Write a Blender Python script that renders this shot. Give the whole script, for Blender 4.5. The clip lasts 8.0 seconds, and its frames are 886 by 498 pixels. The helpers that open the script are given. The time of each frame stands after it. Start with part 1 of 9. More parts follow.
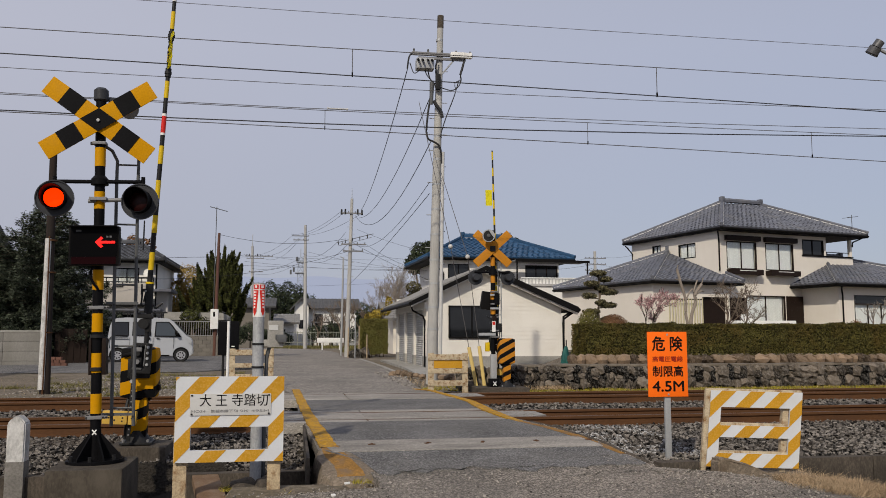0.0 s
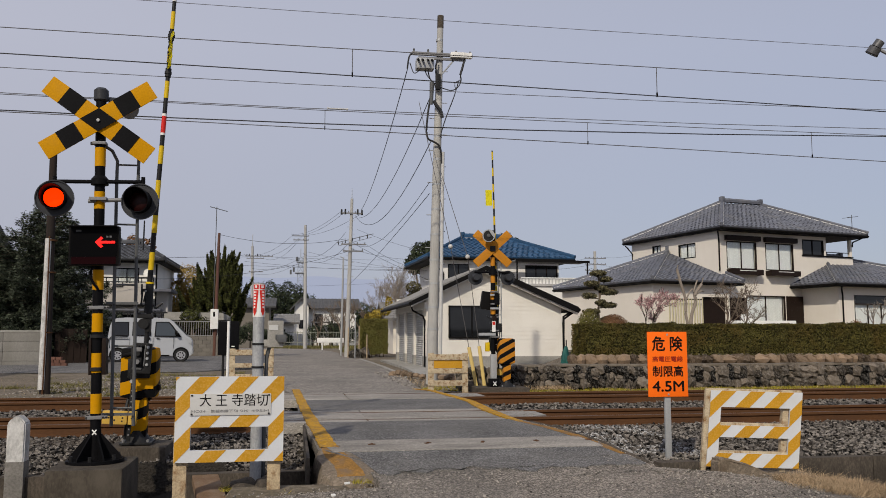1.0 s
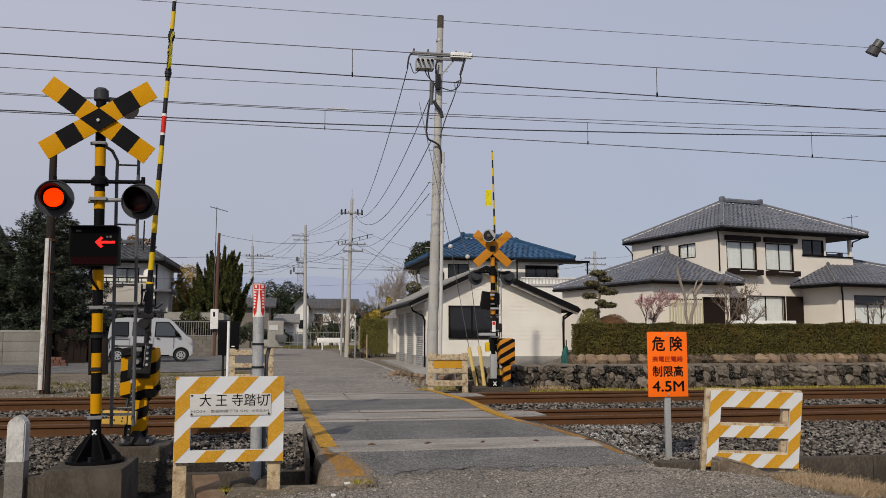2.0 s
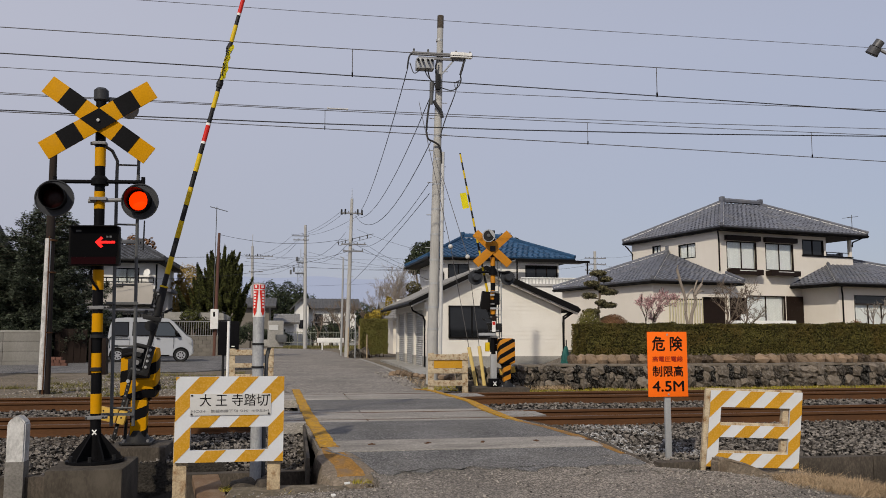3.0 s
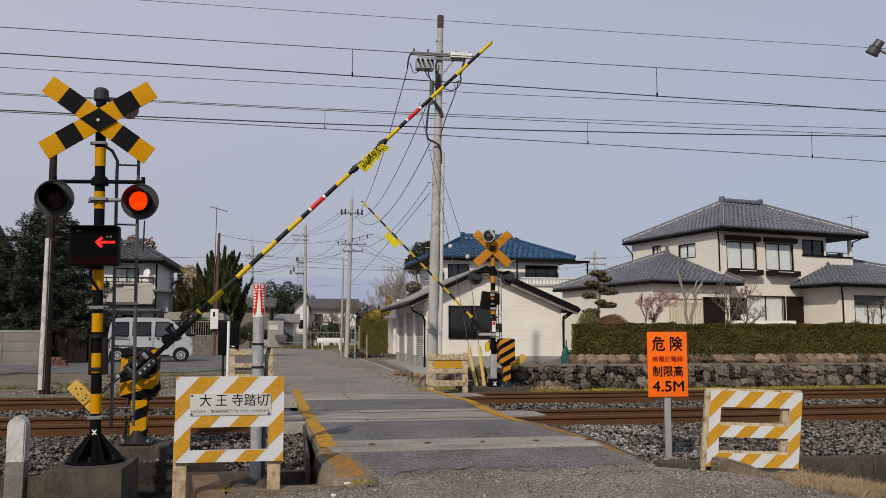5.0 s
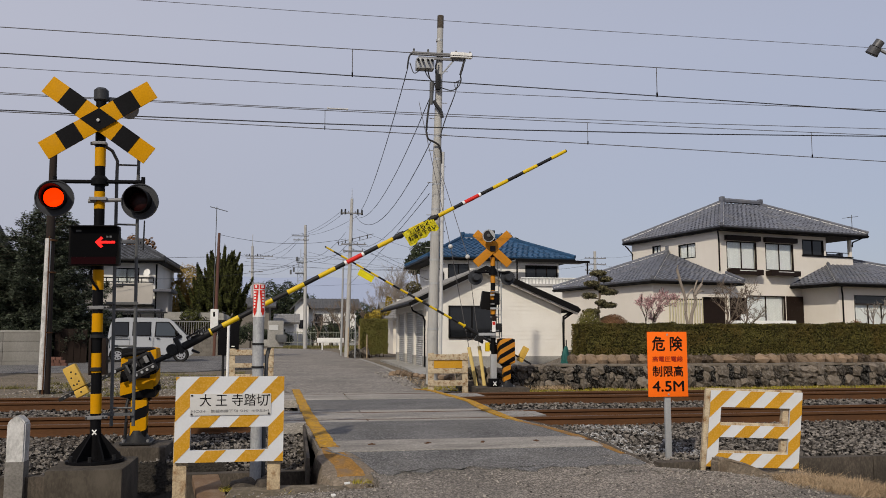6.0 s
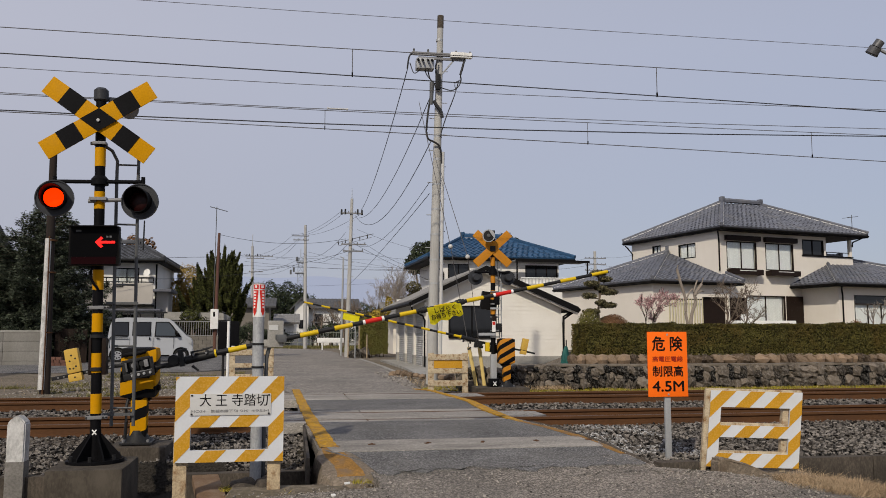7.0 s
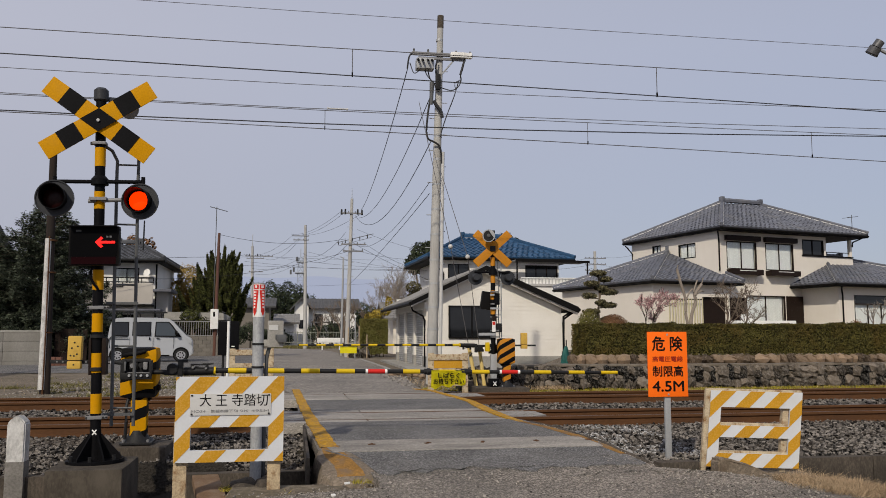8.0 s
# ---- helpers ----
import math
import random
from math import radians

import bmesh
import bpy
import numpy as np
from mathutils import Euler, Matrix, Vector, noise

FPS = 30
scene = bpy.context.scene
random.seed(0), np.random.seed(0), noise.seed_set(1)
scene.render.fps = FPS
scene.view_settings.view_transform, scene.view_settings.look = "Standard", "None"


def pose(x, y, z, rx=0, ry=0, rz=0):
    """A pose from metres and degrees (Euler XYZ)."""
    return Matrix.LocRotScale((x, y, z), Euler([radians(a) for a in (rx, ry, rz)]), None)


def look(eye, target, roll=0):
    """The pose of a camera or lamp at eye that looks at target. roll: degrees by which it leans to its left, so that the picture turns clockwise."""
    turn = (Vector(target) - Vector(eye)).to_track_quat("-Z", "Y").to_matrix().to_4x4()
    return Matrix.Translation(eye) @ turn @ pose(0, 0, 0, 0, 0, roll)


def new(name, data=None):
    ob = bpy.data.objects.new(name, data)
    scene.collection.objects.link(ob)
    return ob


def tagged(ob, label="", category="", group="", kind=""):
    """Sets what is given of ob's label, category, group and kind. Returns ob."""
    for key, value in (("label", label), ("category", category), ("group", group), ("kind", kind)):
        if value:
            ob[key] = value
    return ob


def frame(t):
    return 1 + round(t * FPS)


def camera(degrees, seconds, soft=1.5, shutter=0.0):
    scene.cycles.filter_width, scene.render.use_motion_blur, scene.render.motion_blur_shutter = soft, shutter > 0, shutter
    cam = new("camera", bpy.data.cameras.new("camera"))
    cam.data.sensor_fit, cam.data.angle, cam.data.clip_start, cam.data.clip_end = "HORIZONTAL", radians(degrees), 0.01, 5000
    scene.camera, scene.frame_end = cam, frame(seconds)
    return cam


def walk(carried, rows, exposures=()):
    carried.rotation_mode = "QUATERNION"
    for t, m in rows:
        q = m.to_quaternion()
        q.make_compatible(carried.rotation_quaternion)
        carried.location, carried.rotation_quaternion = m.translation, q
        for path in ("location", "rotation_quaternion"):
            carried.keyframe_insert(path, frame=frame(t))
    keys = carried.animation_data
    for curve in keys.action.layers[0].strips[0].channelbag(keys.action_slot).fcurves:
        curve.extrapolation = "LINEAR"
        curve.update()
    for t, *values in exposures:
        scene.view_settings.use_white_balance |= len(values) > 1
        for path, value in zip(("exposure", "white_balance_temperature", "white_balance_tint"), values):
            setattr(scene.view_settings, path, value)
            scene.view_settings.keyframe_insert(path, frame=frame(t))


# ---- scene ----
# camera: stands still on the near side of the crossing, rail tops at z = 0
cam = camera(55.19, 8.0, soft=0.9)
EYE = (0.0, 0.0, 1.12)
YAW, PITCH = radians(10.041), radians(5.862)
AIM = (math.sin(YAW) * math.cos(PITCH), math.cos(YAW) * math.cos(PITCH), 1.12 + math.sin(PITCH))
VIEW = look(EYE, AIM)
walk(cam, [(0.0, VIEW), (8.0, VIEW)], exposures=[(0.0, -0.08), (8.0, -0.08)])

# hazy winter daylight, sun low behind the camera on the left
SUN_FROM = Vector((-0.48, -0.877, 0.735)).normalized()
world = bpy.data.worlds.new("sky")
scene.world = world
world.use_nodes = True
wn = world.node_tree.nodes
wl = world.node_tree.links
sky = wn.new("ShaderNodeTexSky")
sky.sky_type = "NISHITA"
sky.sun_disc = False
sky.sun_elevation = math.asin(SUN_FROM.z)
sky.sun_rotation = math.atan2(SUN_FROM.x, SUN_FROM.y)
sky.altitude = 100
sky.air_density = 1.0
sky.dust_density = 1.0
sky.ozone_density = 4.5
wn["Background"].inputs["Strength"].default_value = 0.11
# thin even haze over the clear sky
haze = wn.new("ShaderNodeMix")
haze.data_type = "RGBA"
haze.inputs[7].default_value = (4.75, 4.85, 5.72, 1)
# the haze thins away from the sun's side
dirs = wn.new("ShaderNodeTexCoord")
sep = wn.new("ShaderNodeSeparateXYZ")
thin = wn.new("ShaderNodeMath")
thin.operation = "MULTIPLY_ADD"
thin.inputs[1].default_value, thin.inputs[2].default_value = -0.22, 0.87
thin.use_clamp = True
wl.new(dirs.outputs["Generated"], sep.inputs[0])
wl.new(sep.outputs["X"], thin.inputs[0])
wl.new(thin.outputs[0], haze.inputs[0])
wl.new(sky.outputs["Color"], haze.inputs[6])
wl.new(haze.outputs[2], wn["Background"].inputs["Color"])
# the sky dulls towards the murky horizon
dull = wn.new("ShaderNodeMapRange")
dull.inputs["From Min"].default_value, dull.inputs["From Max"].default_value = 0.0, 0.32
dull.inputs["To Min"].default_value, dull.inputs["To Max"].default_value = 0.092, 0.110
wl.new(sep.outputs["Z"], dull.inputs["Value"])
wl.new(dull.outputs[0], wn["Background"].inputs["Strength"])
sun = new("sun", bpy.data.lights.new("sun", "SUN"))
sun.data.energy = 3.05
sun.data.angle = radians(1.2)
sun.data.color = (1.0, 0.90, 0.75)
sun.matrix_world = look((0, 0, 50) , Vector((0, 0, 50)) - SUN_FROM)

# ---------------------------------------------------------------- materials
def material(name, colour, rough=0.7, metal=0.0, vary=0.15, scale=6.0, fine=60.0, bump=0.15, stain=None, stain_amount=0.5,
             stain_scale=1.5, per_object=0.0, per_island=0.0, spec=0.2, speck=None, stretch=(1, 1, 1), bump_dist=0.01):
    """A worn surface: base colour with coarse and fine variation, an optional stain colour, fine relief."""
    m = bpy.data.materials.new(name)
    m.use_nodes = True
    n, l = m.node_tree.nodes, m.node_tree.links
    b = n["Principled BSDF"]
    b.inputs["Roughness"].default_value = rough
    b.inputs["Metallic"].default_value = metal
    b.inputs["Specular IOR Level"].default_value = spec
    tc = n.new("ShaderNodeTexCoord")
    mp = n.new("ShaderNodeMapping")
    mp.inputs["Scale"].default_value = stretch
    l.new(tc.outputs["Object"], mp.inputs["Vector"])
    big, small = n.new("ShaderNodeTexNoise"), n.new("ShaderNodeTexNoise")
    for t, s, d in ((big, scale, 5), (small, fine, 4)):
        t.inputs["Scale"].default_value = s
        t.inputs["Detail"].default_value = d
        l.new(mp.outputs["Vector"], t.inputs["Vector"])
    add = n.new("ShaderNodeMath")
    add.operation = "ADD"
    l.new(big.outputs["Fac"], add.inputs[0])
    l.new(small.outputs["Fac"], add.inputs[1])
    src = add.outputs[0]
    for amount, kind in ((per_object, "o"), (per_island, "i")):
        if amount:
            if kind == "o":
                rnd = n.new("ShaderNodeObjectInfo").outputs["Random"]
            else:
                rnd = n.new("ShaderNodeNewGeometry").outputs["Random Per Island"]
            ma = n.new("ShaderNodeMath")
            ma.operation = "MULTIPLY_ADD"
            ma.inputs[1].default_value = amount
            l.new(rnd, ma.inputs[0])
            l.new(src, ma.inputs[2])
            sub = n.new("ShaderNodeMath")
            sub.operation = "SUBTRACT"
            sub.inputs[1].default_value = amount / 2
            l.new(ma.outputs[0], sub.inputs[0])
            src = sub.outputs[0]
    if speck:                       # visible grains: (cells per metre, strength)
        vo = n.new("ShaderNodeTexVoronoi")
        vo.inputs["Scale"].default_value = speck[0]
        l.new(mp.outputs["Vector"], vo.inputs["Vector"])
        sx = n.new("ShaderNodeSeparateColor")
        l.new(vo.outputs["Color"], sx.inputs["Color"])
        pw = n.new("ShaderNodeMath")
        pw.operation = "POWER"
        pw.inputs[1].default_value = 2.0
        l.new(sx.outputs[0], pw.inputs[0])
        sm = n.new("ShaderNodeMath")
        sm.operation = "MULTIPLY_ADD"
        sm.inputs[1].default_value = speck[1]
        l.new(pw.outputs[0], sm.inputs[0])
        l.new(src, sm.inputs[2])
        sb = n.new("ShaderNodeMath")
        sb.operation = "SUBTRACT"
        sb.inputs[1].default_value = speck[1] * 0.33
        l.new(sm.outputs[0], sb.inputs[0])
        src = sb.outputs[0]
    rng = n.new("ShaderNodeMapRange")
    rng.inputs["From Min"].default_value, rng.inputs["From Max"].default_value = 0.6, 1.4
    rng.inputs["To Min"].default_value, rng.inputs["To Max"].default_value = 1 - vary, 1 + vary
    rng.clamp = False
    l.new(src, rng.inputs["Value"])
    hsv = n.new("ShaderNodeHueSaturation")
    hsv.inputs["Color"].default_value = (*colour, 1)
    l.new(rng.outputs[0], hsv.inputs["Value"])
    out = hsv.outputs["Color"]
    if stain:
        sn = n.new("ShaderNodeTexNoise")
        sn.inputs["Scale"].default_value = stain_scale
        sn.inputs["Detail"].default_value = 8
        sn.inputs["Roughness"].default_value = 0.65
        l.new(mp.outputs["Vector"], sn.inputs["Vector"])
        ramp = n.new("ShaderNodeMapRange")
        ramp.inputs["From Min"].default_value, ramp.inputs["From Max"].default_value = 0.48, 0.68
        ramp.inputs["To Max"].default_value = stain_amount
        l.new(sn.outputs["Fac"], ramp.inputs["Value"])
        mix = n.new("ShaderNodeMix")
        mix.data_type = "RGBA"
        mix.inputs[7].default_value = (*stain, 1)
        l.new(ramp.outputs[0], mix.inputs[0])
        l.new(out, mix.inputs[6])
        out = mix.outputs[2]
    l.new(out, b.inputs["Base Color"])
    if bump:
        bp = n.new("ShaderNodeBump")
        bp.inputs["Strength"].default_value = bump
        bp.inputs["Distance"].default_value = bump_dist
        l.new(add.outputs[0], bp.inputs["Height"])
        l.new(bp.outputs["Normal"], b.inputs["Normal"])
    return m


def glow(name, colour, strength):
    m = bpy.data.materials.new(name)
    m.use_nodes = True
    b = m.node_tree.nodes["Principled BSDF"]
    b.inputs["Base Color"].default_value = (*colour, 1)
    b.inputs["Emission Color"].default_value = (*colour, 1)
    b.inputs["Emission Strength"].default_value = strength
    b.inputs["Specular IOR Level"].default_value = 0.05
    return m


def glass(name, tint=(0.05, 0.06, 0.07), rough=0.03):
    """A dark window pane: glossy, mirrors the sky and what stands before it."""
    m = bpy.data.materials.new(name)
    m.use_nodes = True
    b = m.node_tree.nodes["Principled BSDF"]
    b.inputs["Base Color"].default_value = (*tint, 1)
    b.inputs["Roughness"].default_value = rough
    b.inputs["Specular IOR Level"].default_value = 0.5
    return m


ASPHALT = material("asphalt", (0.19, 0.168, 0.144), 0.92, vary=0.38, scale=1.2, fine=90, bump=0.8, stain=(0.085, 0.08, 0.074), stain_amount=0.55, stain_scale=0.7, bump_dist=0.008, speck=(75, 1.5))
ASPHALT_NEW = material("asphalt_patch", (0.128, 0.124, 0.121), 0.9, vary=0.46, scale=1.5, fine=120, bump=0.6, stain=(0.125, 0.118, 0.108), stain_amount=0.6, stain_scale=1.1, bump_dist=0.006, speck=(80, 1.1))
ASPHALT_FAR = material("asphalt_far", (0.215, 0.195, 0.172), 0.92, vary=0.3, scale=0.5, fine=30, bump=0.4, stain=(0.115, 0.108, 0.1), stain_amount=0.55, stain_scale=0.35, speck=(28, 1.5))
CONCRETE = material("concrete", (0.05, 0.042, 0.033), 0.9, vary=0.4, scale=3, fine=50, bump=0.45, stain=(0.10, 0.086, 0.068), stain_amount=0.8, stain_scale=3.2, stretch=(1, 1, 0.45), speck=(60, 0.4))
CONCRETE_DARK = material("concrete_weathered", (0.078, 0.065, 0.052), 0.95, vary=0.35, scale=4, fine=60, bump=0.6, stain=(0.034, 0.03, 0.025), stain_amount=0.85, stain_scale=2.2, stretch=(1, 1, 0.5), speck=(60, 0.5))
CONCRETE_PALE = material("concrete_pale", (0.31, 0.30, 0.275), 0.88, vary=0.18, scale=3, fine=80, bump=0.25, stain=(0.17, 0.16, 0.145), stain_amount=0.6, stain_scale=2.0, speck=(70, 0.3))
DECK = material("deck_concrete", (0.275, 0.255, 0.228), 0.88, vary=0.38, scale=2, fine=90, bump=0.35, stain=(0.12, 0.112, 0.102), stain_amount=0.65, stain_scale=1.2, stretch=(0.5, 2, 1), speck=(70, 0.6), per_object=0.3)
YELLOW_LINE = material("worn_yellow_paint", (0.42, 0.225, 0.015), 0.85, vary=0.3, scale=5, fine=80, bump=0.4, stain=(0.16, 0.12, 0.075), stain_amount=0.95, stain_scale=13, speck=(60, 0.7))
PAINT_FADED = material("faded_yellow_paint", (0.25, 0.13, 0.03), 0.9, vary=0.3, scale=4, fine=60, bump=0.5, stain=(0.16, 0.12, 0.085), stain_amount=0.85, stain_scale=4.5, speck=(60, 0.6))
KERB_STONE = material("kerb_concrete", (0.19, 0.155, 0.118), 0.92, vary=0.3, scale=4, fine=60, bump=0.6, stain=(0.10, 0.075, 0.05), stain_amount=0.85, stain_scale=4, speck=(50, 0.7))
CONCRETE_STAINED = material("stained_stone_foot", (0.185, 0.175, 0.16), 0.9, vary=0.35, scale=6, fine=60, bump=0.5, stain=(0.09, 0.08, 0.07), stain_amount=0.85, stain_scale=5)
MILESTONE = material("old_white_stone", (0.54, 0.535, 0.52), 0.85, vary=0.25, scale=8, fine=60, bump=0.3, stain=(0.17, 0.16, 0.15), stain_amount=0.85, stain_scale=7, stretch=(1, 1, 0.6))
PLATE_WORN = material("worn_chequer_plate", (0.27, 0.255, 0.235), 0.7, metal=0.1, vary=0.25, scale=5, fine=60, bump=0.15, stain=(0.17, 0.14, 0.11), stain_amount=0.6, stain_scale=4)
STEEL_MID = material("dull_zinc_steel", (0.20, 0.20, 0.205), 0.55, metal=0.2, vary=0.15, bump=0.05)
PLATE_GREY = material("dull_white_plate", (0.50, 0.50, 0.49), 0.5, vary=0.05, bump=0.02, stain=(0.4, 0.39, 0.37), stain_amount=0.4, stain_scale=8)
WEIGHT_YELLOW = material("cream_yellow_paint", (0.58, 0.37, 0.07), 0.55, vary=0.1, bump=0.05, stain=(0.35, 0.2, 0.05), stain_amount=0.5, stain_scale=12)
GUARD_YELLOW = material("pale_yellow_plastic", (0.66, 0.50, 0.19), 0.5, vary=0.1, bump=0.03)
RUST = material("rusty_rail", (0.09, 0.041, 0.017), 0.85, vary=0.3, scale=5, fine=70, bump=0.3, stain=(0.07, 0.035, 0.02), stain_amount=0.6, stain_scale=3, stretch=(0.3, 1, 1))
STEEL_TOP = material("polished_rail_head", (0.16, 0.105, 0.075), 0.4, metal=0.7, vary=0.15, bump=0.05)
STONE_GREY = material("ballast_stone", (0.122, 0.110, 0.098), 0.95, vary=0.42, scale=8, fine=60, bump=0.4, per_island=2.2, stain=(0.055, 0.042, 0.032), stain_amount=0.6, stain_scale=0.8)
STONE_PALE = material("pale_ballast_stone", (0.25, 0.245, 0.24), 0.95, vary=0.4, scale=8, fine=60, bump=0.4, per_island=1.8)
CHIPS = material("road_chips", (0.23, 0.21, 0.185), 0.95, vary=0.35, scale=8, fine=60, bump=0.3, per_island=1.6)
# far darker than the stones: shade in their gaps is put into this colour
GRAVEL_SHADED = material("ballast_bed_shaded", (0.035, 0.031, 0.027), 0.95, vary=0.45, scale=9, fine=40, bump=0.9, bump_dist=0.03)
DIRT = material("dry_dirt", (0.155, 0.128, 0.097), 0.95, vary=0.32, scale=0.8, fine=25, bump=0.7, bump_dist=0.02, stain=(0.10, 0.088, 0.055), stain_amount=0.7, stain_scale=0.9, speck=(22, 0.9))
DRY_GRASS = material("dry_grass", (0.36, 0.265, 0.165), 0.8, vary=0.4, scale=5, fine=40, bump=0, per_island=1.0)
GREEN_GRASS = material("weed_green", (0.27, 0.225, 0.03), 0.8, vary=0.4, scale=5, fine=40, bump=0, per_island=0.9)
WEED_DULL = material("dull_weed", (0.15, 0.135, 0.05), 0.85, vary=0.4, scale=5, fine=40, bump=0, per_island=0.9)
YELLOW = material("signal_yellow", (0.53, 0.25, 0.0), 0.6, spec=0.08, vary=0.08, scale=5, fine=50, bump=0.05, stain=(0.42, 0.21, 0.02), stain_amount=0.35, stain_scale=5)
ORANGE_OLD = material("faded_orange", (0.50, 0.20, 0.012), 0.6, vary=0.12, scale=6, fine=50, bump=0.05, stain=(0.36, 0.16, 0.04), stain_amount=0.5, stain_scale=6)
ARM_YELLOW = material("arm_yellow", (0.60, 0.41, 0.01), 0.45, vary=0.1, bump=0.03)
BLACK = material("signal_black", (0.006, 0.006, 0.007), 0.5, vary=0.3, bump=0.05, spec=0.05)
ARM_BLACK = material("arm_black", (0.014, 0.014, 0.015), 0.5, vary=0.2, bump=0.03)
RED = material("arm_red", (0.55, 0.02, 0.015), 0.45, vary=0.1, bump=0.03)
WHITE = material("white_paint", (0.75, 0.75, 0.73), 0.5, vary=0.06, bump=0.04, stain=(0.5, 0.47, 0.42), stain_amount=0.3, stain_scale=5)
WHITE_BOARD = material("weathered_white_board", (0.57, 0.59, 0.62), 0.55, vary=0.05, bump=0.06, stain=(0.55, 0.53, 0.49), stain_amount=0.3, stain_scale=5)
YELLOW_BOARD = material("weathered_yellow_board", (0.49, 0.25, 0.012), 0.55, vary=0.16, scale=4, bump=0.06, stain=(0.60, 0.50, 0.32), stain_amount=0.17, stain_scale=60)
PEELED = material("peeling_painted_wood", (0.47, 0.39, 0.27), 0.88, vary=0.3, scale=10, fine=70, bump=0.6, stain=(0.20, 0.10, 0.035), stain_amount=1.0, stain_scale=17)
PEELED_RUST = material("rusted_peeling_paint", (0.43, 0.34, 0.22), 0.9, vary=0.4, scale=8, fine=60, bump=0.8, stain=(0.17, 0.075, 0.022), stain_amount=1.0, stain_scale=9)
WOOD_OLD = material("old_wood", (0.33, 0.25, 0.16), 0.85, vary=0.3, scale=6, fine=60, bump=0.4, stretch=(1, 1, 6), stain=(0.6, 0.55, 0.45), stain_amount=0.5, stain_scale=6)
GREY_METAL = material("grey_painted_steel", (0.10, 0.103, 0.106), 0.5, metal=0.2, vary=0.15, bump=0.05)
DARK_METAL = material("dark_steel", (0.02, 0.02, 0.021), 0.5, metal=0.2, vary=0.3, bump=0.1)
HOOD = material("lamp_hood", (0.034, 0.036, 0.041), 0.45, vary=0.15, bump=0.03)
GALV = material("galvanised_steel", (0.38, 0.39, 0.40), 0.5, metal=0.25, vary=0.12, scale=15, bump=0.05)
GALV_OLD = material("mottled_galvanised_steel", (0.36, 0.37, 0.38), 0.55, metal=0.15, vary=0.28, scale=22, fine=90, bump=0.08, stain=(0.22, 0.22, 0.225), stain_amount=0.6, stain_scale=14, stretch=(1, 1, 0.5))
LENS_DARK = material("unlit_lens", (0.016, 0.003, 0.003), 0.35, vary=0.2, bump=0.0, spec=0.15)
LAMP_RED = glow("lit_red_lens", (1.0, 0.022, 0.0), 2.2)
ARROW_RED = glow("lit_arrow", (1.0, 0.018, 0.016), 1.15)
BOX_BLACK = material("indicator_glass", (0.003, 0.003, 0.0035), 0.35, vary=0.2, bump=0.0, spec=0.03)
BOX_RED = material("indicator_unlit_red", (0.012, 0.002, 0.003), 0.4, vary=0.2, bump=0.0, spec=0.03)
ORANGE_SIGN = material("orange_sign", (0.95, 0.155, 0.006), 0.5, vary=0.05, bump=0.02)
INK = material("black_ink", (0.008, 0.007, 0.007), 0.7, vary=0.1, bump=0, spec=0.05)
INK_BROWN = material("faded_red_ink", (0.30, 0.02, 0.006), 0.7, vary=0.1, bump=0)
INK_RED = material("red_ink", (0.55, 0.03, 0.02), 0.6, vary=0.1, bump=0)
BANNER = material("yellow_vinyl", (0.66, 0.58, 0.01), 0.5, vary=0.15, bump=0.1)
POLE_CONC = material("pole_concrete", (0.40, 0.395, 0.38), 0.88, vary=0.18, scale=2, fine=50, bump=0.25, stain=(0.27, 0.26, 0.24), stain_amount=0.7, stain_scale=2.5, stretch=(3, 3, 0.4))
CABLE = material("cable_black", (0.03, 0.03, 0.032), 0.6, vary=0.1, bump=0)
CABLE_GREY = material("cable_grey", (0.09, 0.085, 0.085), 0.6, vary=0.1, bump=0)
INSULATOR = material("white_porcelain", (0.5, 0.5, 0.49), 0.2, vary=0.05, bump=0)
SIDING = material("cream_siding", (0.72, 0.695, 0.64), 0.8, vary=0.05, scale=1, fine=30, bump=0.08, stain=(0.58, 0.54, 0.47), stain_amount=0.35, stain_scale=1.2, per_object=0.2)
STUCCO = material("cream_stucco", (0.72, 0.675, 0.605), 0.92, vary=0.05, scale=1, fine=120, bump=0.2, stain=(0.64, 0.59, 0.51), stain_amount=0.35, stain_scale=0.8)
STUCCO_WHITE = material("white_stucco", (0.74, 0.73, 0.70), 0.9, vary=0.05, scale=1, fine=100, bump=0.15, stain=(0.5, 0.48, 0.45), stain_amount=0.3, stain_scale=0.8)
LATTICE = material("aged_bamboo_lattice", (0.55, 0.50, 0.33), 0.8, vary=0.12, scale=4, fine=40, bump=0.1)
BALCONY_BEIGE = material("beige_balcony_panel", (0.44, 0.41, 0.37), 0.85, vary=0.06, scale=2, fine=60, bump=0.1, stain=(0.34, 0.31, 0.28), stain_amount=0.3, stain_scale=1.5)
STUCCO_GREY = material("grey_stucco", (0.42, 0.41, 0.40), 0.9, vary=0.08, scale=1, fine=100, bump=0.15, stain=(0.24, 0.23, 0.22), stain_amount=0.4, stain_scale=0.8)
TILE_GREY = material("grey_roof_tile", (0.123, 0.130, 0.156), 0.6, vary=0.3, scale=3, fine=20, bump=0.1, per_island=0.5, stain=(0.17, 0.165, 0.16), stain_amount=0.5, stain_scale=1.2)
TILE_DARK = material("dark_roof_tile", (0.065, 0.068, 0.076), 0.6, vary=0.32, scale=3, fine=20, bump=0.1, per_island=0.9)
FAR_ROOF = material("dark_far_tile", (0.09, 0.09, 0.094), 0.7, vary=0.35, scale=1.5, fine=12, bump=0.2, stretch=(3, 1, 1))
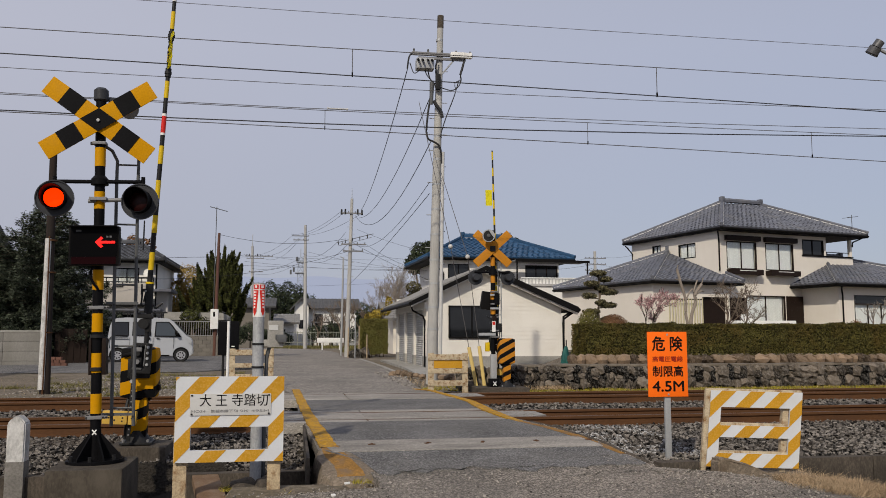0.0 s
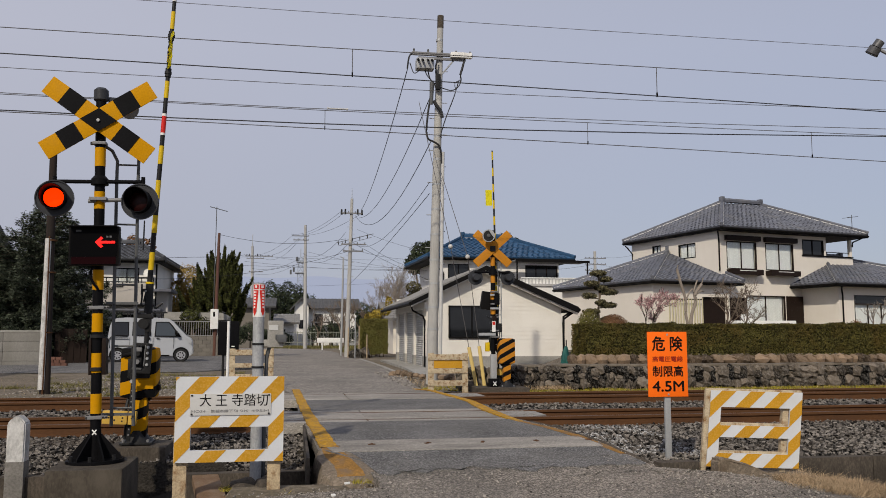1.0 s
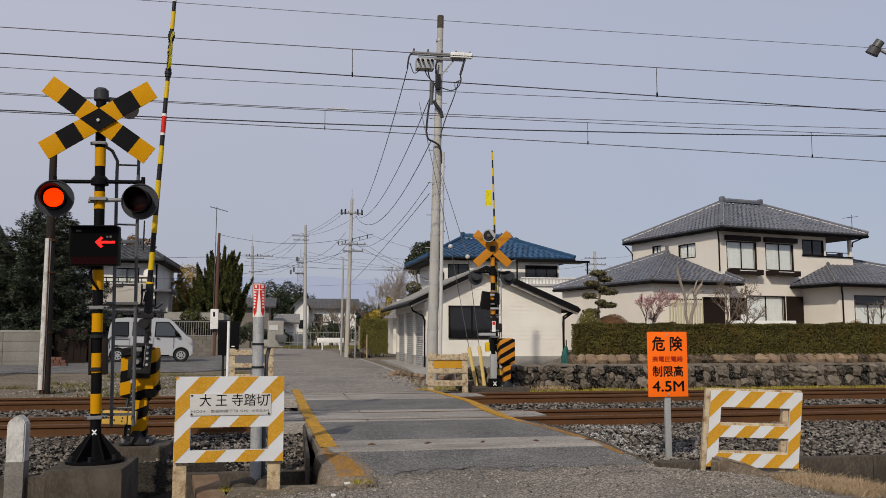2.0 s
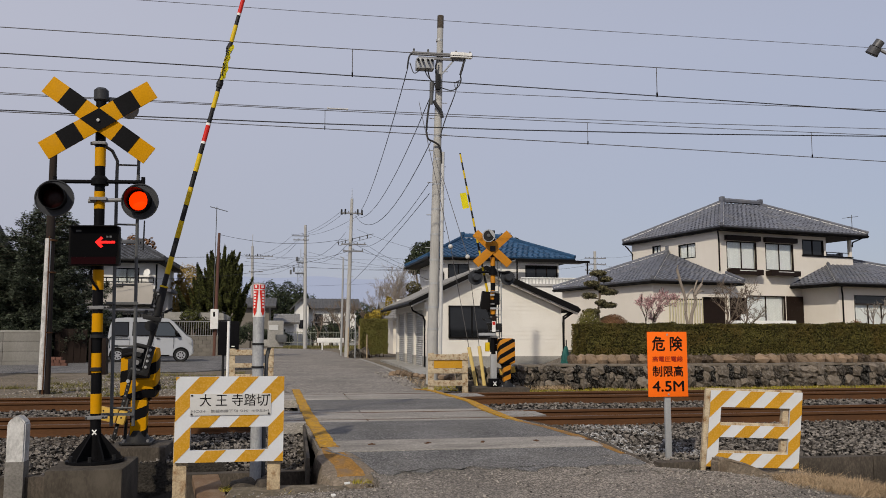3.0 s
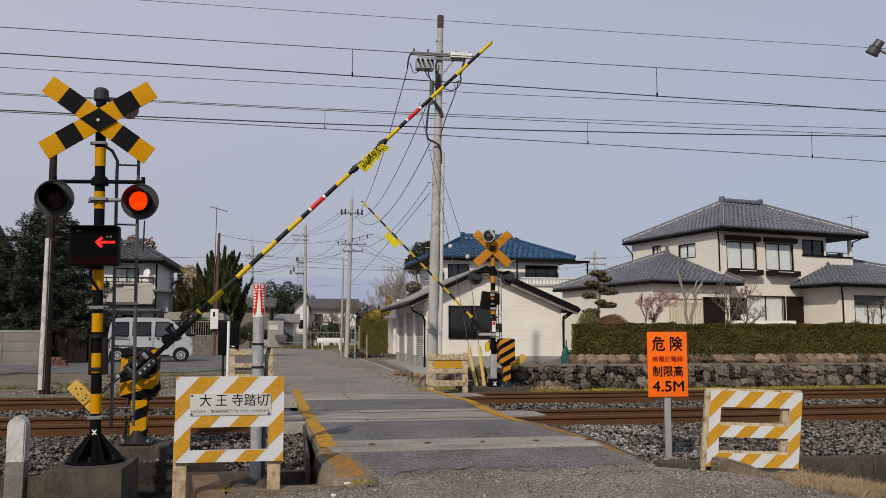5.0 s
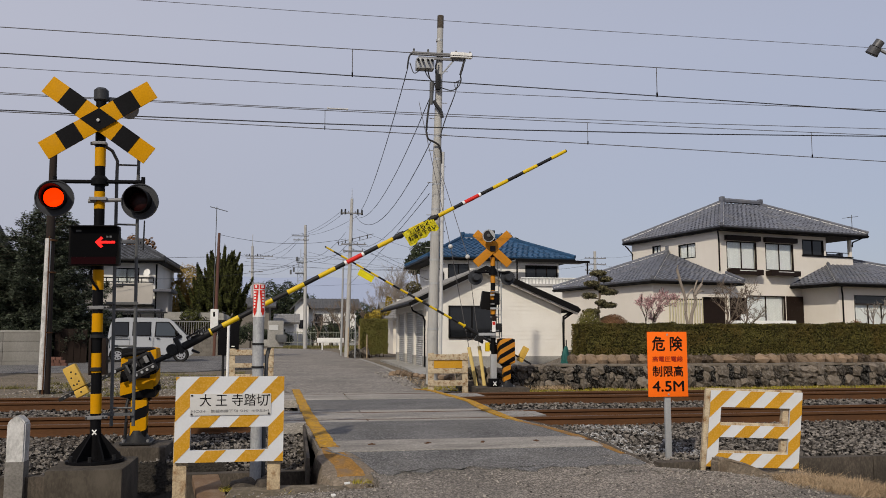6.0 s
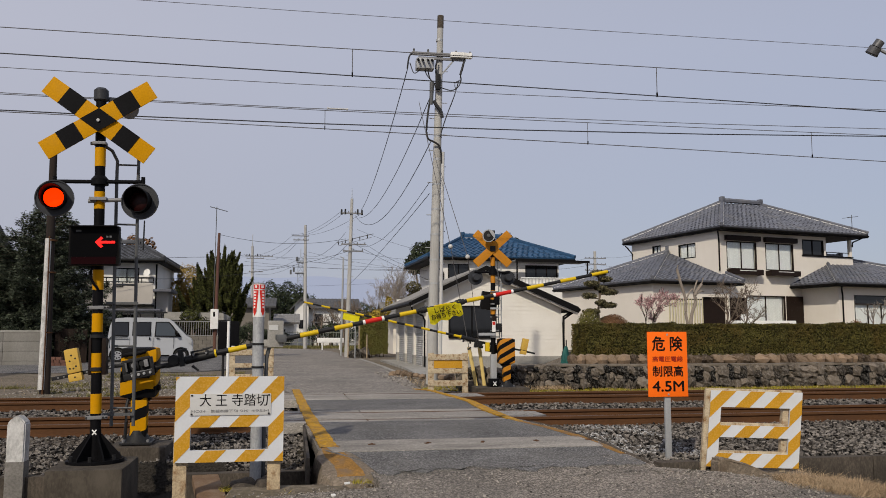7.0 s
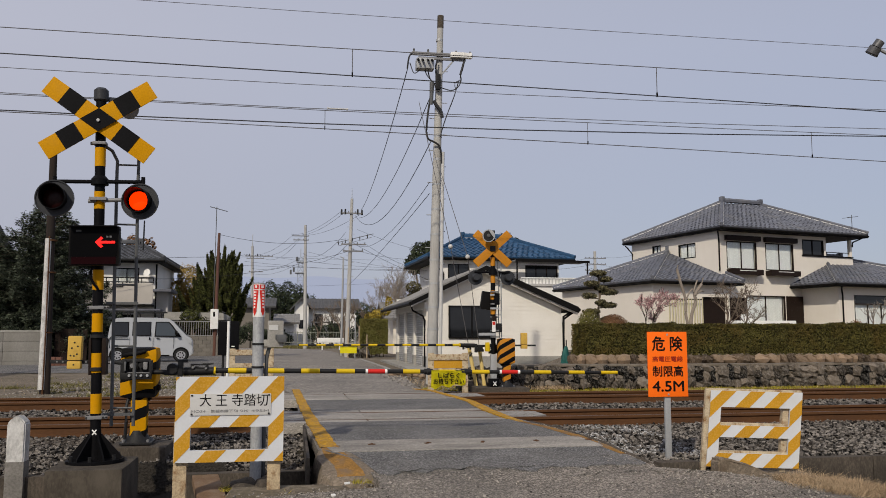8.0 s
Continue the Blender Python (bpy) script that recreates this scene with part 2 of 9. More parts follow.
TILE_BLUE = material("blue_roof_tile", (0.024, 0.066, 0.135), 0.45, vary=0.25, scale=3, fine=20, bump=0.1, per_island=0.9)
ROOF_SHEET = material("grey_roof_sheet", (0.22, 0.215, 0.21), 0.8, vary=0.2, scale=2, fine=30, bump=0.2, stain=(0.15, 0.145, 0.14), stain_amount=0.5, stain_scale=1.5)
MORTAR_WHITE = material("ridge_plaster", (0.72, 0.71, 0.69), 0.9, vary=0.2, bump=0.2)
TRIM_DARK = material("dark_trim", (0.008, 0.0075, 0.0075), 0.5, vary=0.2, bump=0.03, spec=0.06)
BROWN_FRAME = material("brown_frame", (0.017, 0.0105, 0.008), 0.5, vary=0.2, bump=0.03, spec=0.12)
SHUTTER = material("grey_shutter", (0.68, 0.675, 0.66), 0.55, metal=0.05, vary=0.08, bump=0.03)
GLASS = glass("window_glass")
GLASS_DARK = glass("dark_glass", (0.012, 0.013, 0.015), 0.06)
CURTAIN = material("lace_curtain", (0.82, 0.82, 0.80), 0.9, vary=0.12, scale=3, fine=60, bump=0.2, stretch=(6, 6, 0.3))
HEDGE_LEAF = material("hedge_leaf", (0.075, 0.066, 0.016), 0.65, vary=0.45, scale=2, fine=20, bump=0, per_island=1.2, stain=(0.12, 0.082, 0.02), stain_amount=0.85, stain_scale=1.4)
HEDGE_OLIVE = material("olive_hedge_leaf", (0.125, 0.118, 0.03), 0.65, vary=0.35, scale=2, fine=20, bump=0, per_island=0.8, stain=(0.15, 0.115, 0.035), stain_amount=0.7, stain_scale=1.2)
# near-black colour standing for the shade inside hedges, wall gaps and cracks
GAP_SHADE = material("gap_shade_dark", (0.02, 0.022, 0.008), 0.9, vary=0.3, bump=0.3)
CONIFER_LEAF = material("conifer_needles", (0.072, 0.085, 0.058), 0.9, vary=0.5, scale=2, fine=20, bump=0, per_island=1.6)
JUNIPER_LEAF = material("juniper_scales", (0.042, 0.046, 0.012), 0.85, vary=0.5, scale=2, fine=20, bump=0, per_island=1.5)
YELLOW_LEAF = material("yellow_twigs", (0.27, 0.185, 0.055), 0.8, vary=0.3, scale=2, fine=20, bump=0, per_island=0.6)
PINE_LEAF = material("pine_needles", (0.092, 0.082, 0.042), 0.75, vary=0.5, scale=2, fine=20, bump=0, per_island=1.5)
FAR_LEAF = material("far_foliage", (0.032, 0.041, 0.022), 0.8, vary=0.45, scale=1, fine=10, bump=0, per_island=1.4)
BROWN_LEAF = material("dry_brown_leaf", (0.17, 0.09, 0.045), 0.8, vary=0.35, scale=2, fine=20, bump=0, per_island=1.0)
BLOSSOM = material("plum_blossom", (0.55, 0.32, 0.33), 0.8, vary=0.3, scale=2, fine=20, bump=0, per_island=0.8)
BARK = material("bark", (0.16, 0.125, 0.095), 0.9, vary=0.3, scale=8, fine=50, bump=0.5, stretch=(1, 1, 0.3))
BARK_DARK = material("dark_bark", (0.085, 0.068, 0.055), 0.9, vary=0.3, scale=8, fine=50, bump=0.4, stretch=(1, 1, 0.3))
STEEL_FAR = material("far_pylon_steel", (0.30, 0.33, 0.38), 0.6, vary=0.1, bump=0)
BARK_PALE = material("pale_bark", (0.25, 0.215, 0.18), 0.9, vary=0.25, scale=8, fine=50, bump=0.4, stretch=(1, 1, 0.3))
WALL_STONE = material("rubble_stone", (0.092, 0.076, 0.060), 0.92, vary=0.55, scale=5, fine=40, bump=0.8, per_object=1.9, stain=(0.25, 0.235, 0.21), stain_amount=0.55, stain_scale=5, speck=(30, 0.5))
WALL_STONE_BROWN = material("brown_stone", (0.185, 0.132, 0.088), 0.92, vary=0.45, scale=5, fine=40, bump=0.7, per_object=1.2, stain=(0.2, 0.17, 0.14), stain_amount=0.5, stain_scale=5)
MORTAR = material("old_mortar", (0.17, 0.145, 0.115), 0.95, vary=0.4, scale=5, fine=50, bump=0.6, stain=(0.08, 0.066, 0.05), stain_amount=0.8, stain_scale=4)
CAR_WHITE = material("white_car_paint", (0.37, 0.385, 0.41), 0.3, vary=0.03, bump=0, spec=0.4)
CAR_SILVER = material("pale_silver_car_paint", (0.40, 0.415, 0.45), 0.3, vary=0.04, bump=0, spec=0.4)
RUBBER = material("tyre_rubber", (0.02, 0.02, 0.02), 0.8, vary=0.2, bump=0.1)
ALLOY = material("wheel_alloy", (0.5, 0.5, 0.51), 0.3, metal=0.7, vary=0.05, bump=0)
BLOCK_GREY = material("concrete_block", (0.17, 0.155, 0.135), 0.9, vary=0.2, scale=3, fine=50, bump=0.3, per_object=0.4, stain=(0.13, 0.12, 0.10), stain_amount=0.5, stain_scale=1.5)
RUST_POLE = material("rust_red_pole", (0.115, 0.058, 0.044), 0.8, vary=0.25, bump=0.2)
BRICK_RED = material("red_brick", (0.13, 0.065, 0.048), 0.9, vary=0.3, bump=0.3, per_object=0.5)
TEAL = material("teal_net", (0.02, 0.10, 0.09), 0.6, vary=0.2, bump=0.1)
# pale blue emission stands in for the haze before the hills
HAZE_HILL = glow("haze_glow_hill", (0.395, 0.435, 0.575), 0.93)
HAZE_HILL.node_tree.nodes["Principled BSDF"].inputs["Base Color"].default_value = (0.02, 0.02, 0.02, 1)


# ---------------------------------------------------------------- mesh helpers
def finish(bm, smooth=True, angle=35):
    me = bpy.data.meshes.new("mesh")
    bmesh.ops.recalc_face_normals(bm, faces=bm.faces)
    bm.to_mesh(me)
    bm.free()
    if smooth:
        me.shade_smooth()
        me.set_sharp_from_angle(angle=radians(angle))
    return me


def part(name, bm, mat, parent=None, label="", smooth=True):
    """Links a bmesh (or a mesh) as one mesh object under a thing or a part."""
    me = bm if isinstance(bm, bpy.types.Mesh) else finish(bm, smooth)
    if not me.materials:
        me.materials.append(mat)
    ob = new(name, me)
    ob.parent = parent
    if label:
        tagged(ob, label)
    return ob


def thing(name, at, label, category, group="", rz=0.0, kind=""):
    ob = new(name)
    ob.empty_display_size = 0.1
    ob.matrix_basis = pose(*at, 0, 0, rz)
    return tagged(ob, label, category, group, kind)


def box(bm, c, s, m=None, bevel=0.0):
    """Adds a box with centre c and size s; m turns it."""
    r = bmesh.ops.create_cube(bm, size=1.0)
    vs = r["verts"]
    for v in vs:
        v.co = Vector((v.co.x * s[0], v.co.y * s[1], v.co.z * s[2]))
    if bevel:
        es = list({e for v in vs for e in v.link_edges})
        g = bmesh.ops.bevel(bm, geom=es, offset=bevel, segments=2, affect="EDGES", profile=0.7)
        vs = list({v for f in g["faces"] for v in f.verts} | {v for v in vs if v.is_valid})
    for v in vs:
        v.co = (m @ v.co if m else v.co) + Vector(c)
    return bm


def boxes(*items, bevel=0.0):
    bm = bmesh.new()
    for c, s in items:
        box(bm, c, s, bevel=bevel)
    return bm


def tube(bm, p0, p1, r0, r1=None, seg=12, cap=True):
    """A (tapered) round bar from p0 to p1."""
    p0, p1 = Vector(p0), Vector(p1)
    d = p1 - p0
    r1 = r0 if r1 is None else r1
    q = d.to_track_quat("Z", "Y").to_matrix().to_4x4()
    bmesh.ops.create_cone(bm, cap_ends=cap, segments=seg, radius1=r0, radius2=r1, depth=d.length,
                          matrix=Matrix.Translation((p0 + p1) / 2) @ q)
    return bm


def tubes(*items, seg=12):
    bm = bmesh.new()
    for it in items:
        tube(bm, *it, seg=seg)
    return bm


def prism(bm, outline, depth, m):
    """A flat outline in local xy, thickened along local z from 0 to depth, placed by m."""
    a = [bm.verts.new(m @ Vector((x, y, 0))) for x, y in outline]
    b = [bm.verts.new(m @ Vector((x, y, depth))) for x, y in outline]
    k = len(outline)
    bm.faces.new(a[::-1])
    bm.faces.new(b)
    for i in range(k):
        bm.faces.new((a[i], a[(i + 1) % k], b[(i + 1) % k], b[i]))
    return bm


# upright frame: local x stays x, local y becomes z up, thickness goes to -y (towards the viewer)
UPRIGHT = Matrix(((1, 0, 0, 0), (0, 0, -1, 0), (0, 1, 0, 0), (0, 0, 0, 1)))


def path_tube(points, r, seg=6):
    """A round cable through points, as a mesh."""
    bm = bmesh.new()
    pts = [Vector(p) for p in points]
    rings = []
    for i, p in enumerate(pts):
        d = (pts[min(i + 1, len(pts) - 1)] - pts[max(i - 1, 0)]).normalized()
        q = d.to_track_quat("Z", "Y").to_matrix()
        rings.append([bm.verts.new(p + q @ Vector((r * math.cos(2 * math.pi * k / seg), r * math.sin(2 * math.pi * k / seg), 0))) for k in range(seg)])
    for a, b in zip(rings, rings[1:]):
        for k in range(seg):
            bm.faces.new((a[k], a[(k + 1) % seg], b[(k + 1) % seg], b[k]))
    bm.faces.new(rings[0][::-1])
    bm.faces.new(rings[-1])
    return bm


def smooth(points, k=5):
    """Points of a soft curve through the given ones."""
    p = [Vector(q) for q in points]
    p = [p[0] * 2 - p[1]] + p + [p[-1] * 2 - p[-2]]
    out = []
    for a, b, c, d in zip(p, p[1:], p[2:], p[3:]):
        for i in range(k):
            t = i / k
            out.append(0.5 * (b * 2 + (c - a) * t + (a * 2 - b * 5 + c * 4 - d) * t * t + (b * 3 - a - c * 3 + d) * t ** 3))
    return out + [p[-2]]


def sag(p0, p1, drop, k=14):
    p0, p1 = Vector(p0), Vector(p1)
    return [p0.lerp(p1, i / k) - Vector((0, 0, drop * 4 * (i / k) * (1 - i / k))) for i in range(k + 1)]


def writing(name, body, size, mat, parent, m, label="", width=None, bold=0.0, heavy=0.0):
    """Lettering as a thin mesh; local x to the right, y up, centred on m."""
    cu = bpy.data.curves.new("text", "FONT")
    cu.body, cu.size, cu.align_x, cu.align_y, cu.extrude = body, size, "CENTER", "CENTER", 0.0008
    cu.offset = bold
    tmp = new("text_tmp", cu)
    bpy.context.view_layer.update()
    me = bpy.data.meshes.new_from_object(tmp.evaluated_get(bpy.context.evaluated_depsgraph_get()))
    bpy.data.objects.remove(tmp)
    if width and len(me.vertices):
        xs = [v.co.x for v in me.vertices]
        k = width / (max(xs) - min(xs))
        mid = (max(xs) + min(xs)) / 2
        for v in me.vertices:
            v.co.x = (v.co.x - mid) * k
    if heavy:                       # thicker strokes: the same letters again, slightly moved
        hb = bmesh.new()
        for i, (dx, dy) in enumerate(((0, 0), (1, 0), (-1, 0), (0, 1), (0, -1))):
            cp = me.copy()
            cp.transform(Matrix.Translation((dx * heavy, dy * heavy, 0.0004 * i)))
            hb.from_mesh(cp)
            bpy.data.meshes.remove(cp)
        hb.to_mesh(me)
        hb.free()
    me.transform(m)
    me.materials.clear()
    me.materials.append(mat)
    return part(name, me, mat, parent, label)




def leaf_mesh(centres, size, normals=None, aspect=1.6, jitter=0.5, seed=1):
    """Many small separate leaves, each a bent quad with random turn."""
    r = np.random.default_rng(seed)
    c = np.asarray(centres, float)
    k = len(c)
    a = r.normal(size=(k, 3))
    if normals is not None:
        a = np.asarray(normals) * 1.2 + a * jitter
    a /= np.linalg.norm(a, axis=1, keepdims=True) + 1e-9
    b = np.cross(a, r.normal(size=(k, 3)))
    b /= np.linalg.norm(b, axis=1, keepdims=True) + 1e-9
    d = np.cross(a, b)
    s = size * r.uniform(0.6, 1.35, (k, 1))
    v = np.empty((k, 4, 3))
    v[:, 0] = c - b * s * aspect * 0.5
    v[:, 1] = c - d * s * 0.5 + a * s * 0.15
    v[:, 2] = c + b * s * aspect * 0.5
    v[:, 3] = c + d * s * 0.5 + a * s * 0.15
    me = bpy.data.meshes.new("leaves")
    f = np.arange(k * 4).reshape(k, 4)
    me.from_pydata(v.reshape(-1, 3).tolist(), [], f.tolist())
    return me


def stone_mesh(centres, sizes, seed=2, flat=0.75):
    """Many loose broken stones, each a jittered eight-cornered lump."""
    r = np.random.default_rng(seed)
    c = np.asarray(centres, float)
    k = len(c)
    base = np.array([(1, 0, 0.1), (0.3, 0.95, -0.1), (-0.8, 0.6, 0.1), (-0.8, -0.6, -0.1), (0.3, -0.95, 0.1), (0.1, 0.1, 0.9), (0, 0, -0.9)], float)
    faces = np.array([(0, 1, 5), (1, 2, 5), (2, 3, 5), (3, 4, 5), (4, 0, 5), (1, 0, 6), (2, 1, 6), (3, 2, 6), (4, 3, 6), (0, 4, 6)])
    v = base[None] + r.normal(scale=0.28, size=(k, 7, 3))
    q = r.normal(size=(k, 4))
    q /= np.linalg.norm(q, axis=1, keepdims=True)
    w, x, y, z = q.T
    rot = np.stack([np.stack([1 - 2 * (y * y + z * z), 2 * (x * y - z * w), 2 * (x * z + y * w)], -1),
                    np.stack([2 * (x * y + z * w), 1 - 2 * (x * x + z * z), 2 * (y * z - x * w)], -1),
                    np.stack([2 * (x * z - y * w), 2 * (y * z + x * w), 1 - 2 * (x * x + y * y)], -1)], -2)
    v = np.einsum("kij,knj->kni", rot, v) * (np.asarray(sizes).reshape(-1, 1, 1) * 0.5)
    v[:, :, 2] *= flat
    v += c[:, None]
    f = faces[None] + (np.arange(k) * 7)[:, None, None]
    me = bpy.data.meshes.new("stones")
    me.from_pydata(v.reshape(-1, 3).tolist(), [], f.reshape(-1, 3).tolist())
    return me


def blade_mesh(roots, height, lean=0.5, seed=3, width=0.006):
    """Grass blades: thin triangles."""
    r = np.random.default_rng(seed)
    c = np.asarray(roots, float)
    k = len(c)
    ang = r.uniform(0, 2 * np.pi, k)
    side = np.stack([np.cos(ang), np.sin(ang), np.zeros(k)], 1)
    h = height * r.uniform(0.4, 1.3, (k, 1))
    tip = c + np.array([0, 0, 1.0]) * h + r.normal(scale=lean, size=(k, 3)) * h * np.array([1, 1, 0.2])
    w = width * r.uniform(0.6, 1.5, (k, 1))
    v = np.stack([c - side * w, c + side * w, tip], 1)
    me = bpy.data.meshes.new("blades")
    me.from_pydata(v.reshape(-1, 3).tolist(), [], np.arange(k * 3).reshape(k, 3).tolist())
    return me

# ---------------------------------------------------------------- ground, road, tracks
NEAR_TRACK, FAR_TRACK, GAUGE = 12.15, 16.15, 1.067


def lerp_rows(rows, y):
    if y <= rows[0][0]:
        return rows[0][1:]
    for a, b in zip(rows, rows[1:]):
        if y <= b[0]:
            k = (y - a[0]) / (b[0] - a[0])
            return [p + (q - p) * k for p, q in zip(a[1:], b[1:])]
    return rows[-1][1:]


# road: y, left edge, right edge, height
ROAD = [(-30, -3.5, 7.0, -0.30), (4.0, -3.0, 6.2, -0.29), (6.35, -1.4, 5.0, -0.25), (7.0, -0.62, 4.6, -0.215), (7.3, -0.20, 4.4, -0.20), (7.5, 0.75, 4.25, -0.185), (7.66, 0.78, 4.05, -0.165), (7.88, 0.75, 3.52, -0.142), (8.3, 0.70, 3.45, -0.10),
        (8.75, 0.34, 3.40, -0.062), (9.0, 0.27, 3.37, -0.04), (10.2, 0.20, 3.20, 0.0), (11.2, 0.17, 3.08, 0.0), (17.3, -0.02, 3.2, 0.0), (18.2, -0.1, 2.75, -0.03), (20.0, -0.25, 2.88, -0.05),
        (25, -0.5, 3.30, -0.06), (30, -0.63, 3.38, -0.06), (36, -0.78, 3.46, -0.06), (44, -0.97, 3.42, -0.06), (47.5, -1.05, 2.98, -0.06), (53, -1.2, 2.85, -0.06), (60, -1.4, 3.2, -0.06), (68, -1.9, 3.0, -0.06), (74, -3.4, 2.1, -0.07), (80, -9, 1.0, -0.07), (88, -22, -2.5, -0.08), (94, -40, -14, -0.08)]


def ground_height(x, y):
    z = lerp_rows([(-40, -0.33), (6.0, -0.27), (7.8, -0.22), (8.4, -0.22), (9.3, -0.32), (10.6, -0.21), (18.2, -0.19), (19.5, -0.12), (30, -0.10), (60, -0.10), (200, -0.12)], y)[0]
    xl, xr, _ = lerp_rows(ROAD, y)
    if (7.95 if x < 1 else 8.3 if x < 5.1 else 7.7) < y < 9.0 and (x < 0.35 or x > 4.3):      # drain beside the tracks
        z = -0.62
    if x < -0.55 and 6.3 < y < 9.0:      # drain bed before the signal
        z = -0.80
    if -2.4 < x < -0.9 and 8.9 < y < 9.8:
        z = -0.75
    if 6.0 < y < 9.0 and x > 5.1 + (8.0 - y) * 0.2:
        z = -0.62
    if x < -1.2 and 29 < y < 60:      # yard lies a little above the road
        z += 0.14 * min(1, (y - 29) / 4) * min(1, (-1.2 - x) / 0.6)
    if y > 20 and x > 6.3 + (y - 20) * 0.34:
        z = 0.45
    return z


xs = [-1500, -400, -150, -80, -50, -35, -25, -18, -14] + [-11 + 0.5 * i for i in range(21)] + [-0.5 + 0.25 * i for i in range(25)] + [6.02 + 0.6 * i for i in range(15)] + [16, 20, 26, 35, 50, 80, 150, 400, 1500]
ys = [-300, -80, -30, -10, 0, 3, 4.5, 5.5, 6.0, 6.5, 7.0, 7.4, 7.8, 7.94, 7.96, 8.1, 8.29, 8.31, 8.6, 8.99, 9.01, 9.3, 9.7, 10.1, 10.6, 11, 12, 13, 14, 15, 16, 17, 17.6, 18.2, 18.8, 19.4, 19.99, 20.01, 21, 23, 26, 30, 35, 40, 45, 50, 60, 75, 95, 120, 150, 200, 300, 600, 1500, 3500]
bm = bmesh.new()
grid = [[bm.verts.new((x, y, ground_height(x, y) - (0.12 if lerp_rows(ROAD, y)[0] - 0.1 < x < lerp_rows(ROAD, y)[1] + 0.1 and y < 94 else 0)
                       + (0.025 * noise.noise((x * 1.3, y * 1.3, 0)) if abs(x) < 30 and y < 60 else 0))) for x in xs] for y in ys]
for a, b in zip(grid, grid[1:]):
    for i in range(len(xs) - 1):
        bm.faces.new((a[i], a[i + 1], b[i + 1], b[i]))
tagged(part("ground", bm, DIRT), "dry brown dirt ground beside the railway", "ground", kind="structure")


def strip(name, rows, mat, label, lift=0.0, thick=0.12, cols=10, category="road", kind="structure"):
    """A paved strip between two edges, with thickness at its sides."""
    bm = bmesh.new()
    dense = []
    for a, b in zip(rows, rows[1:]):
        n = max(1, min(8, int((b[0] - a[0]) / 0.5)))
        for i in range(n):
            dense.append([p + (q - p) * i / n for p, q in zip(a, b)])
    dense.append(list(rows[-1]))
    grid = []
    for y, l, r, z in dense:
        row = []
        for i in range(cols + 1):
            x = l + (r - l) * i / cols
            e = 0.03 * noise.noise((x * 3, y * 3, 5)) if i in (0, cols) and y < 60 else 0
            row.append(bm.verts.new((x + e, y, z + lift + 0.002 * noise.noise((x, y, 9)))))
        grid.append(row)
    for a, b in zip(grid, grid[1:]):
        for i in range(cols):
            bm.faces.new((a[i], a[i + 1], b[i + 1], b[i]))
    for j in range(len(grid) - 1):
        for i, s in ((0, 1), (cols, -1)):
            p, q = grid[j][i], grid[j + 1][i]
            p2, q2 = bm.verts.new(p.co - Vector((0, 0, thick))), bm.verts.new(q.co - Vector((0, 0, thick)))
            bm.faces.new((p, q, q2, p2))
    return tagged(part(name, bm, mat), label, category, kind=kind)


near_rows = [r for r in ROAD if r[0] < 11.2] + [(11.25, *lerp_rows(ROAD, 11.25))]
strip("road", near_rows, ASPHALT, "cracked grey asphalt road leading up to the crossing", cols=16)


def overlay(y0, y1, mat, label, lift, x_in=0.05, ragged=0.0, cols=48, name="road", category="road"):
    """A thin layer laid on the road between y0 and y1, with an uneven near edge."""
    bm = bmesh.new()
    rows = 7
    top = []
    for j in range(rows + 1):
        line = []
        for i in range(cols + 1):
            u = i / cols
            lo = y0 + ragged * (noise.noise((u * 5, 1.7, 4)) + 0.5 * noise.noise((u * 16, 3.1, 8)))
            y = lo + (y1 - lo) * j / rows
            l, r, z = lerp_rows(ROAD, y)
            line.append(bm.verts.new((l + x_in + (r - l - 2 * x_in) * u, y, z + lift)))
        top.append(line)
    for p, q in zip(top, top[1:]):
        for i in range(cols):
            bm.faces.new((p[i], p[i + 1], q[i + 1], q[i]))
    for line in (top[0], top[-1]):
        low = [bm.verts.new(v.co - Vector((0, 0, 0.03))) for v in line]
        for i in range(cols):
            bm.faces.new((line[i], line[i + 1], low[i + 1], low[i]))
    return tagged(part(name, bm, mat), label, category, kind="structure")


overlay(7.95, 11.24, ASPHALT_NEW, "smoother dark asphalt patch with a ragged cracked edge", 0.010, ragged=0.30)


def crack(x0, x1, y0, seed, width, lift=0.0125, amp=0.30, use_edge=False):
    """An irregular dark crack line in the asphalt."""
    bm = bmesh.new()
    n = 70
    prev = None
    for i in range(n + 1):
        x = x0 + (x1 - x0) * i / n
        y = y0 + amp * (noise.noise((x * 1.3, seed, 4)) + 0.45 * noise.noise((x * 5, seed, 8)) + 0.2 * noise.noise((x * 17, seed, 2)))
        w = width * (0.35 + 0.9 * abs(noise.noise((x * 3, seed, 1))))
        z = lerp_rows(ROAD, y)[2] + lift
        pair = [bm.verts.new((x, y - w, z)), bm.verts.new((x, y + w, z))]
        if prev:
            bm.faces.new((prev[0], pair[0], pair[1], prev[1]))
        prev = pair
    tagged(part("asphalt_crack", bm, GAP_SHADE), "dark open crack in the asphalt", "crack", kind="structure")


crack(0.95, 2.4, 7.98, 1.3, 0.012)
crack(2.3, 4.0, 7.75, 6.1, 0.012)
crack(1.6, 3.2, 8.35, 9.7, 0.006, amp=0.18)
crack(0.9, 3.6, 10.35, 4.4, 0.005, amp=0.10)
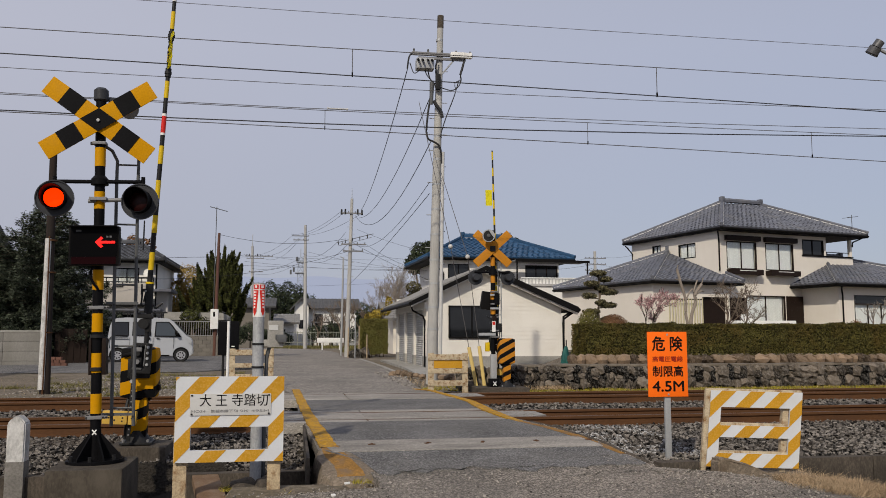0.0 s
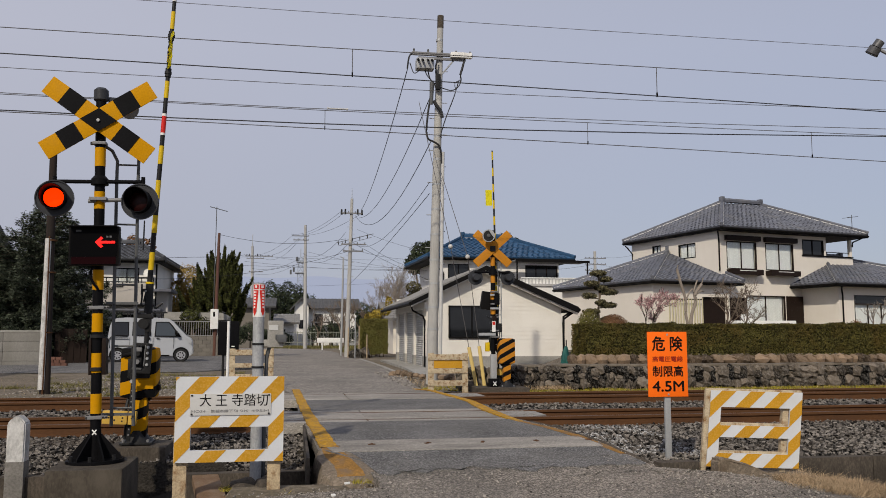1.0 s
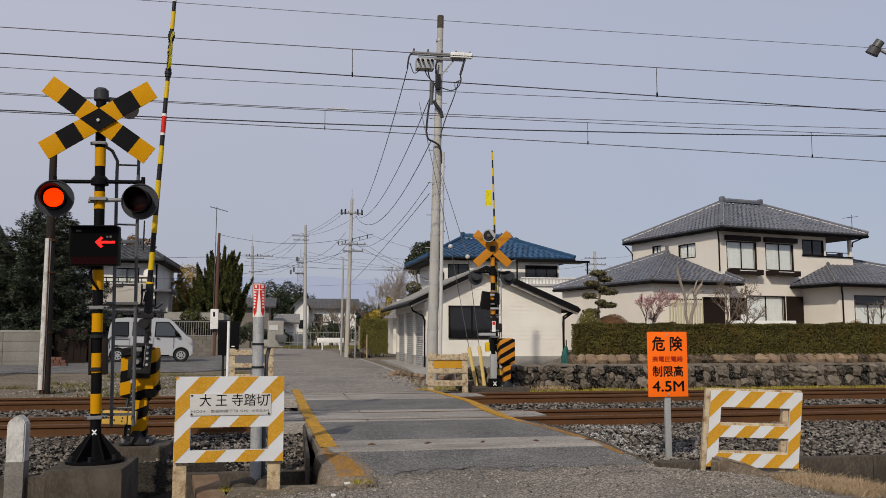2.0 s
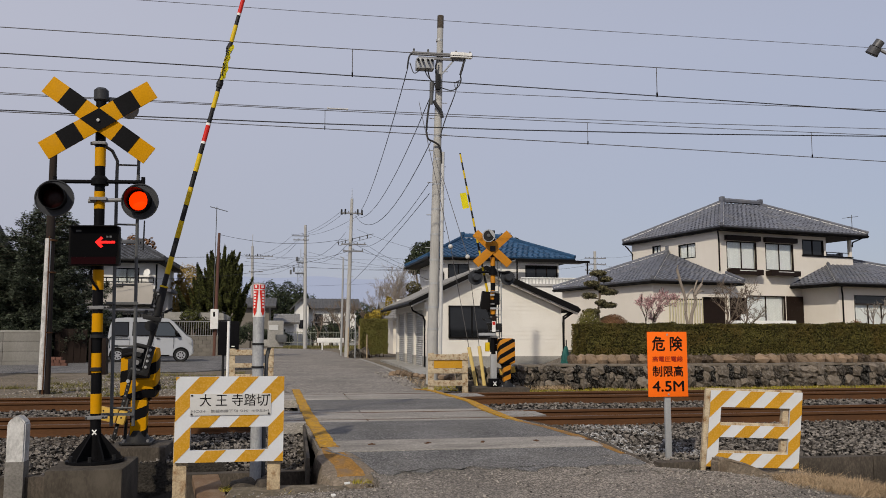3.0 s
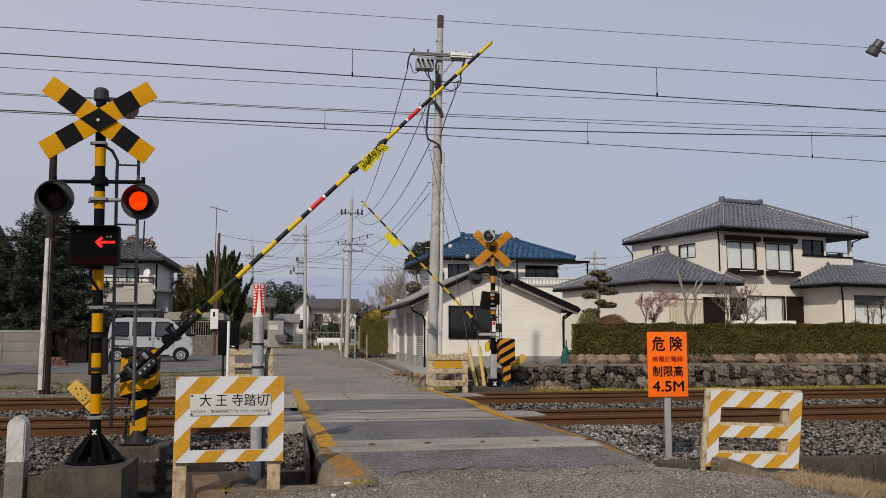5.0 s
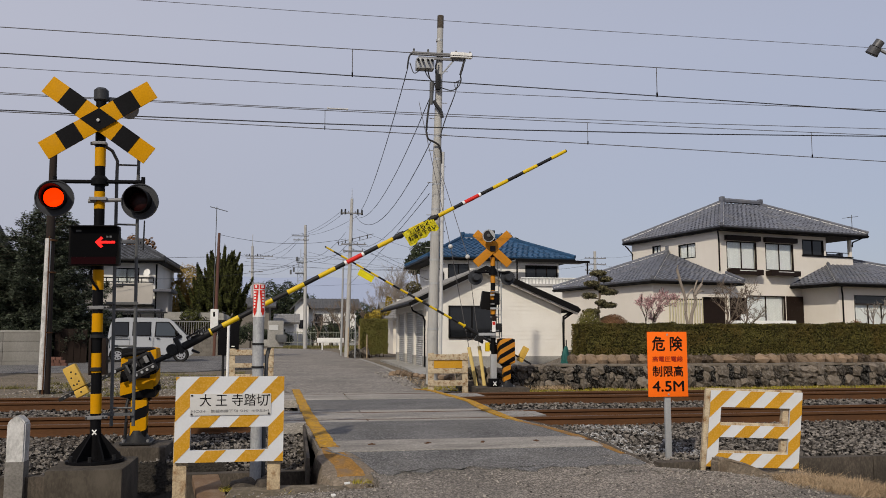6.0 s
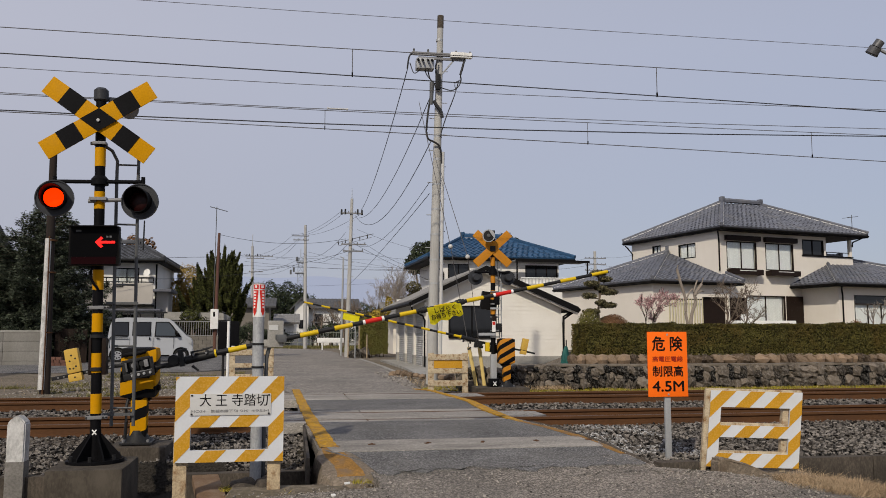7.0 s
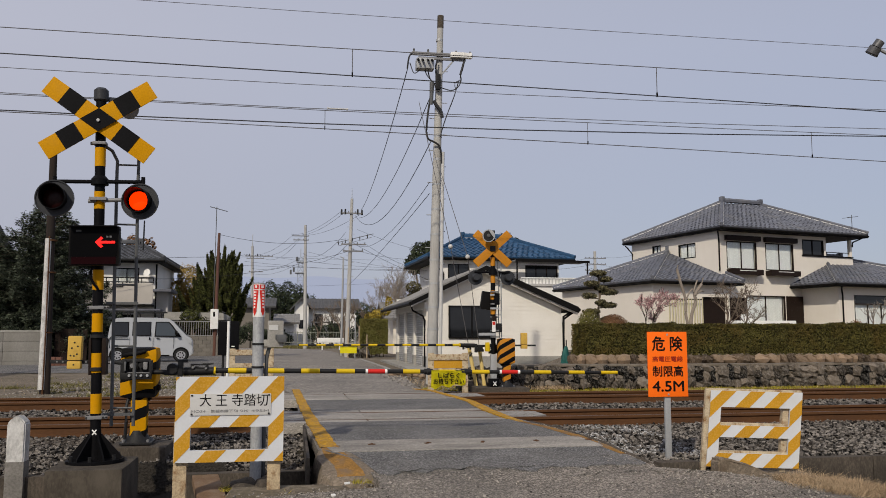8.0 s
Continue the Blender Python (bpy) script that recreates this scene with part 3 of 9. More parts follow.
# concrete band with lifting bolts across the road before the near rail
band = overlay(8.78, 9.42, DECK, "pale worn concrete band across the road", 0.015, x_in=0.1, ragged=0.02, name="kerb_band", category="kerb")
for k in range(5):
    bm = bmesh.new()
    tube(bm, (0.85 + 0.6 * k, 9.12, -0.03), (0.85 + 0.6 * k, 9.12, -0.008), 0.016, 0.014, seg=8)
    box(bm, (0.85 + 0.6 * k, 9.12, -0.018), (0.075, 0.035, 0.008), m=Matrix.Rotation(0.6 * k, 3, "Z"))
    part("bolt", bm, RUST, band)
far_rows = [(17.15, *lerp_rows(ROAD, 17.15))] + [r for r in ROAD if r[0] > 17.2]
strip("road", far_rows, ASPHALT_FAR, "narrow grey village road running away from the crossing", cols=8)
strip("road", [(29.2, -24, -3.2, -0.06), (30.0, -24, -2.4, -0.02), (31, -24, -1.6, 0.03), (33, -24, -1.0, 0.07), (36, -24, -1.05, 0.09), (45.9, -24, -1.4, 0.09)], ASPHALT_NEW, "grey asphalt yard where the van is parked", cols=4)

# crossing deck: slabs between and beside the rails, set apart by flangeways
def deck_slabs():
    deck = thing("crossing_deck", (0, 0, 0), "worn concrete crossing slabs with steel-edged flangeways", "crossing deck", kind="structure")
    rows = []
    for c in (NEAR_TRACK, FAR_TRACK):
        rows += [(c - GAUGE / 2 + 0.075, c + GAUGE / 2 - 0.075, DECK), (c - GAUGE / 2 - 0.36, c - GAUGE / 2 - 0.045, DECK), (c + GAUGE / 2 + 0.045, c + GAUGE / 2 + 0.36, DECK)]
    rows += [(NEAR_TRACK + GAUGE / 2 + 0.375, FAR_TRACK - GAUGE / 2 - 0.375, ASPHALT_NEW)]
    for y0, y1, mat in rows:
        cuts = [-0.42, 1.0, 2.98] if mat == DECK else [0.1, 3.12]
        for x0, x1 in zip(cuts, cuts[1:]):
            s = 0.02 * random.random()
            bm = bmesh.new()
            box(bm, ((x0 + x1) / 2 + s, (y0 + y1) / 2, -0.07 + 0.006 * random.random()), (x1 - x0 - 0.012, y1 - y0, 0.14), bevel=0.008)
            part("slab", bm, mat, deck)
    # chequered steel end plates on the right
    for c in (NEAR_TRACK, FAR_TRACK):
        bm = bmesh.new()
        prism(bm, [(3.00, c - 0.455), (3.38, c - 0.455), (3.60, c - 0.3), (3.60, c + 0.3), (3.38, c + 0.455), (3.00, c + 0.455)], 0.05, Matrix.Translation((0, 0, -0.05)))
        for i in range(6):
            for j in range(10):
                box(bm, (3.06 + i * 0.075, c - 0.42 + j * 0.092, 0.002), (0.035, 0.012, 0.005), m=Matrix.Rotation(radians(45 if (i + j) % 2 else -45), 3, "Z"))
        part("end_plate", bm, PLATE_WORN, deck, "chequered steel plate")


deck_slabs()


def rail(y, name):
    """Rail with foot, web and head, and a bright running strip."""
    prof = [(-0.061, -0.15), (0.061, -0.15), (0.061, -0.139), (0.012, -0.125), (0.008, -0.05), (0.032, -0.035), (0.032, -0.006), (0.026, 0), (-0.026, 0), (-0.032, -0.006), (-0.032, -0.035), (-0.008, -0.05), (-0.012, -0.125), (-0.061, -0.139)]
    r = thing(name, (0, y, 0), "rust-brown steel rail with a worn top", "rail", "rails of the two tracks", kind="structure")
    m = Matrix(((0, 0, 1, -60), (1, 0, 0, 0), (0, 1, 0, 0), (0, 0, 0, 1)))
    part("rail_body", prism(bmesh.new(), prof, 160, m), RUST, r)
    part("running_strip", boxes(((20, 0, 0.0015), (160, 0.034, 0.003))), STEEL_TOP, r)


for c in (NEAR_TRACK, FAR_TRACK):
    for s in (-1, 1):
        rail(c + s * GAUGE / 2, "rail")

# sleepers just under the ballast surface
slp = bmesh.new()
box(slp, (0, 0, 0), (0.22, 2.0, 0.15), bevel=0.02)
slp_me = finish(slp)
for c in (NEAR_TRACK, FAR_TRACK):
    for k in range(46):
        x = -11.5 + 0.62 * k
        if -0.2 < x < 4.0:
            continue
        s = part("sleeper", slp_me, CONCRETE_DARK)
        s.matrix_basis = pose(x, c, -0.235)
        tagged(s, "weathered concrete sleeper bedded in ballast", "sleeper", "sleepers of the two tracks")


def ballast_top(x, y):
    if y < 9.0:
        return -0.20
    if x < 0 and y < 9.8:
        return lerp_rows([(9.0, -0.40), (9.5, -0.30), (9.8, -0.26)], y)[0] - 0.42 * max(0, 1 - abs(x + 1.4) / 0.8) + 0.03 * noise.noise((x * 0.9, y * 0.9, 3))
    if x > 2 and y < 10.4:
        return lerp_rows([(9.0, -0.29), (9.5, -0.25), (10.4, -0.19)], y)[0] + 0.03 * noise.noise((x * 0.9, y * 0.9, 3))
    return lerp_rows([(9.0, -0.40), (9.5, -0.30), (10.4, -0.19), (11.2, -0.165), (13.2, -0.165), (14.1, -0.20), (15.2, -0.165), (17.2, -0.165), (18.0, -0.22), (18.6, -0.24)], y)[0] + 0.03 * noise.noise((x * 0.9, y * 0.9, 3))


def ballast():
    bm = bmesh.new()
    bys = [9.02, 9.3, 9.5, 9.79, 9.81, 10, 10.4, 11, 11.6, 12.15, 12.7, 13.2, 14.1, 15, 15.6, 16.2, 16.7, 17.2, 18, 18.6]
    for lo, hi in ((-60, 0.05), (3.28, 100)):
        bxs = [lo] + [x for x in [-14 + 0.5 * i for i in range(80)] if lo + 0.2 < x < hi - 0.2] + [hi]
        g = [[bm.verts.new((x, y, ballast_top(x, y))) for x in bxs] for y in bys]
        for a, b in zip(g, g[1:]):
            for i in range(len(bxs) - 1):
                bm.faces.new((a[i], a[i + 1], b[i + 1], b[i]))
    # the bed's near-black colour stands for shade between the loose stones
    tagged(part("ballast_bed_shaded", bm, GRAVEL_SHADED), "gravel bed under the tracks, coloured dark as the shade between stones", "ballast", kind="structure")
    r = np.random.default_rng(5)
    pts, size = [], []
    for x0, x1, y0, y1, n in ((-6.5, 0.2, 9.05, 11.6, 9000), (3.2, 11, 9.05, 11.6, 11000), (3.5, 4.35, 8.12, 9.1, 800), (-7.5, 0.1, 11.6, 13.6, 4500), (3.4, 13, 11.6, 13.6, 6000),
                              (-9, 0.0, 13.6, 18.4, 8000), (3.3, 16, 13.6, 18.4, 11000)):
        for _ in range(int(n * 1.35)):
            x, y = r.uniform(x0, x1), r.uniform(y0, y1)
            if x < 0.35 and x > lerp_rows(ROAD, y)[0] - 0.02 or x > 3 and x < lerp_rows(ROAD, y)[1] + 0.02:
                continue
            if -2.25 < x < -0.7 and y < 9.83:
                continue
            pts.append((x, y, ballast_top(x, y) + r.uniform(-0.005, 0.03)))
            size.append(r.uniform(0.028, 0.060) * (1.25 if y > 13.6 else 1))
    tagged(part("ballast_stones", stone_mesh(pts, size), STONE_GREY), "loose grey and brown crushed ballast stones", "ballast", kind="stuff")
    # paler stones scattered beside the road
    pale_pts = []
    for _ in range(2600):
        x, y = 3.45 + 1.3 * r.random() ** 1.4, r.uniform(9.05, 11.7)
        if x > lerp_rows(ROAD, y)[1] + 0.05 and noise.noise((x * 1.5, y * 1.5, 8)) > -0.25:
            pale_pts.append((x, y, ballast_top(x, y) + r.uniform(0.005, 0.035)))
    tagged(part("ballast_stones", stone_mesh(pale_pts, [r.uniform(0.028, 0.055) for _ in pale_pts], seed=9), STONE_PALE), "pale grey ballast stones beside the road", "ballast", kind="stuff")


ballast()

# concrete edge walls of the drain along the tracks, either side of the road
for x0, x1, top in ((-14, -2.2, -0.235), (-1.15, 0.30, -0.25), (4.15, 30, -0.255)):
    n = int((x1 - x0) / 1.2)
    wall = thing("drain_wall", (0, 0, 0), "low weathered concrete edging along the drain", "retaining edge", kind="structure")
    for k in range(n):
        w = (x1 - x0) / n
        bm = box(bmesh.new(), (x0 + w * (k + 0.5), 9.0 + 0.01 * random.random(), top - 0.30), (w - 0.012, 0.14, 0.6), bevel=0.012)
        part("edge_block", bm, CONCRETE_DARK, wall)

# yellow paint: left edge line, curved right edge line
def paint(rows, label, lift=0.006, mat=None):
    bm = bmesh.new()
    prev = None
    fine = []
    for a, b in zip(rows, rows[1:]):
        n = max(1, int(abs(b[1] - a[1]) / 0.07))
        fine += [[p + (q - p) * i / n for p, q in zip(a, b)] for i in range(n)]
    for x, y, w, z in fine + [rows[-1]]:
        x += 0.012 * noise.noise((y * 6, 1.0, x)) + 0.006 * noise.noise((y * 23, 2.0, x))
        w *= 1 + 0.16 * noise.noise((y * 5, 7.0, x)) + 0.10 * noise.noise((y * 19, 3.0, x))
        pair = [bm.verts.new((x - w / 2, y, z + lift)), bm.verts.new((x + w / 2, y, z + lift))]
        low = [bm.verts.new((x - w / 2, y, z - 0.01)), bm.verts.new((x + w / 2, y, z - 0.01))]
        if prev:
            bm.faces.new((prev[0], prev[1], pair[1], pair[0]))
            bm.faces.new((prev[0], pair[0], low[0], prev[2]))
            bm.faces.new((prev[1], prev[3], low[1], pair[1]))
        prev = pair + low
    return tagged(part("road_marking", bm, mat or YELLOW_LINE), label, "road marking", kind="structure")


paint([(0.095, 18.3, 0.15, 0.0), (0.12, 17.0, 0.15, 0.012), (0.17, 15.0, 0.15, 0.014), (0.225, 12.8, 0.15, 0.014), (0.285, 11.1, 0.16, 0.014), (0.345, 9.9, 0.17, 0.004), (0.375, 9.4, 0.175, -0.010), (0.395, 9.03, 0.17, -0.030)], "worn yellow edge line painted across the deck")
paint([(2.66, 18.6, 0.10, -0.03), (2.82, 17.6, 0.11, 0.006), (2.95, 15.7, 0.12, 0.012), (3.03, 14.5, 0.13, 0.012), (2.97, 13.5, 0.17, 0.012), (2.92, 12.6, 0.15, 0.014), (2.92, 11.55, 0.12, 0.014), (2.97, 10.9, 0.08, 0.006)], "worn yellow edge line bending at the road side")
paint([(2.97, 10.9, 0.08, 0.006), (3.09, 10.2, 0.09, 0.006), (3.22, 9.45, 0.11, -0.014), (3.31, 8.8, 0.09, -0.050), (3.36, 8.4, 0.05, -0.084)], "last traces of yellow paint along the asphalt edge", mat=PAINT_FADED)
# painted kerb block at the road corner
kerb = bmesh.new()
prev = None
for y, xl, xr, z in ((9.10, 0.30, 0.53, -0.022), (8.9, 0.29, 0.57, -0.040), (8.6, 0.29, 0.67, -0.068), (8.3, 0.30, 0.77, -0.098), (8.05, 0.31, 0.82, -0.125), (7.92, 0.34, 0.83, -0.152), (7.84, 0.39, 0.80, -0.21), (7.80, 0.42, 0.74, -0.5)):
    mid = 0.39 + (9.1 - y) * 0.155
    sec = [(xl - 0.10, -0.75), (xl - 0.075, z - 0.30), (xl - 0.035, z - 0.09), (xl, z - 0.015), (mid - 0.085 - 0.03 * (9.1 - y), z), (mid + 0.085 + 0.02 * (9.1 - y), z + 0.006), (xr - 0.03, z + 0.004), (xr, z - 0.012), (xr + 0.02, -0.75)]
    row = [kerb.verts.new((x + 0.035 * noise.noise((x * 6, y * 6, zz * 6)), y + 0.02 * noise.noise((x * 5, y * 7, zz * 5 + 4)), min(zz, z + 0.01) + 0.012 * noise.noise((x * 7, y * 7, 2)))) for x, zz in sec]
    if prev:
        for i in range(len(row) - 1):
            kf = kerb.faces.new((prev[i], prev[i + 1], row[i + 1], row[i]))
            kf.material_index = 1 if i == 4 and y > 7.87 else 0
    prev = row
kerb_ob = part("kerb_block", kerb, KERB_STONE)
kerb_ob.data.materials.append(PAINT_FADED)
tagged(kerb_ob, "rounded weathered concrete corner kerb with faded yellow paint", "kerb", kind="structure")
# rusty steel board holding the ballast beside the deck, and the rusty road edging opposite
tagged(part("retaining_board", boxes(((0.17, 9.75, -0.27), (0.03, 3.1, 0.5))), CONCRETE_DARK), "dark steel board holding the ballast beside the deck", "retaining board", kind="structure")
edge = bmesh.new()
for (xa, ya, za), (xb, yb, zb) in zip(((3.10, 10.9, 0.0), (3.20, 10.2, 0.0), (3.37, 9.0, -0.04), (3.45, 8.3, -0.10)), ((3.20, 10.2, 0.0), (3.37, 9.0, -0.04), (3.45, 8.3, -0.10), (3.52, 7.88, -0.15))):
    tube(edge, (xa, ya, za - 0.03), (xb, yb, zb - 0.03), 0.05, 0.05, seg=6)
tagged(part("road_edging", edge, CONCRETE_DARK), "crumbling dark edging along the asphalt", "kerb", kind="structure")


def pebbles():
    """Loose chips on the asphalt edges and the near verge."""
    r = np.random.default_rng(15)
    pts, size = [], []
    for x0, x1, y0, y1, n in ((-1.2, 0.9, 5.8, 7.6, 1500), (0.5, 4.2, 6.0, 8.2, 700), (3.4, 4.6, 6.4, 8.0, 900), (3.1, 3.5, 7.9, 10.6, 1200), (0.2, 1.2, 7.4, 9.0, 300), (-6, -1.2, 18.6, 27, 3500), (2.6, 4.8, 18.8, 28, 1600)):
        for _ in range(n):
            x, y = r.uniform(x0, x1), r.uniform(y0, y1)
            l, rr, z = lerp_rows(ROAD, y)
            if not l < x < rr:
                z = ground_height(x, y)
            pts.append((x, y, z + 0.004))
            size.append(r.uniform(0.008, 0.026) * (2.2 if y > 15 else 1))
    tagged(part("loose_gravel", stone_mesh(pts, size, 8), CHIPS), "loose grey chips scattered on the road edges", "gravel", kind="stuff")


pebbles()
strip("gutter_edge", [(y, lerp_rows(ROAD, y)[1] - 0.03, lerp_rows(ROAD, y)[1] + 0.11, -0.052) for y in (24.0, 25, 28, 30, 33, 36, 40, 44)], CONCRETE_PALE, "worn concrete edging along the village road", lift=0.012, cols=2, category="kerb")
strip("apron", [(25.5, 3.75, 4.4, -0.035), (29, 3.95, 4.75, -0.03), (31, 4.05, 4.9, -0.02), (41, 4.2, 4.95, -0.02)], CONCRETE_PALE, "pale concrete apron before the shed shutters", lift=0.01, cols=3, category="pavement")

# ---------------------------------------------------------------- crossing signals
def disc(bm, c, r, depth, seg=28, r2=None):
    """A round plate facing -y."""
    tube(bm, (c[0], c[1], c[2]), (c[0], c[1] - depth, c[2]), r, r if r2 is None else r2, seg=seg)
    return bm


def ring(bm, c, r_in, r_out, depth, seg=28, droop=0.0):
    """A hollow tube facing -y: a lamp hood, longer on top when droop is set."""
    m = []
    for rr in (r_in, r_out):
        for dy in (0.0, 1.0):
            m.append([bm.verts.new((c[0] + rr * math.cos(2 * math.pi * k / seg),
                                    c[1] - (depth * (0.45 + 0.55 * (0.5 + 0.5 * math.sin(2 * math.pi * k / seg))) if droop else depth) * dy,
                                    c[2] + rr * math.sin(2 * math.pi * k / seg))) for k in range(seg)])
    for k in range(seg):
        j = (k + 1) % seg
        bm.faces.new((m[0][k], m[0][j], m[1][j], m[1][k]))
        bm.faces.new((m[2][k], m[3][k], m[3][j], m[2][j]))
        bm.faces.new((m[1][k], m[1][j], m[3][j], m[3][k]))
        bm.faces.new((m[0][k], m[2][k], m[2][j], m[0][j]))
    return bm


def crossbuck(parent, c, length, width, slopes, colours, plain=False):
    """Two crossed boards, each with blocks of colour set 2 mm proud."""
    y = c[1]
    for n, slope in enumerate(slopes):
        m = Matrix.Translation((c[0], y - 0.018 * n, c[2])) @ Matrix.Rotation(-radians(slope), 4, "Y") @ UPRIGHT
        board = part("crossbuck_board", box(bmesh.new(), (0, 0, 0), (length, width, 0.012), bevel=0.002), colours[0], parent)
        board.matrix_local = m
        if not plain:
            for k in (-1, 1):
                part("black_block", box(bmesh.new(), (k * length * 0.262, 0, 0.0075), (length * 0.165, width + 0.002, 0.006)), colours[1], board)
            if n:                   # black lozenge where the boards cross
                de, hw = radians(slopes[0] - slopes[1]), width / 2 + 0.001
                lz = [((v * math.cos(de) - e * hw) / math.sin(de), v) for v, e in ((-hw, 1), (-hw, -1), (hw, -1), (hw, 1))]
                part("black_block", prism(bmesh.new(), lz, 0.006, Matrix.Translation((0, 0, 0.0045))), colours[1], board)


def signal_near():
    s = thing("crossing_signal", (-1.868, 8.88, -0.10), "black and yellow crossing signal post with red lamps and arrow display", "crossing signal", "crossing signals")
    s.matrix_basis = pose(-1.868, 8.88, -0.10, 0, -1.3, 0)
    post = part("post", tubes(((0, 0, 0.0), (0, 0, 3.60), 0.050), seg=20), BLACK, s)
    # yellow bands up the post
    for z0, z1 in ((0.466, 0.658), (0.861, 1.054), (1.259, 1.442), (1.677, 1.874), (2.486, 2.66), (2.917, 3.107)):
        part("yellow_band", tubes(((0, 0, z0), (0, 0, z1), 0.0520), seg=20), YELLOW, post)
    cap = bmesh.new()
    tube(cap, (0, 0, 3.585), (0, 0, 3.60), 0.052, 0.072, seg=20)
    tube(cap, (0, 0, 3.60), (0, 0, 3.70), 0.072, seg=20)
    tube(cap, (0, 0, 3.70), (0, 0, 3.725), 0.072, 0.045, seg=20)
    part("post_cap", cap, HOOD, s)
    # loudspeaker behind the boards
    sp = bmesh.new()
    tube(sp, (0.06, 0.05, 3.60), (0.25, 0.10, 3.60), 0.05, seg=14)
    tube(sp, (0.20, 0.10, 3.60), (0.20, 0.10, 3.66), 0.05, seg=12)
    part("speaker_driver", sp, HOOD, s)
    part("speaker_horn", tubes(((0.19, 0.16, 3.58), (0.27, 0.06, 3.52), 0.04, 0.095), seg=18), STEEL_MID, s)
    # flared base with ribs on a round plate
    base = bmesh.new()
    tube(base, (0, 0, 0), (0, 0, 0.03), 0.27, seg=28)
    tube(base, (0, 0, 0.03), (0, 0, 0.32), 0.062, 0.052, seg=20)
    for k in range(6):
        m = Matrix.Rotation(radians(60 * k), 4, "Z") @ UPRIGHT
        rib = prism(bmesh.new(), [(0.04, 0.03), (0.25, 0.03), (0.24, 0.06), (0.06, 0.27), (0.04, 0.27)], 0.016, m @ Matrix.Translation((0, 0, -0.008)))
        part("base_rib", rib, BLACK, s)
    part("base_flange", base, BLACK, s)
    for k in range(6):
        a = radians(30 + 60 * k)
        part("bolt", tubes(((0.225 * math.cos(a), 0.225 * math.sin(a), 0.03), (0.225 * math.cos(a), 0.225 * math.sin(a), 0.075), 0.018), seg=6), DARK_METAL, s)
    # crossed boards
    crossbuck(s, (0.0, -0.09, 3.372), 1.21, 0.195, (-36.3, 32.4), (YELLOW, BLACK))
    part("crossbuck_bolt", tubes(((0, -0.115, 3.365), (0, -0.135, 3.365), 0.016), seg=8), GALV, s)
    part("crossbuck_clamp", boxes(((0, -0.01, 3.15), (0.125, 0.125, 0.028)), ((-0.075, -0.02, 3.15), (0.03, 0.03, 0.03)), bevel=0.004), STEEL_MID, s)
    # lamp bar
    bar = bmesh.new()
    tube(bar, (-0.41, -0.02, 2.76), (0.40, -0.02, 2.76), 0.020, seg=10)
    tube(bar, (0, 0, 2.73), (0, 0, 2.785), 0.085, seg=16)
    tube(bar, (0, 0, 2.785), (0, 0, 2.82), 0.085, 0.056, seg=16)
    for x in (-0.42, 0.42):
        tube(bar, (x, -0.02, 2.74), (x, -0.02, 2.81), 0.020, seg=8)
    part("lamp_bar", bar, BLACK, s)
    # lamps
    glows = []
    for x, z, yaw in ((-0.395, 2.575, 4), (0.41, 2.545, -6)):
        lamp = part("lamp", disc(bmesh.new(), (0, 0, 0), 0.180, 0.03, seg=36), HOOD, s)
        lamp.matrix_local = pose(x, -0.10, z, 0, 0, yaw)
        rim = bmesh.new()
        ring(rim, (0, -0.03, 0), 0.170, 0.180, 0.012, seg=36)
        part("rim", rim, HOOD, lamp)
        part("housing", tubes(((0, 0.0, 0), (0, 0.14, 0), 0.11, 0.08), seg=20), HOOD, lamp)
        hood = ring(bmesh.new(), (0, -0.03, 0), 0.112, 0.120, 0.20, seg=30, droop=1.0)
        part("hood", hood, BLACK, lamp)
        lens = bmesh.new()
        bmesh.ops.create_uvsphere(lens, u_segments=24, v_segments=12, radius=0.111, matrix=Matrix.Translation((0, -0.032, 0)) @ Matrix.Diagonal((1, 0.28, 1, 1)))
        part("lens", lens, LENS_DARK, lamp, "dark red lamp lens")
        g = bmesh.new()
        bmesh.ops.create_uvsphere(g, u_segments=24, v_segments=12, radius=0.094, matrix=Matrix.Diagonal((1, 0.2, 1, 1)))
        lit = part("lit_lens", g, LAMP_RED, lamp, "glowing red lamp face")
        glows.append(lit)
    # brackets and cables
    part("bracket", tubes(((-0.10, -0.03, 2.56), (0.30, -0.03, 2.58), 0.020), ((0.22, -0.03, 2.58), (0.36, -0.02, 2.58), 0.026), seg=8), STEEL_MID, s)
    part("clamp", boxes(((0, -0.02, 2.58), (0.16, 0.15, 0.03))), STEEL_MID, s)
    # train direction display
    d = part("direction_display", box(bmesh.new(), (0, -0.03, 0), (0.470, 0.10, 0.385), bevel=0.02), TRIM_DARK, s, "black train direction display box")
    d.matrix_local = pose(0.002, -0.14, 2.095)
    part("visor", boxes(((0, -0.11, 0.185), (0.44, 0.10, 0.01))), BLACK, d)
    part("glass_panel", boxes(((0, -0.083, 0.03), (0.43, 0.008, 0.28))), BOX_BLACK, d)
    part("lower_panel", boxes(((0, -0.083, -0.145), (0.41, 0.006, 0.07))), BOX_RED, d)
    arrow = bmesh.new()
    m = Matrix.Translation((0.112, -0.088, 0.032)) @ UPRIGHT
    prism(arrow, [(-0.10, 0), (-0.045, 0.055), (-0.025, 0.04), (-0.052, 0.012), (0.085, 0.012), (0.085, -0.012), (-0.052, -0.012), (-0.025, -0.04), (-0.045, -0.055)], 0.006, m)
    part("lit_arrow", arrow, ARROW_RED, d, "glowing red arrow pointing sideways")
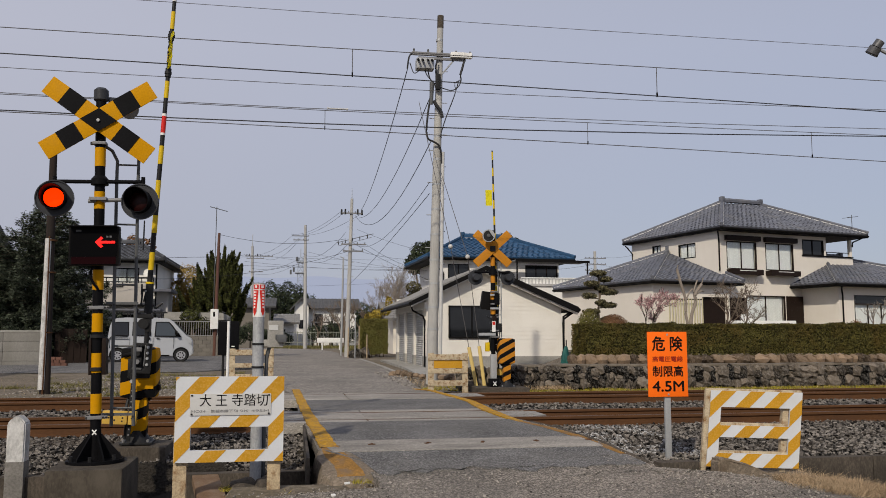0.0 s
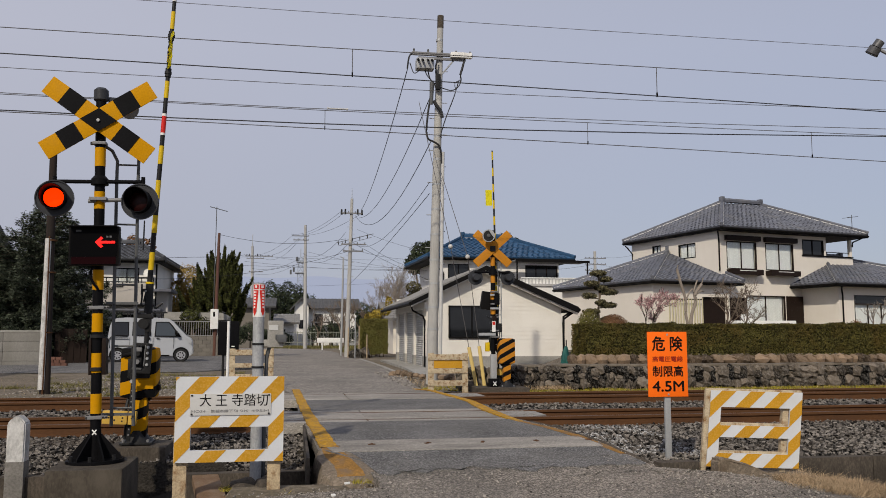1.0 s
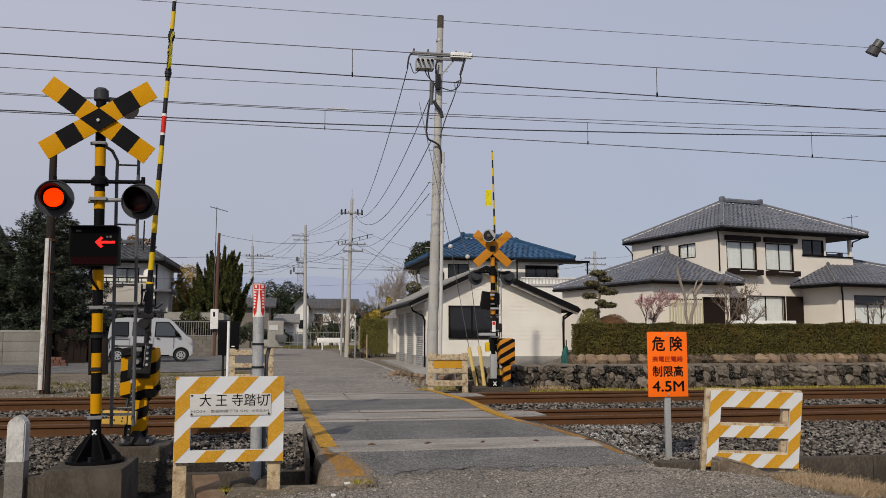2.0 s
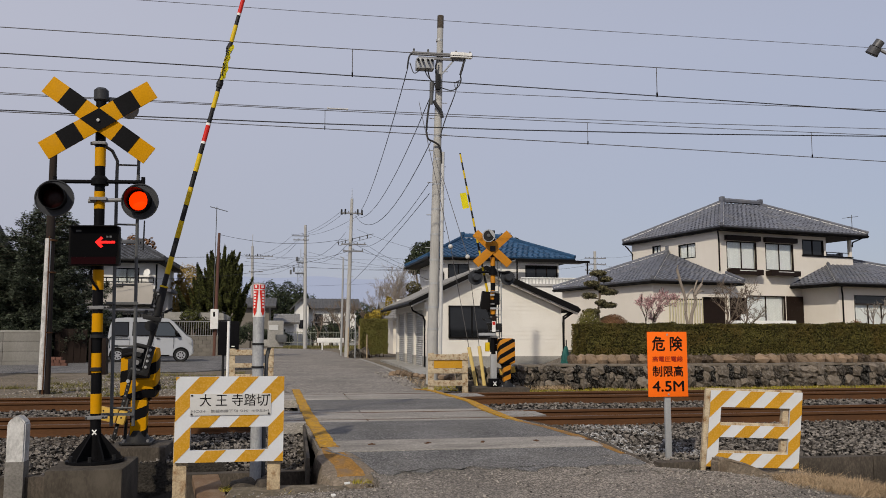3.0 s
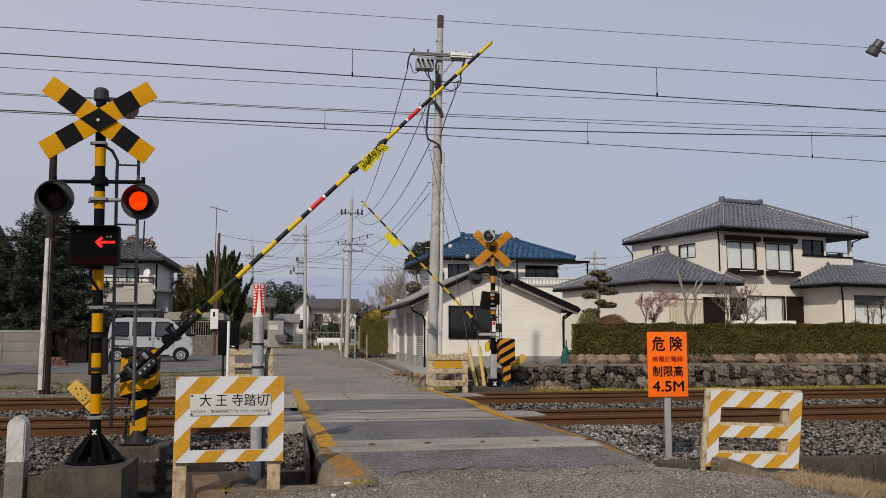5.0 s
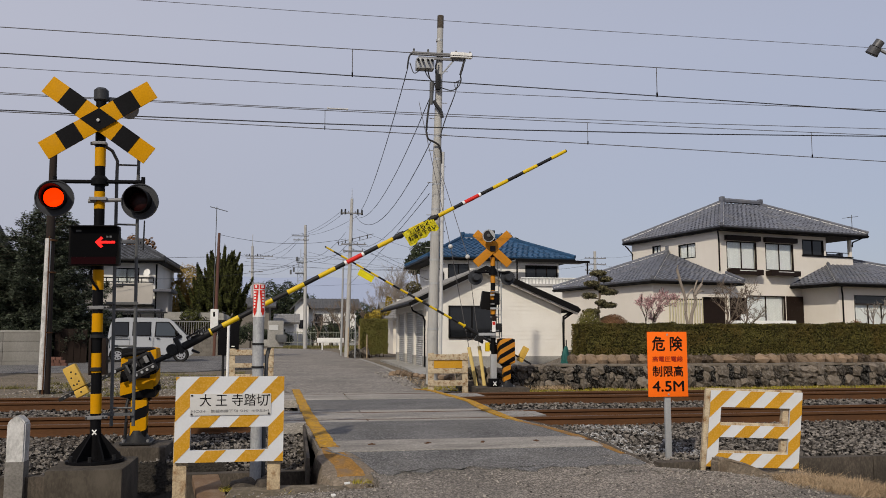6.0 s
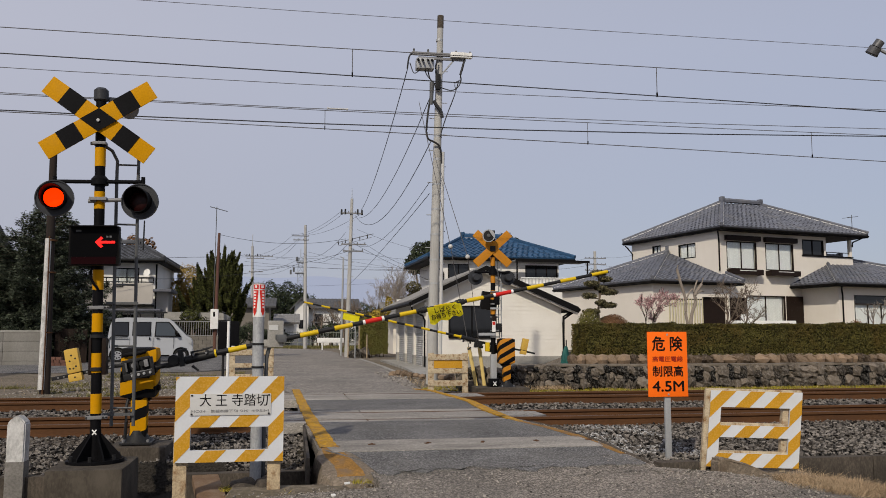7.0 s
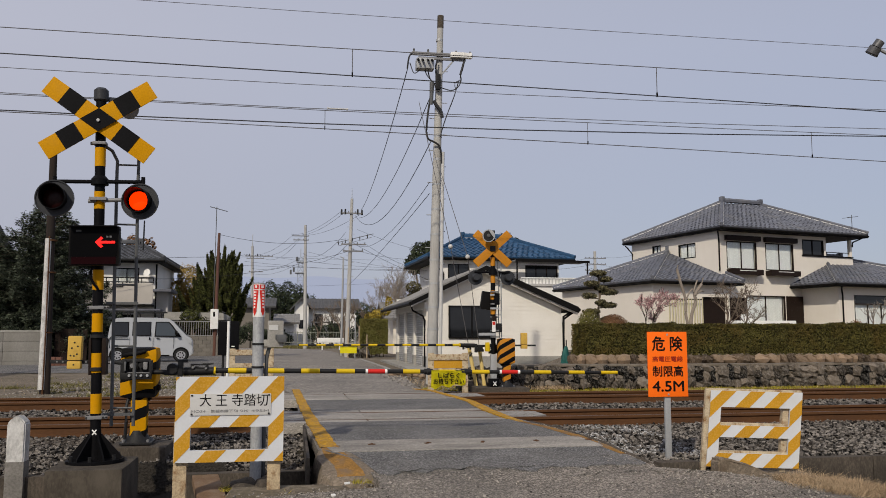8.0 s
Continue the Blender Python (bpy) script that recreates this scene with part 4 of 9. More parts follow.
    part("legend", boxes(((0.155, -0.088, 0.086), (0.02, 0.003, 0.02)), ((0.125, -0.088, 0.086), (0.02, 0.003, 0.016)), ((-0.14, -0.088, 0.145), (0.05, 0.003, 0.016))), GREY_METAL, d)
    part("cable", path_tube(smooth([(-0.02, -0.10, 1.91), (-0.045, -0.11, 1.86), (-0.045, -0.11, 1.79), (-0.02, -0.09, 1.73), (0.005, -0.065, 1.69), (0.012, -0.05, 1.67)], 4), 0.013), BLACK, s)
    # steel straps and junction boxes on the post
    pm = box(bmesh.new(), (0, -0.0525, 0.29), (0.012, 0.003, 0.062), m=Matrix.Rotation(radians(38), 3, "Y"))
    box(pm, (0, -0.0530, 0.29), (0.012, 0.003, 0.062), m=Matrix.Rotation(radians(-38), 3, "Y"))
    part("post_mark", pm, WHITE, s)
    for z in (1.50, 0.43):
        part("strap", boxes(((0, 0, z), (0.135, 0.115, 0.034)), ((-0.075, -0.03, z), (0.03, 0.02, 0.03)), ((0.085, -0.03, z), (0.06, 0.02, 0.03)), bevel=0.004), STEEL_MID, s)
        for x in (-0.078, 0.078, 0.105):
            part("bolt", tubes(((x, -0.04, z), (x, -0.055, z), 0.009), seg=6), DARK_METAL, s)
    for z in (1.20, 0.88):
        part("collar", tubes(((0, 0, z), (0, 0, z + 0.035), 0.066), seg=20), DARK_METAL, s)
    part("junction_box", boxes(((-0.06, 0.02, 1.02), (0.025, 0.10, 0.36)), bevel=0.005), BROWN_FRAME, s)
    part("junction_box", boxes(((0.07, 0.03, 1.02), (0.04, 0.12, 0.36)), bevel=0.005), BROWN_FRAME, s)
    # ladder standing behind
    lad = thing("ladder", (-1.93, 9.08, -0.10), "grey steel ladder behind the signal post", "ladder")
    for x0, x1 in ((0.16, 0.12), (0.37, 0.33)):
        pts = [(x0, 0.0, 0.32), (x1, 0, 2.85), (x1, 0, 3.02), (x1 - (0.05 if x0 < 0.2 else -0.0), -0.02, 3.12)]
        if x0 < 0.2:
            pts += [(x1 - 0.13, -0.05, 3.17)]
        part("ladder_rail", path_tube(pts, 0.017, 8), GREY_METAL, lad)
    for k in range(5):
        z = 0.50 + 0.62 * k
        part("rung", tubes(((0.155 - 0.012 * k * 0.6, 0, z), (0.365 - 0.012 * k * 0.6, 0, z), 0.010), seg=8), GREY_METAL, lad)
    part("standoff", boxes(((0.225, -0.03, 1.55), (0.31, 0.03, 0.026))), GREY_METAL, lad)
    part("standoff", boxes(((0.225, -0.03, 0.44), (0.31, 0.03, 0.026))), GREY_METAL, lad)
    # foundation
    f = bmesh.new()
    box(f, (-1.86, 8.82, -0.57), (0.68, 0.88, 0.94), bevel=0.035)
    tagged(part("foundation_block", f, CONCRETE), "square concrete foundation under the signal post", "foundation")
    return glows


LAMP_GLOWS = signal_near()


def banded_box(c, size, bevel, lean, z0, pitch, share, inks, turn=-1):
    """A bevelled box painted in slanting bands: inks[0] with bands of inks[1]; lean is the rise of a band per metre."""
    bm = box(bmesh.new(), c, size, bevel=bevel)
    n = Vector((-lean, lean * 0.8 * turn, 1.0)).normalized()
    lo, hi = c[2] - size[2], c[2] + size[2]
    k0 = int((lo - z0) / pitch) - 3
    for k in range(k0, k0 + int((hi - lo) / pitch) + 7):
        for z in (z0 + k * pitch, z0 + k * pitch + share * pitch):
            bmesh.ops.bisect_plane(bm, geom=bm.verts[:] + bm.edges[:] + bm.faces[:], plane_co=(c[0], c[1] - size[1] / 2, z), plane_no=n)
    o = Vector((c[0], c[1] - size[1] / 2, z0))
    for f in bm.faces:
        u = ((f.calc_center_median() - o).dot(n) / n.z) / pitch
        f.material_index = 1 if (u % 1.0) < share else 0
    me = finish(bm)
    for ink in inks:
        me.materials.append(ink)
    return me


def arm(parent_at, side, bands, reach, thick, drop, weight_x, weight_mat, label):
    """Barrier arm turning on its shaft: local +x is along the arm, which sits `drop` below the shaft."""
    a = thing("boom_barrier", parent_at, label, "boom barrier", "boom barriers")
    body = bmesh.new()
    tube(body, (0.72, 0, -drop), (reach, 0, -drop), thick, thick * 0.62, seg=14)
    part("arm_tube", body, ARM_BLACK, a)
    for x0, x1, mat in bands:
        k0, k1 = x0 / reach, x1 / reach
        part("red_band" if mat == RED else "yellow_band", tubes(((x0, 0, -drop), (x1, 0, -drop), thick * (1.09 - 0.40 * k0), thick * (1.09 - 0.40 * k1)), seg=14), mat, a)
        if mat == RED:
            for xe in (x0 - 0.012, x1 + 0.012):
                part("white_edge", tubes(((xe - 0.014, 0, -drop), (xe + 0.014, 0, -drop), thick * (1.1 - 0.40 * k0)), seg=14), WHITE, a)
    # root bar and thick sleeve with a yellow end ring
    part("root_bar", tubes(((0.17, 0, -drop - 0.02), (0.60, 0, -drop - 0.02), 0.027), seg=12), DARK_METAL, a)
    part("sleeve", tubes(((0.54, 0, -drop - 0.012), (0.88, 0, -drop - 0.004), 0.047, 0.043), seg=14), ARM_BLACK, a)
    part("end_ring", tubes(((0.865, 0, -drop - 0.003), (0.885, 0, -drop - 0.003), 0.0465), seg=14), ARM_YELLOW, a)
    # breakaway joint: round buffer, upright jaw, latch frame and lever
    jt = bmesh.new()
    tube(jt, (0.42, 0.05, -0.075), (0.42, -0.06, -0.075), 0.062, 0.058, seg=18)
    box(jt, (0.405, -0.005, -0.12), (0.15, 0.07, 0.06), bevel=0.012)
    box(jt, (0.505, -0.01, -0.07), (0.055, 0.085, 0.19), bevel=0.01)
    box(jt, (0.53, -0.02, 0.01), (0.10, 0.05, 0.035), bevel=0.008)
    box(jt, (0.63, -0.015, -0.062), (0.035, 0.06, 0.085), bevel=0.006)
    box(jt, (0.79, -0.015, -0.070), (0.035, 0.06, 0.06), bevel=0.006)
    box(jt, (0.71, -0.015, -0.030), (0.19, 0.03, 0.018), bevel=0.004)
    tube(jt, (0.66, -0.03, -0.055), (0.80, -0.03, -0.075), 0.010, seg=8)
    tube(jt, (0.74, -0.02, -0.025), (0.86, -0.02, -0.018), 0.012, 0.009, seg=8)
    tube(jt, (0.60, 0.02, -0.18), (0.66, 0.02, -0.25), 0.016, 0.012, seg=8)
    part("breakaway_joint", jt, DARK_METAL, a)
    part("joint_bolt", tubes(((0.64, -0.045, -0.06), (0.64, -0.058, -0.06), 0.014), seg=8), STEEL_MID, a)
    part("joint_bolt", tubes(((0.78, -0.045, -0.07), (0.78, -0.058, -0.07), 0.012), seg=8), STEEL_MID, a)
    # open crank frame with a row of bright bolts
    cr = bmesh.new()
    box(cr, (0.04, -0.055, -0.158), (0.33, 0.045, 0.068), bevel=0.008)
    box(cr, (0.03, -0.02, 0.012), (0.30, 0.05, 0.032), bevel=0.006)
    for xx, w in ((-0.10, 0.05), (0.19, 0.035)):
        box(cr, (xx, -0.035, -0.07), (w, 0.06, 0.17), bevel=0.006)
    box(cr, (0.005, -0.01, -0.045), (0.09, 0.05, 0.085), bevel=0.012)
    tube(cr, (0.09, 0.0, -0.04), (0.09, -0.06, -0.04), 0.030, seg=14)
    box(cr, (0.04, 0.012, -0.07), (0.26, 0.012, 0.15))
    tube(cr, (-0.10, -0.05, -0.02), (-0.22, -0.03, -0.005), 0.022, seg=10)
    part("crank", cr, DARK_METAL, a)
    part("crank_pin", tubes(((0.0, -0.03, -0.045), (0.0, -0.065, -0.045), 0.026), seg=12), STEEL_MID, a)
    part("spring_block", box(bmesh.new(), (0.135, -0.045, -0.045), (0.045, 0.04, 0.08), bevel=0.008), STEEL_MID, a)
    part("shim", box(bmesh.new(), (-0.075, -0.07, -0.05), (0.02, 0.012, 0.10), bevel=0.003), GREY_METAL, a)
    part("crank_edge", box(bmesh.new(), (0.07, -0.066, -0.121), (0.23, 0.022, 0.008), bevel=0.002), STEEL_MID, a)
    for xb in (-0.027, 0.040, 0.098, 0.164):
        part("bolt", tubes(((xb, -0.077, -0.152), (xb, -0.094, -0.152), 0.017, 0.014), seg=10), GALV, a)
    part("hub_bolt", tubes(((-0.215, -0.04, -0.008), (-0.215, -0.075, -0.008), 0.020), seg=10), GALV, a)
    # punched rod and counterweight
    rod = part("rod", box(bmesh.new(), (-0.54, 0.02, -0.01), (0.66, 0.022, 0.040), bevel=0.004), DARK_METAL, a)
    for k in range(10):
        part("rod_hole", tubes(((-0.26 - 0.060 * k, 0.0095, -0.01), (-0.26 - 0.060 * k, 0.006, -0.01), 0.0095), seg=8), STEEL_MID, rod)
    w = bmesh.new()
    x = weight_x
    box(w, (x, 0.0, 0.140), (0.145, 0.10, 0.265), bevel=0.024)
    box(w, (x, 0.0, -0.042), (0.145, 0.10, 0.085), bevel=0.02)
    part("counterweight", w, weight_mat, rod)
    for dx, dz in ((-0.035, 0.06), (0.0, 0.055), (0.03, 0.075), (-0.025, 0.14), (0.035, 0.16), (0.0, 0.20), (0.0, -0.04)):
        part("bolt_hole", tubes(((x + dx, -0.0495, dz), (x + dx, -0.052, dz), 0.010), seg=8), DARK_METAL, rod)
    return a


def machine(at, label, faded=False):
    """Barrier machine: striped pedestal and rounded gearbox housing."""
    s = thing("barrier_machine", at, label, "barrier machine", "barrier machines")
    ink = ORANGE_OLD if faded else YELLOW
    foot = bmesh.new()
    box(foot, (0, 0, 0.0125), (0.34, 0.34, 0.025), bevel=0.006)
    tube(foot, (0, 0, 0.025), (0, 0, 0.10), 0.155, 0.105, seg=20)
    tube(foot, (0, 0, 0.10), (0, 0, 0.15), 0.105, 0.092, seg=20)
    part("base_flange", foot, DARK_METAL, s)
    for dx, dy in ((-0.13, -0.13), (0.13, -0.13), (0.13, 0.13), (-0.13, 0.13)):
        part("bolt", tubes(((dx, dy, 0.025), (dx, dy, 0.055), 0.016), seg=6), STEEL_MID, s)
    if faded:
        part("pedestal", banded_box((0, 0, 0.30), (0.165, 0.155, 0.46), 0.02, 0.45, 0.16, 0.20, 0.52, (BLACK, ink), 1), ink, s)
        part("housing", banded_box((0.0, 0.04, 0.79), (0.36, 0.32, 0.56), 0.07, 0.55, 0.60, 0.205, 0.52, (BLACK, ink), 1), ink, s)
    else:
        part("pedestal", banded_box((0.01, 0, 0.30), (0.175, 0.165, 0.46), 0.02, 0.40, 0.125, 0.265, 0.55, (BLACK, ink)), ink, s)
        part("housing", banded_box((0.0, 0.04, 0.79), (0.40, 0.34, 0.57), 0.075, 0.28, 0.585, 0.272, 0.53, (BLACK, ink)), ink, s)
        part("cover_plate", box(bmesh.new(), (0.06, -0.136, 0.66), (0.22, 0.012, 0.10), bevel=0.004), ink, s)
    part("neck", tubes(((0, 0.02, 0.47), (0, 0.03, 0.53), 0.11, 0.16), seg=20), BLACK, s)
    back = -1 if faded else 1          # the arm runs behind the far machine
    part("gear_plate", box(bmesh.new(), (0.01, -0.13 if not faded else 0.20, 0.84), (0.24, 0.05, 0.22), bevel=0.02), DARK_METAL, s)
    part("shaft", tubes(((-0.03, -0.12 * back, 0.87 if not faded else 0.83), (-0.03, -0.25 * back, 0.87 if not faded else 0.83), 0.045), seg=16), DARK_METAL, s)
    if not faded:
        part("hand_crank", path_tube([(-0.16, -0.14, 0.98), (-0.10, -0.17, 0.995), (0.02, -0.17, 1.01), (0.08, -0.16, 1.03)], 0.022, 8), BLACK, s)
        part("conduit", path_tube([(-0.10, -0.09, 0.50), (-0.115, -0.12, 0.40), (-0.11, -0.11, 0.25), (-0.12, -0.10, 0.06)], 0.018, 8), DARK_METAL, s)
        part("side_lug", box(bmesh.new(), (0.215, 0.0, 0.62), (0.03, 0.08, 0.07), bevel=0.012), BROWN_FRAME, s)
    return s


machine((-1.69, 10.15, -0.08), "black and yellow striped barrier machine on its pedestal")
f = box(bmesh.new(), (-1.66, 10.2, -0.49), (0.64, 0.70, 0.80), bevel=0.03)
tagged(part("foundation_block", f, CONCRETE_DARK), "concrete foundation under the barrier machine", "foundation")
NEAR_SHAFT, FAR_SHAFT = (-1.72, 9.90, 0.841), (4.55, 18.62, 0.920)
NEAR_BANDS = [(a + 1.76, b + 1.76, m) for a, b, m in (
    (-0.74, -0.54, ARM_YELLOW), (-0.32, -0.12, ARM_YELLOW), (0.07, 0.28, ARM_YELLOW), (0.47, 0.68, ARM_YELLOW), (0.83, 1.03, RED), (1.24, 1.44, ARM_YELLOW),
    (1.66, 1.86, ARM_YELLOW), (2.06, 2.27, ARM_YELLOW), (2.42, 2.62, RED), (2.82, 3.03, ARM_YELLOW), (3.25, 3.45, ARM_YELLOW), (3.66, 3.87, ARM_YELLOW))]
NEAR_ARM = arm(NEAR_SHAFT, 1, NEAR_BANDS, 5.64, 0.030, 0.095, -0.615, WEIGHT_YELLOW, "black and yellow banded barrier arm with a hanging banner")
# joint collars of the telescoping arm
for xj in (3.30, 3.74):
    part("joint_collar", tubes(((xj - 0.05, 0, -0.095), (xj + 0.05, 0, -0.095), 0.034), ((xj - 0.015, 0, -0.095), (xj + 0.015, 0, -0.095), 0.040), seg=12), DARK_METAL, NEAR_ARM)

# banner hanging from the near arm
ban = bmesh.new()
cols, rws = 18, 8
g = [[ban.verts.new((-0.41 * i / cols, 0.010 * math.sin(i * 1.1) * (j / rws) + 0.006 * math.sin(j * 1.7 + i * 0.5),
                     -(0.160 + 0.045 * i / cols) * j / rws * (1 + 0.08 * math.sin(i * 0.9)) + 0.01)) for i in range(cols + 1)] for j in range(rws + 1)]
for a, b in zip(g, g[1:]):
    for i in range(cols):
        ban.faces.new((a[i], a[i + 1], b[i + 1], b[i]))
bmesh.ops.solidify(ban, geom=list(ban.faces), thickness=0.003)
BANNER_OB = part("banner", ban, BANNER, NEAR_ARM, "crumpled yellow vinyl banner with black lettering")
BANNER_AT = (3.74, -0.035, -0.09)
for body, z, w in (("しばらく", -0.052, 0.25), ("お待ち下さい", -0.120, 0.36)):
    writing("banner_text", body, 0.070, INK, BANNER_OB, Matrix.Translation((-0.205, -0.0195, z)) @ UPRIGHT, width=w, heavy=0.0015)


def signal_far():
    s = thing("crossing_signal", (4.40, 18.45, -0.12), "orange-faced crossing signal post seen from behind with dark lamps", "crossing signal", "crossing signals")
    post = part("post", tubes(((0, 0, 0), (0, 0, 3.60), 0.052), seg=14), BLACK, s)
    for z0, z1 in ((2.80, 3.0), (2.42, 2.62), (2.05, 2.25), (1.72, 1.86), (3.2, 3.36)):
        part("orange_band", tubes(((0, 0, z0), (0, 0, z1), 0.0545), seg=14), ORANGE_OLD, post)
    crossbuck(s, (-0.03, -0.10, 3.18), 1.05, 0.185, (-42, 42), (ORANGE_OLD, BLACK), plain=True)
    part("crossbuck_hub", boxes(((-0.03, -0.14, 3.18), (0.12, 0.02, 0.12))), DARK_METAL, s)
    horn = part("speaker_horn", tubes(((-0.10, -0.02, 3.46), (-0.15, -0.20, 3.45), 0.05, 0.065), ((-0.15, -0.20, 3.45), (-0.17, -0.34, 3.44), 0.065, 0.135), ((-0.17, -0.34, 3.44), (-0.172, -0.355, 3.439), 0.14, 0.14), seg=20), GALV, s, "grey loudspeaker horn")
    part("horn_mouth", tubes(((-0.172, -0.353, 3.439), (-0.1725, -0.359, 3.4388), 0.118), seg=20), DARK_METAL, horn)
    part("horn_core", tubes(((-0.172, -0.35, 3.439), (-0.174, -0.385, 3.437), 0.05, 0.03), seg=12), GREY_METAL, horn)
    lad = part("ladder", tubes(((0.20, 0.05, 0.9), (0.20, 0.05, 3.05), 0.014), ((0.07, 0.05, 3.05), (0.20, 0.05, 3.05), 0.014), seg=6), GALV, s, "thin grey steel ladder")
    for k in range(6):
        part("rung", tubes(((0.05, 0.05, 1.05 + 0.33 * k), (0.20, 0.05, 1.05 + 0.33 * k), 0.010), seg=6), GALV, lad)
    for z in (2.22, 1.95, 1.66, 1.36, 1.22):
        part("clamp", boxes(((0.03, -0.03, z), (0.17, 0.14, 0.03)), bevel=0.004), STEEL_MID, s)
    part("relay_box", box(bmesh.new(), (0.12, -0.03, 1.42), (0.13, 0.12, 0.20), bevel=0.015), DARK_METAL, s)
    part("relay_box", box(bmesh.new(), (0.07, -0.05, 2.06), (0.12, 0.12, 0.26), bevel=0.015), BLACK, s)
    part("post_foot", box(bmesh.new(), (0.0, -0.02, 0.16), (0.22, 0.22, 0.30), bevel=0.04), BLACK, s)
    pm = box(bmesh.new(), (0, -0.134, 0.20), (0.02, 0.004, 0.11), m=Matrix.Rotation(radians(38), 3, "Y"))
    box(pm, (0, -0.1345, 0.20), (0.02, 0.004, 0.11), m=Matrix.Rotation(radians(-38), 3, "Y"))
    part("post_mark", pm, WHITE, s)
    bar = tubes(((-0.42, 0, 2.66), (0.38, 0, 2.66), 0.025), ((0, 0, 2.6), (0, 0, 2.74), 0.09), seg=12)
    part("lamp_bar", bar, BLACK, s)
    for x, z in ((-0.39, 2.54), (0.35, 2.54)):
        lamp = part("lamp", tubes(((x, 0.02, z), (x, 0.05, z), 0.165), seg=24), HOOD, s)
        part("housing", tubes(((x, 0.02, z), (x, -0.12, z), 0.10, 0.07), seg=16), HOOD, lamp)
        part("hood", tubes(((x, 0.05, z), (x, 0.2, z), 0.115), seg=16), BLACK, lamp)
    d = part("direction_display", box(bmesh.new(), (-0.07, 0.10, 2.02), (0.36, 0.14, 0.40), m=Matrix.Rotation(radians(8), 3, "Y"), bevel=0.015), TRIM_DARK, s)
    for z in (2.15, 1.85):
        part("display_bracket", boxes(((0.02, -0.08, z), (0.20, 0.04, 0.04))), GALV, s)
    part("switch_box", boxes(((0.0, -0.09, 1.56), (0.10, 0.10, 0.24)), bevel=0.01), BROWN_FRAME, s)
    part("label_plate", boxes(((-0.02, -0.145, 1.45), (0.08, 0.006, 0.24))), WHITE, s)
    part("label_bar", boxes(((-0.02, -0.150, 1.52), (0.06, 0.004, 0.07))), INK_RED, s)
    part("base_cover", box(bmesh.new(), (0.0, 0, 0.50), (0.13, 0.13, 0.68), bevel=0.02), GALV, s)
    part("cable_box", box(bmesh.new(), (-0.15, -0.06, 1.0), (0.09, 0.09, 0.20), bevel=0.015), ARM_YELLOW, s, "yellow cable box")
    part("base_flange", box(bmesh.new(), (0.0, 0, 0.12), (0.26, 0.26, 0.2), bevel=0.03), BLACK, s)
    part("arm_lamp_bracket", boxes(((-0.16, -0.10, 1.28), (0.38, 0.05, 0.06))), GALV, s)
    part("side_cable", path_tube([(0.09, -0.02, 3.0), (0.13, -0.02, 2.4), (0.12, -0.02, 1.6), (0.14, -0.02, 1.2)], 0.012), GREY_METAL, s)
    f = box(bmesh.new(), (4.52, 18.42, -0.14), (1.15, 0.90, 0.30), bevel=0.03)
    tagged(part("foundation_block", f, CONCRETE_DARK), "low concrete foundation under the far signal", "foundation")


signal_far()
machine((4.66, 18.30, 0.0), "faded orange and black striped barrier machine on its pedestal", faded=True)
FAR_BANDS = [(0.844 + 0.374 * k, 1.036 + 0.374 * k, ARM_YELLOW) for k in range(10)]
FAR_ARM = arm(FAR_SHAFT, -1, FAR_BANDS, 4.43, 0.028, 0.0, -0.60, WEIGHT_YELLOW, "black and yellow banded barrier arm across the far side")
fb = bmesh.new()
box(fb, (3.34, -0.03, -0.105), (0.36, 0.006, 0.15))
part("banner", fb, BANNER, FAR_ARM, "small yellow vinyl banner")

# ---------------------------------------------------------------- barricades, signs and posts by the crossing
def diagonal_stripes(parent, w, h, rects, mat, slope=1.0, pitch=0.16, start=-1.0, y=-0.021):
    """Slanting stripes cut to the given bars (x0, x1, z0, z1) of a board, 2 mm proud."""
    s = start
    while s < w + h:
        lo, hi = s, s + pitch / 2
        for x0, x1, z0, z1 in rects:
            # polygon of the band lo <= x - (z * slope) <= hi inside the rectangle
            poly = [(x0, z0), (x1, z0), (x1, z1), (x0, z1)]
            for sign, lim in ((1, lo), (-1, hi)):
                res = []
                for i in range(len(poly)):
                    p, q = poly[i], poly[(i + 1) % len(poly)]
                    fp, fq = sign * (p[0] - p[1] * slope - lim), sign * (q[0] - q[1] * slope - lim)
                    if fp >= 0:
                        res.append(p)
                    if fp * fq < 0:
                        t = fp / (fp - fq)
                        res.append((p[0] + (q[0] - p[0]) * t, p[1] + (q[1] - p[1]) * t))
                poly = res
                if len(poly) < 3:
                    break
            if len(poly) >= 3:
                area = abs(sum(poly[i][0] * poly[(i + 1) % len(poly)][1] - poly[(i + 1) % len(poly)][0] * poly[i][1] for i in range(len(poly))))
                if area > 1e-4:
                    part("stripe", prism(bmesh.new(), poly, 0.0025, Matrix.Translation((0, y + 0.0005, 0)) @ UPRIGHT), mat, parent, smooth=False)
        s += pitch


